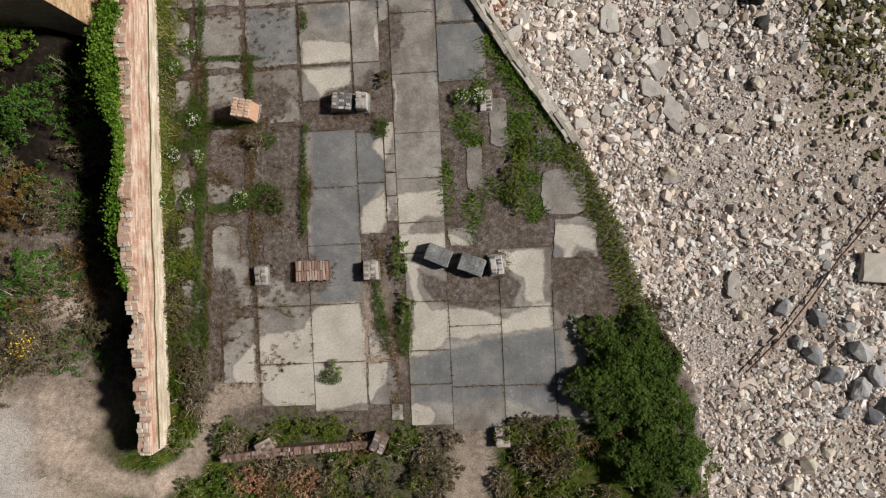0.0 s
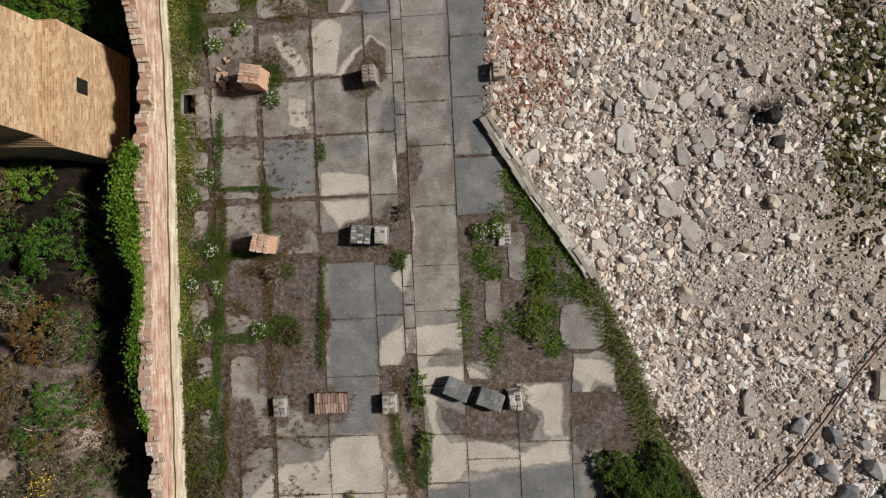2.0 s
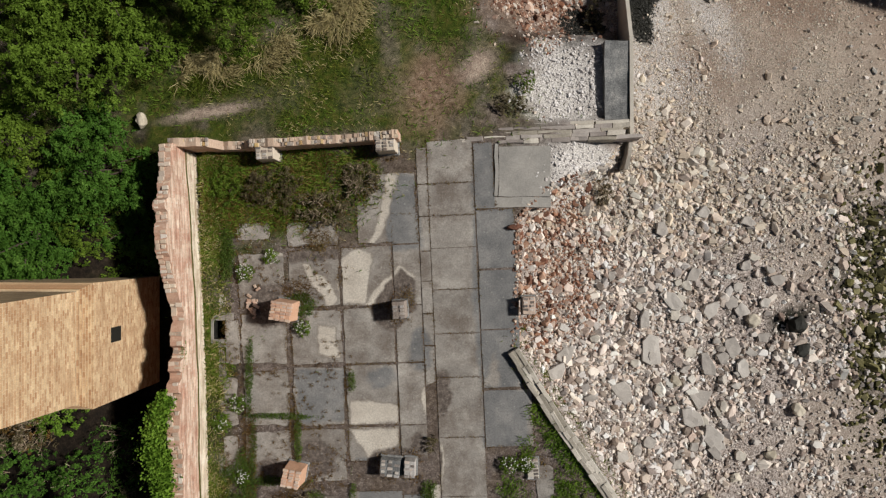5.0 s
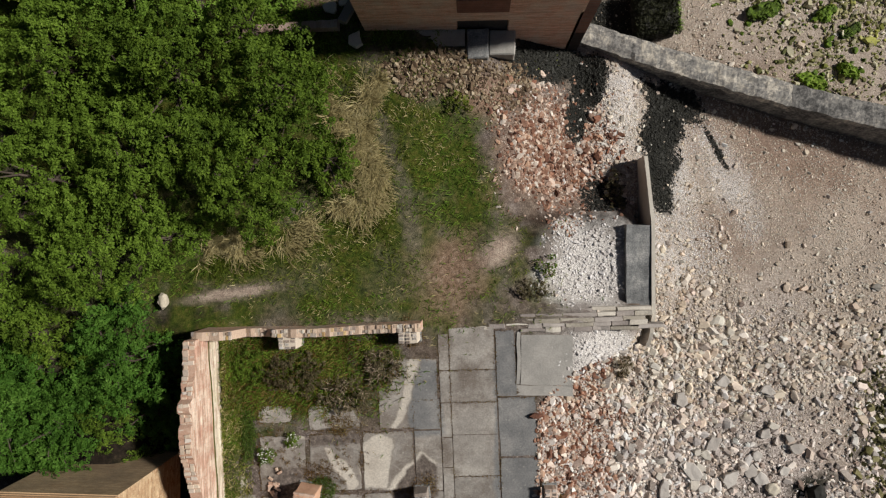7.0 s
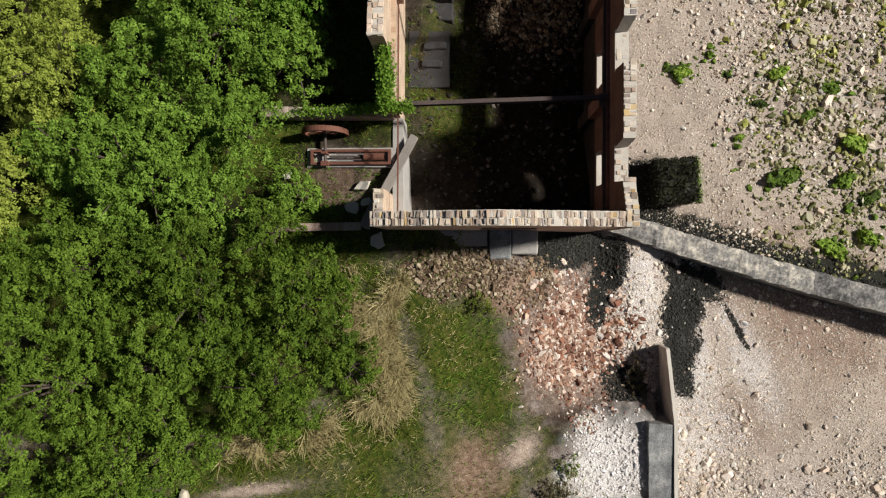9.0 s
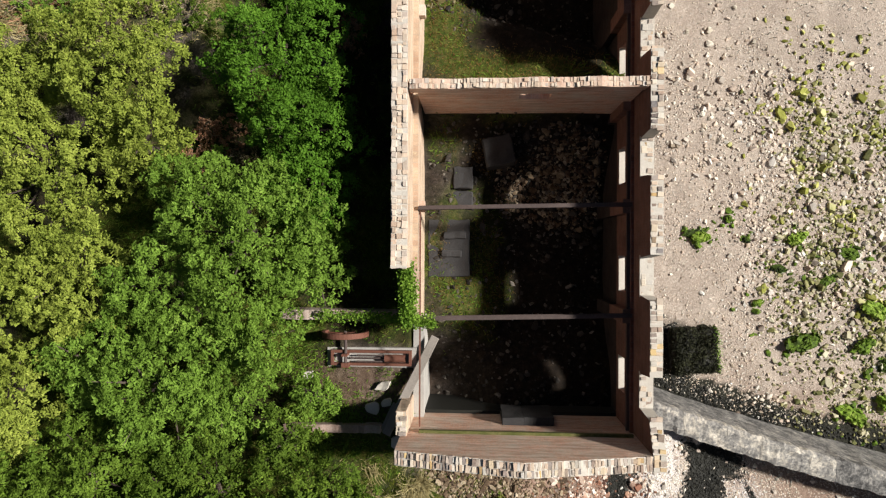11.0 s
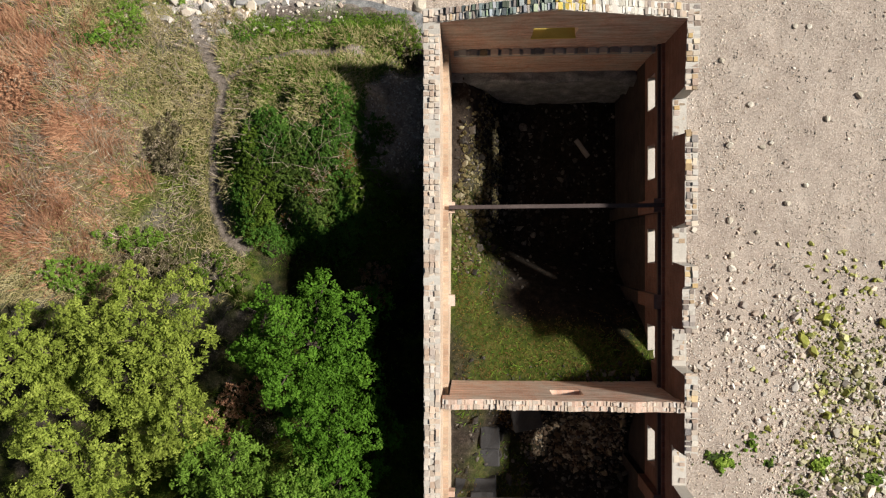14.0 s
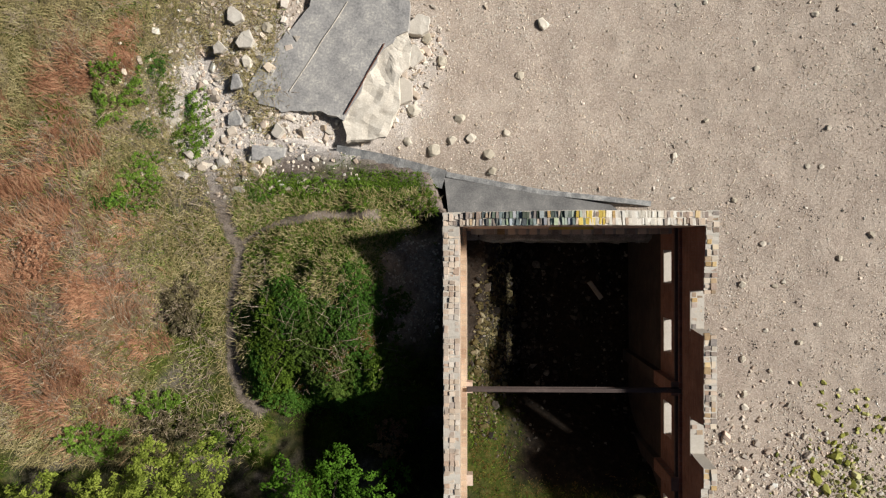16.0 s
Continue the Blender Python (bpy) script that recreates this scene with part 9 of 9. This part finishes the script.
for i in range(5):
    ob = new("brick", BRICKS["lichened_brick"][i % 3])
    ob.matrix_basis = pose(random.uniform(-0.08, 0.08), -0.4 + i * 0.2, 2.87, 0, 0, random.uniform(-8, 8)) @ Matrix.Diagonal((1.3, 1.5, 1, 1))
    ob.parent = sw
for i, (a, b, w) in enumerate((((-6.6, 37.35, -0.1), (-8.62, 33.35, 0.62), 0.38), ((-8.25, 34.5, 0.2), (-8.75, 33.45, 0.35), 0.3))):
    a, b = Vector(a), Vector(b)
    d = b - a
    ob = part("fallen_beam", block(w, d.length, 0.22, 0.02, 0.02, 2, i), M_WOOD)
    ob.matrix_basis = Matrix.Translation((a + b) / 2) @ d.to_track_quat("Y", "Z").to_matrix().to_4x4()
    tagged(ob, "long grey fallen beam leaning by the engine", "beam", "fallen beams")
boxes("rod", [(-7.16, 33.9, 1.3, -7.1, 42.8, 1.36)], M_RUST, house_west, "thin rusted rod")
for i, (x, y, w, h, t) in enumerate(((-8.85, 35.2, 0.9, 0.5, 35), (-9.3, 34.3, 0.8, 0.6, -20), (-8.7, 34.5, 0.5, 0.4, 10), (-12.1, 35.7, 0.6, 0.4, 15), (-8.2, 32.8, 0.8, 0.8, 30))):
    flat_stone(x, y, w, h, t, 80 + i, M_CONC_PALE, 0.18, "pale fallen stone in the engine yard")
step = thing("doorstep", -2.3, 32.75, -1.6, "massive grey concrete doorstep in two blocks", "doorstep")
part("left_block", block(0.95, 1.3, 1.45, 0.05, 0.04, 2, 1), M_CONC_DARK, step).matrix_basis = pose(-0.55, -0.05, 0)
part("right_block", block(1.15, 1.1, 1.25, 0.05, 0.04, 2, 2), M_CONC, step).matrix_basis = pose(0.52, 0.05, 0)
ledge = boxes("footing_ledge", [(-7.2, 32.6, -2.4, -3.4, 33.28, -0.15)], M_CONC, None, "", 0.06)
tagged(ledge, "grey concrete footing along the gable", "footing", kind="structure")
rock = boulder("standing_stone", -16.8, 21.35, 0.42, M_PALE_BOULDER, "pale upright stone beside the path", "stone", "", 600, 0.8, 0.6, 1.1, 10)

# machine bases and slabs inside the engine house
for i, (x0, y0, x1, y1, z, m, lab) in enumerate(((-7.05, 39.9, -5.15, 42.5, -1.42, M_BLACK_CONC, "dark concrete machine base"), (-6.3, 41.6, -5.3, 41.95, -1.28, M_BLACK_CONC, "dark bearing block on a machine base"), (-6.4, 40.8, -5.5, 41.1, -1.28, M_BLACK_CONC, "dark bearing block on a machine base"), (-5.9, 43.9, -5.0, 44.9, -1.25, M_BLACK_CONC, "square dark machine base"), (-6.1, 43.0, -5.0, 43.8, -1.5, M_BLACK_CONC, "low brick machine base"), (-4.5, 44.9, -3.2, 46.2, -0.85, M_BLACK_CONC, "tilted grey slab in the engine house"), (-0.9, 46.3, 1.1, 46.9, -1.6, M_BLACK_CONC, "dark slab by the cross wall"))):
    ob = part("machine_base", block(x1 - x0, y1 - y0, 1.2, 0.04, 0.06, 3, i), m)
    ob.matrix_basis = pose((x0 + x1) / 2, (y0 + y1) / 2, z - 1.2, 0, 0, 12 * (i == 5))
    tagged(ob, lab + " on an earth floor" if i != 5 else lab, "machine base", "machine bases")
log = part("timber", block(0.22, 1.1, 0.2, 0.03, 0.03, 2, 3), M_WOOD)
log.matrix_basis = pose(-0.6, 58.2, -5.1, 0, 0, 35)
tagged(log, "pale short timber lying in the pit", "timber")

# dark apron and kerbs outside the north gable
bm = bmesh.new()
f = bm.faces.new([bm.verts.new(p) for p in ((-8.3, 63.8, -2.6), (-8.05, 61.75, -2.0), (1.4, 61.75, -5.2), (0.2, 62.6, -4.9))])
ext = bmesh.ops.extrude_face_region(bm, geom=[f])
bmesh.ops.translate(bm, verts=[g for g in ext["geom"] if isinstance(g, bmesh.types.BMVert)], vec=(0, 0, -2.5))
M_APRON = stone_material("tarred_concrete", [(0.25, (0.05, 0.05, 0.05)), (0.45, (0.11, 0.11, 0.11)), (0.6, (0.16, 0.158, 0.153)), (0.75, (0.3, 0.29, 0.275))], coarse=1.1)
apron = tagged(part("apron", bm, M_APRON), "sloping dark concrete apron below the gable", "apron", kind="structure")
kerb_n, st = run_wall("apron_kerb", [(-8.2, 63.95), (-3.5, 63.2), (2.4, 62.7)], 0.26, lambda s: -7.0, lambda s: -2.6 - 0.27 * s, [M_CONC_DARK, M_CONC_DARK], jag=0.12, step=0.25, seed=31)
tagged(kerb_n, "grey stained broken kerb of the apron", "kerb", kind="structure")
kerb_w, st = run_wall("bank_wall", [(-13.6, 65.0), (-11.2, 64.5), (-8.3, 63.7)], 0.9, lambda s: -5.0, lambda s: -2.6 + 0.02 * s, [M_CONC_DARK, M_CONC_DARK], jag=0.15, seed=32)
tagged(kerb_w, "tarry black rubble wall below the bank", "wall", kind="structure")
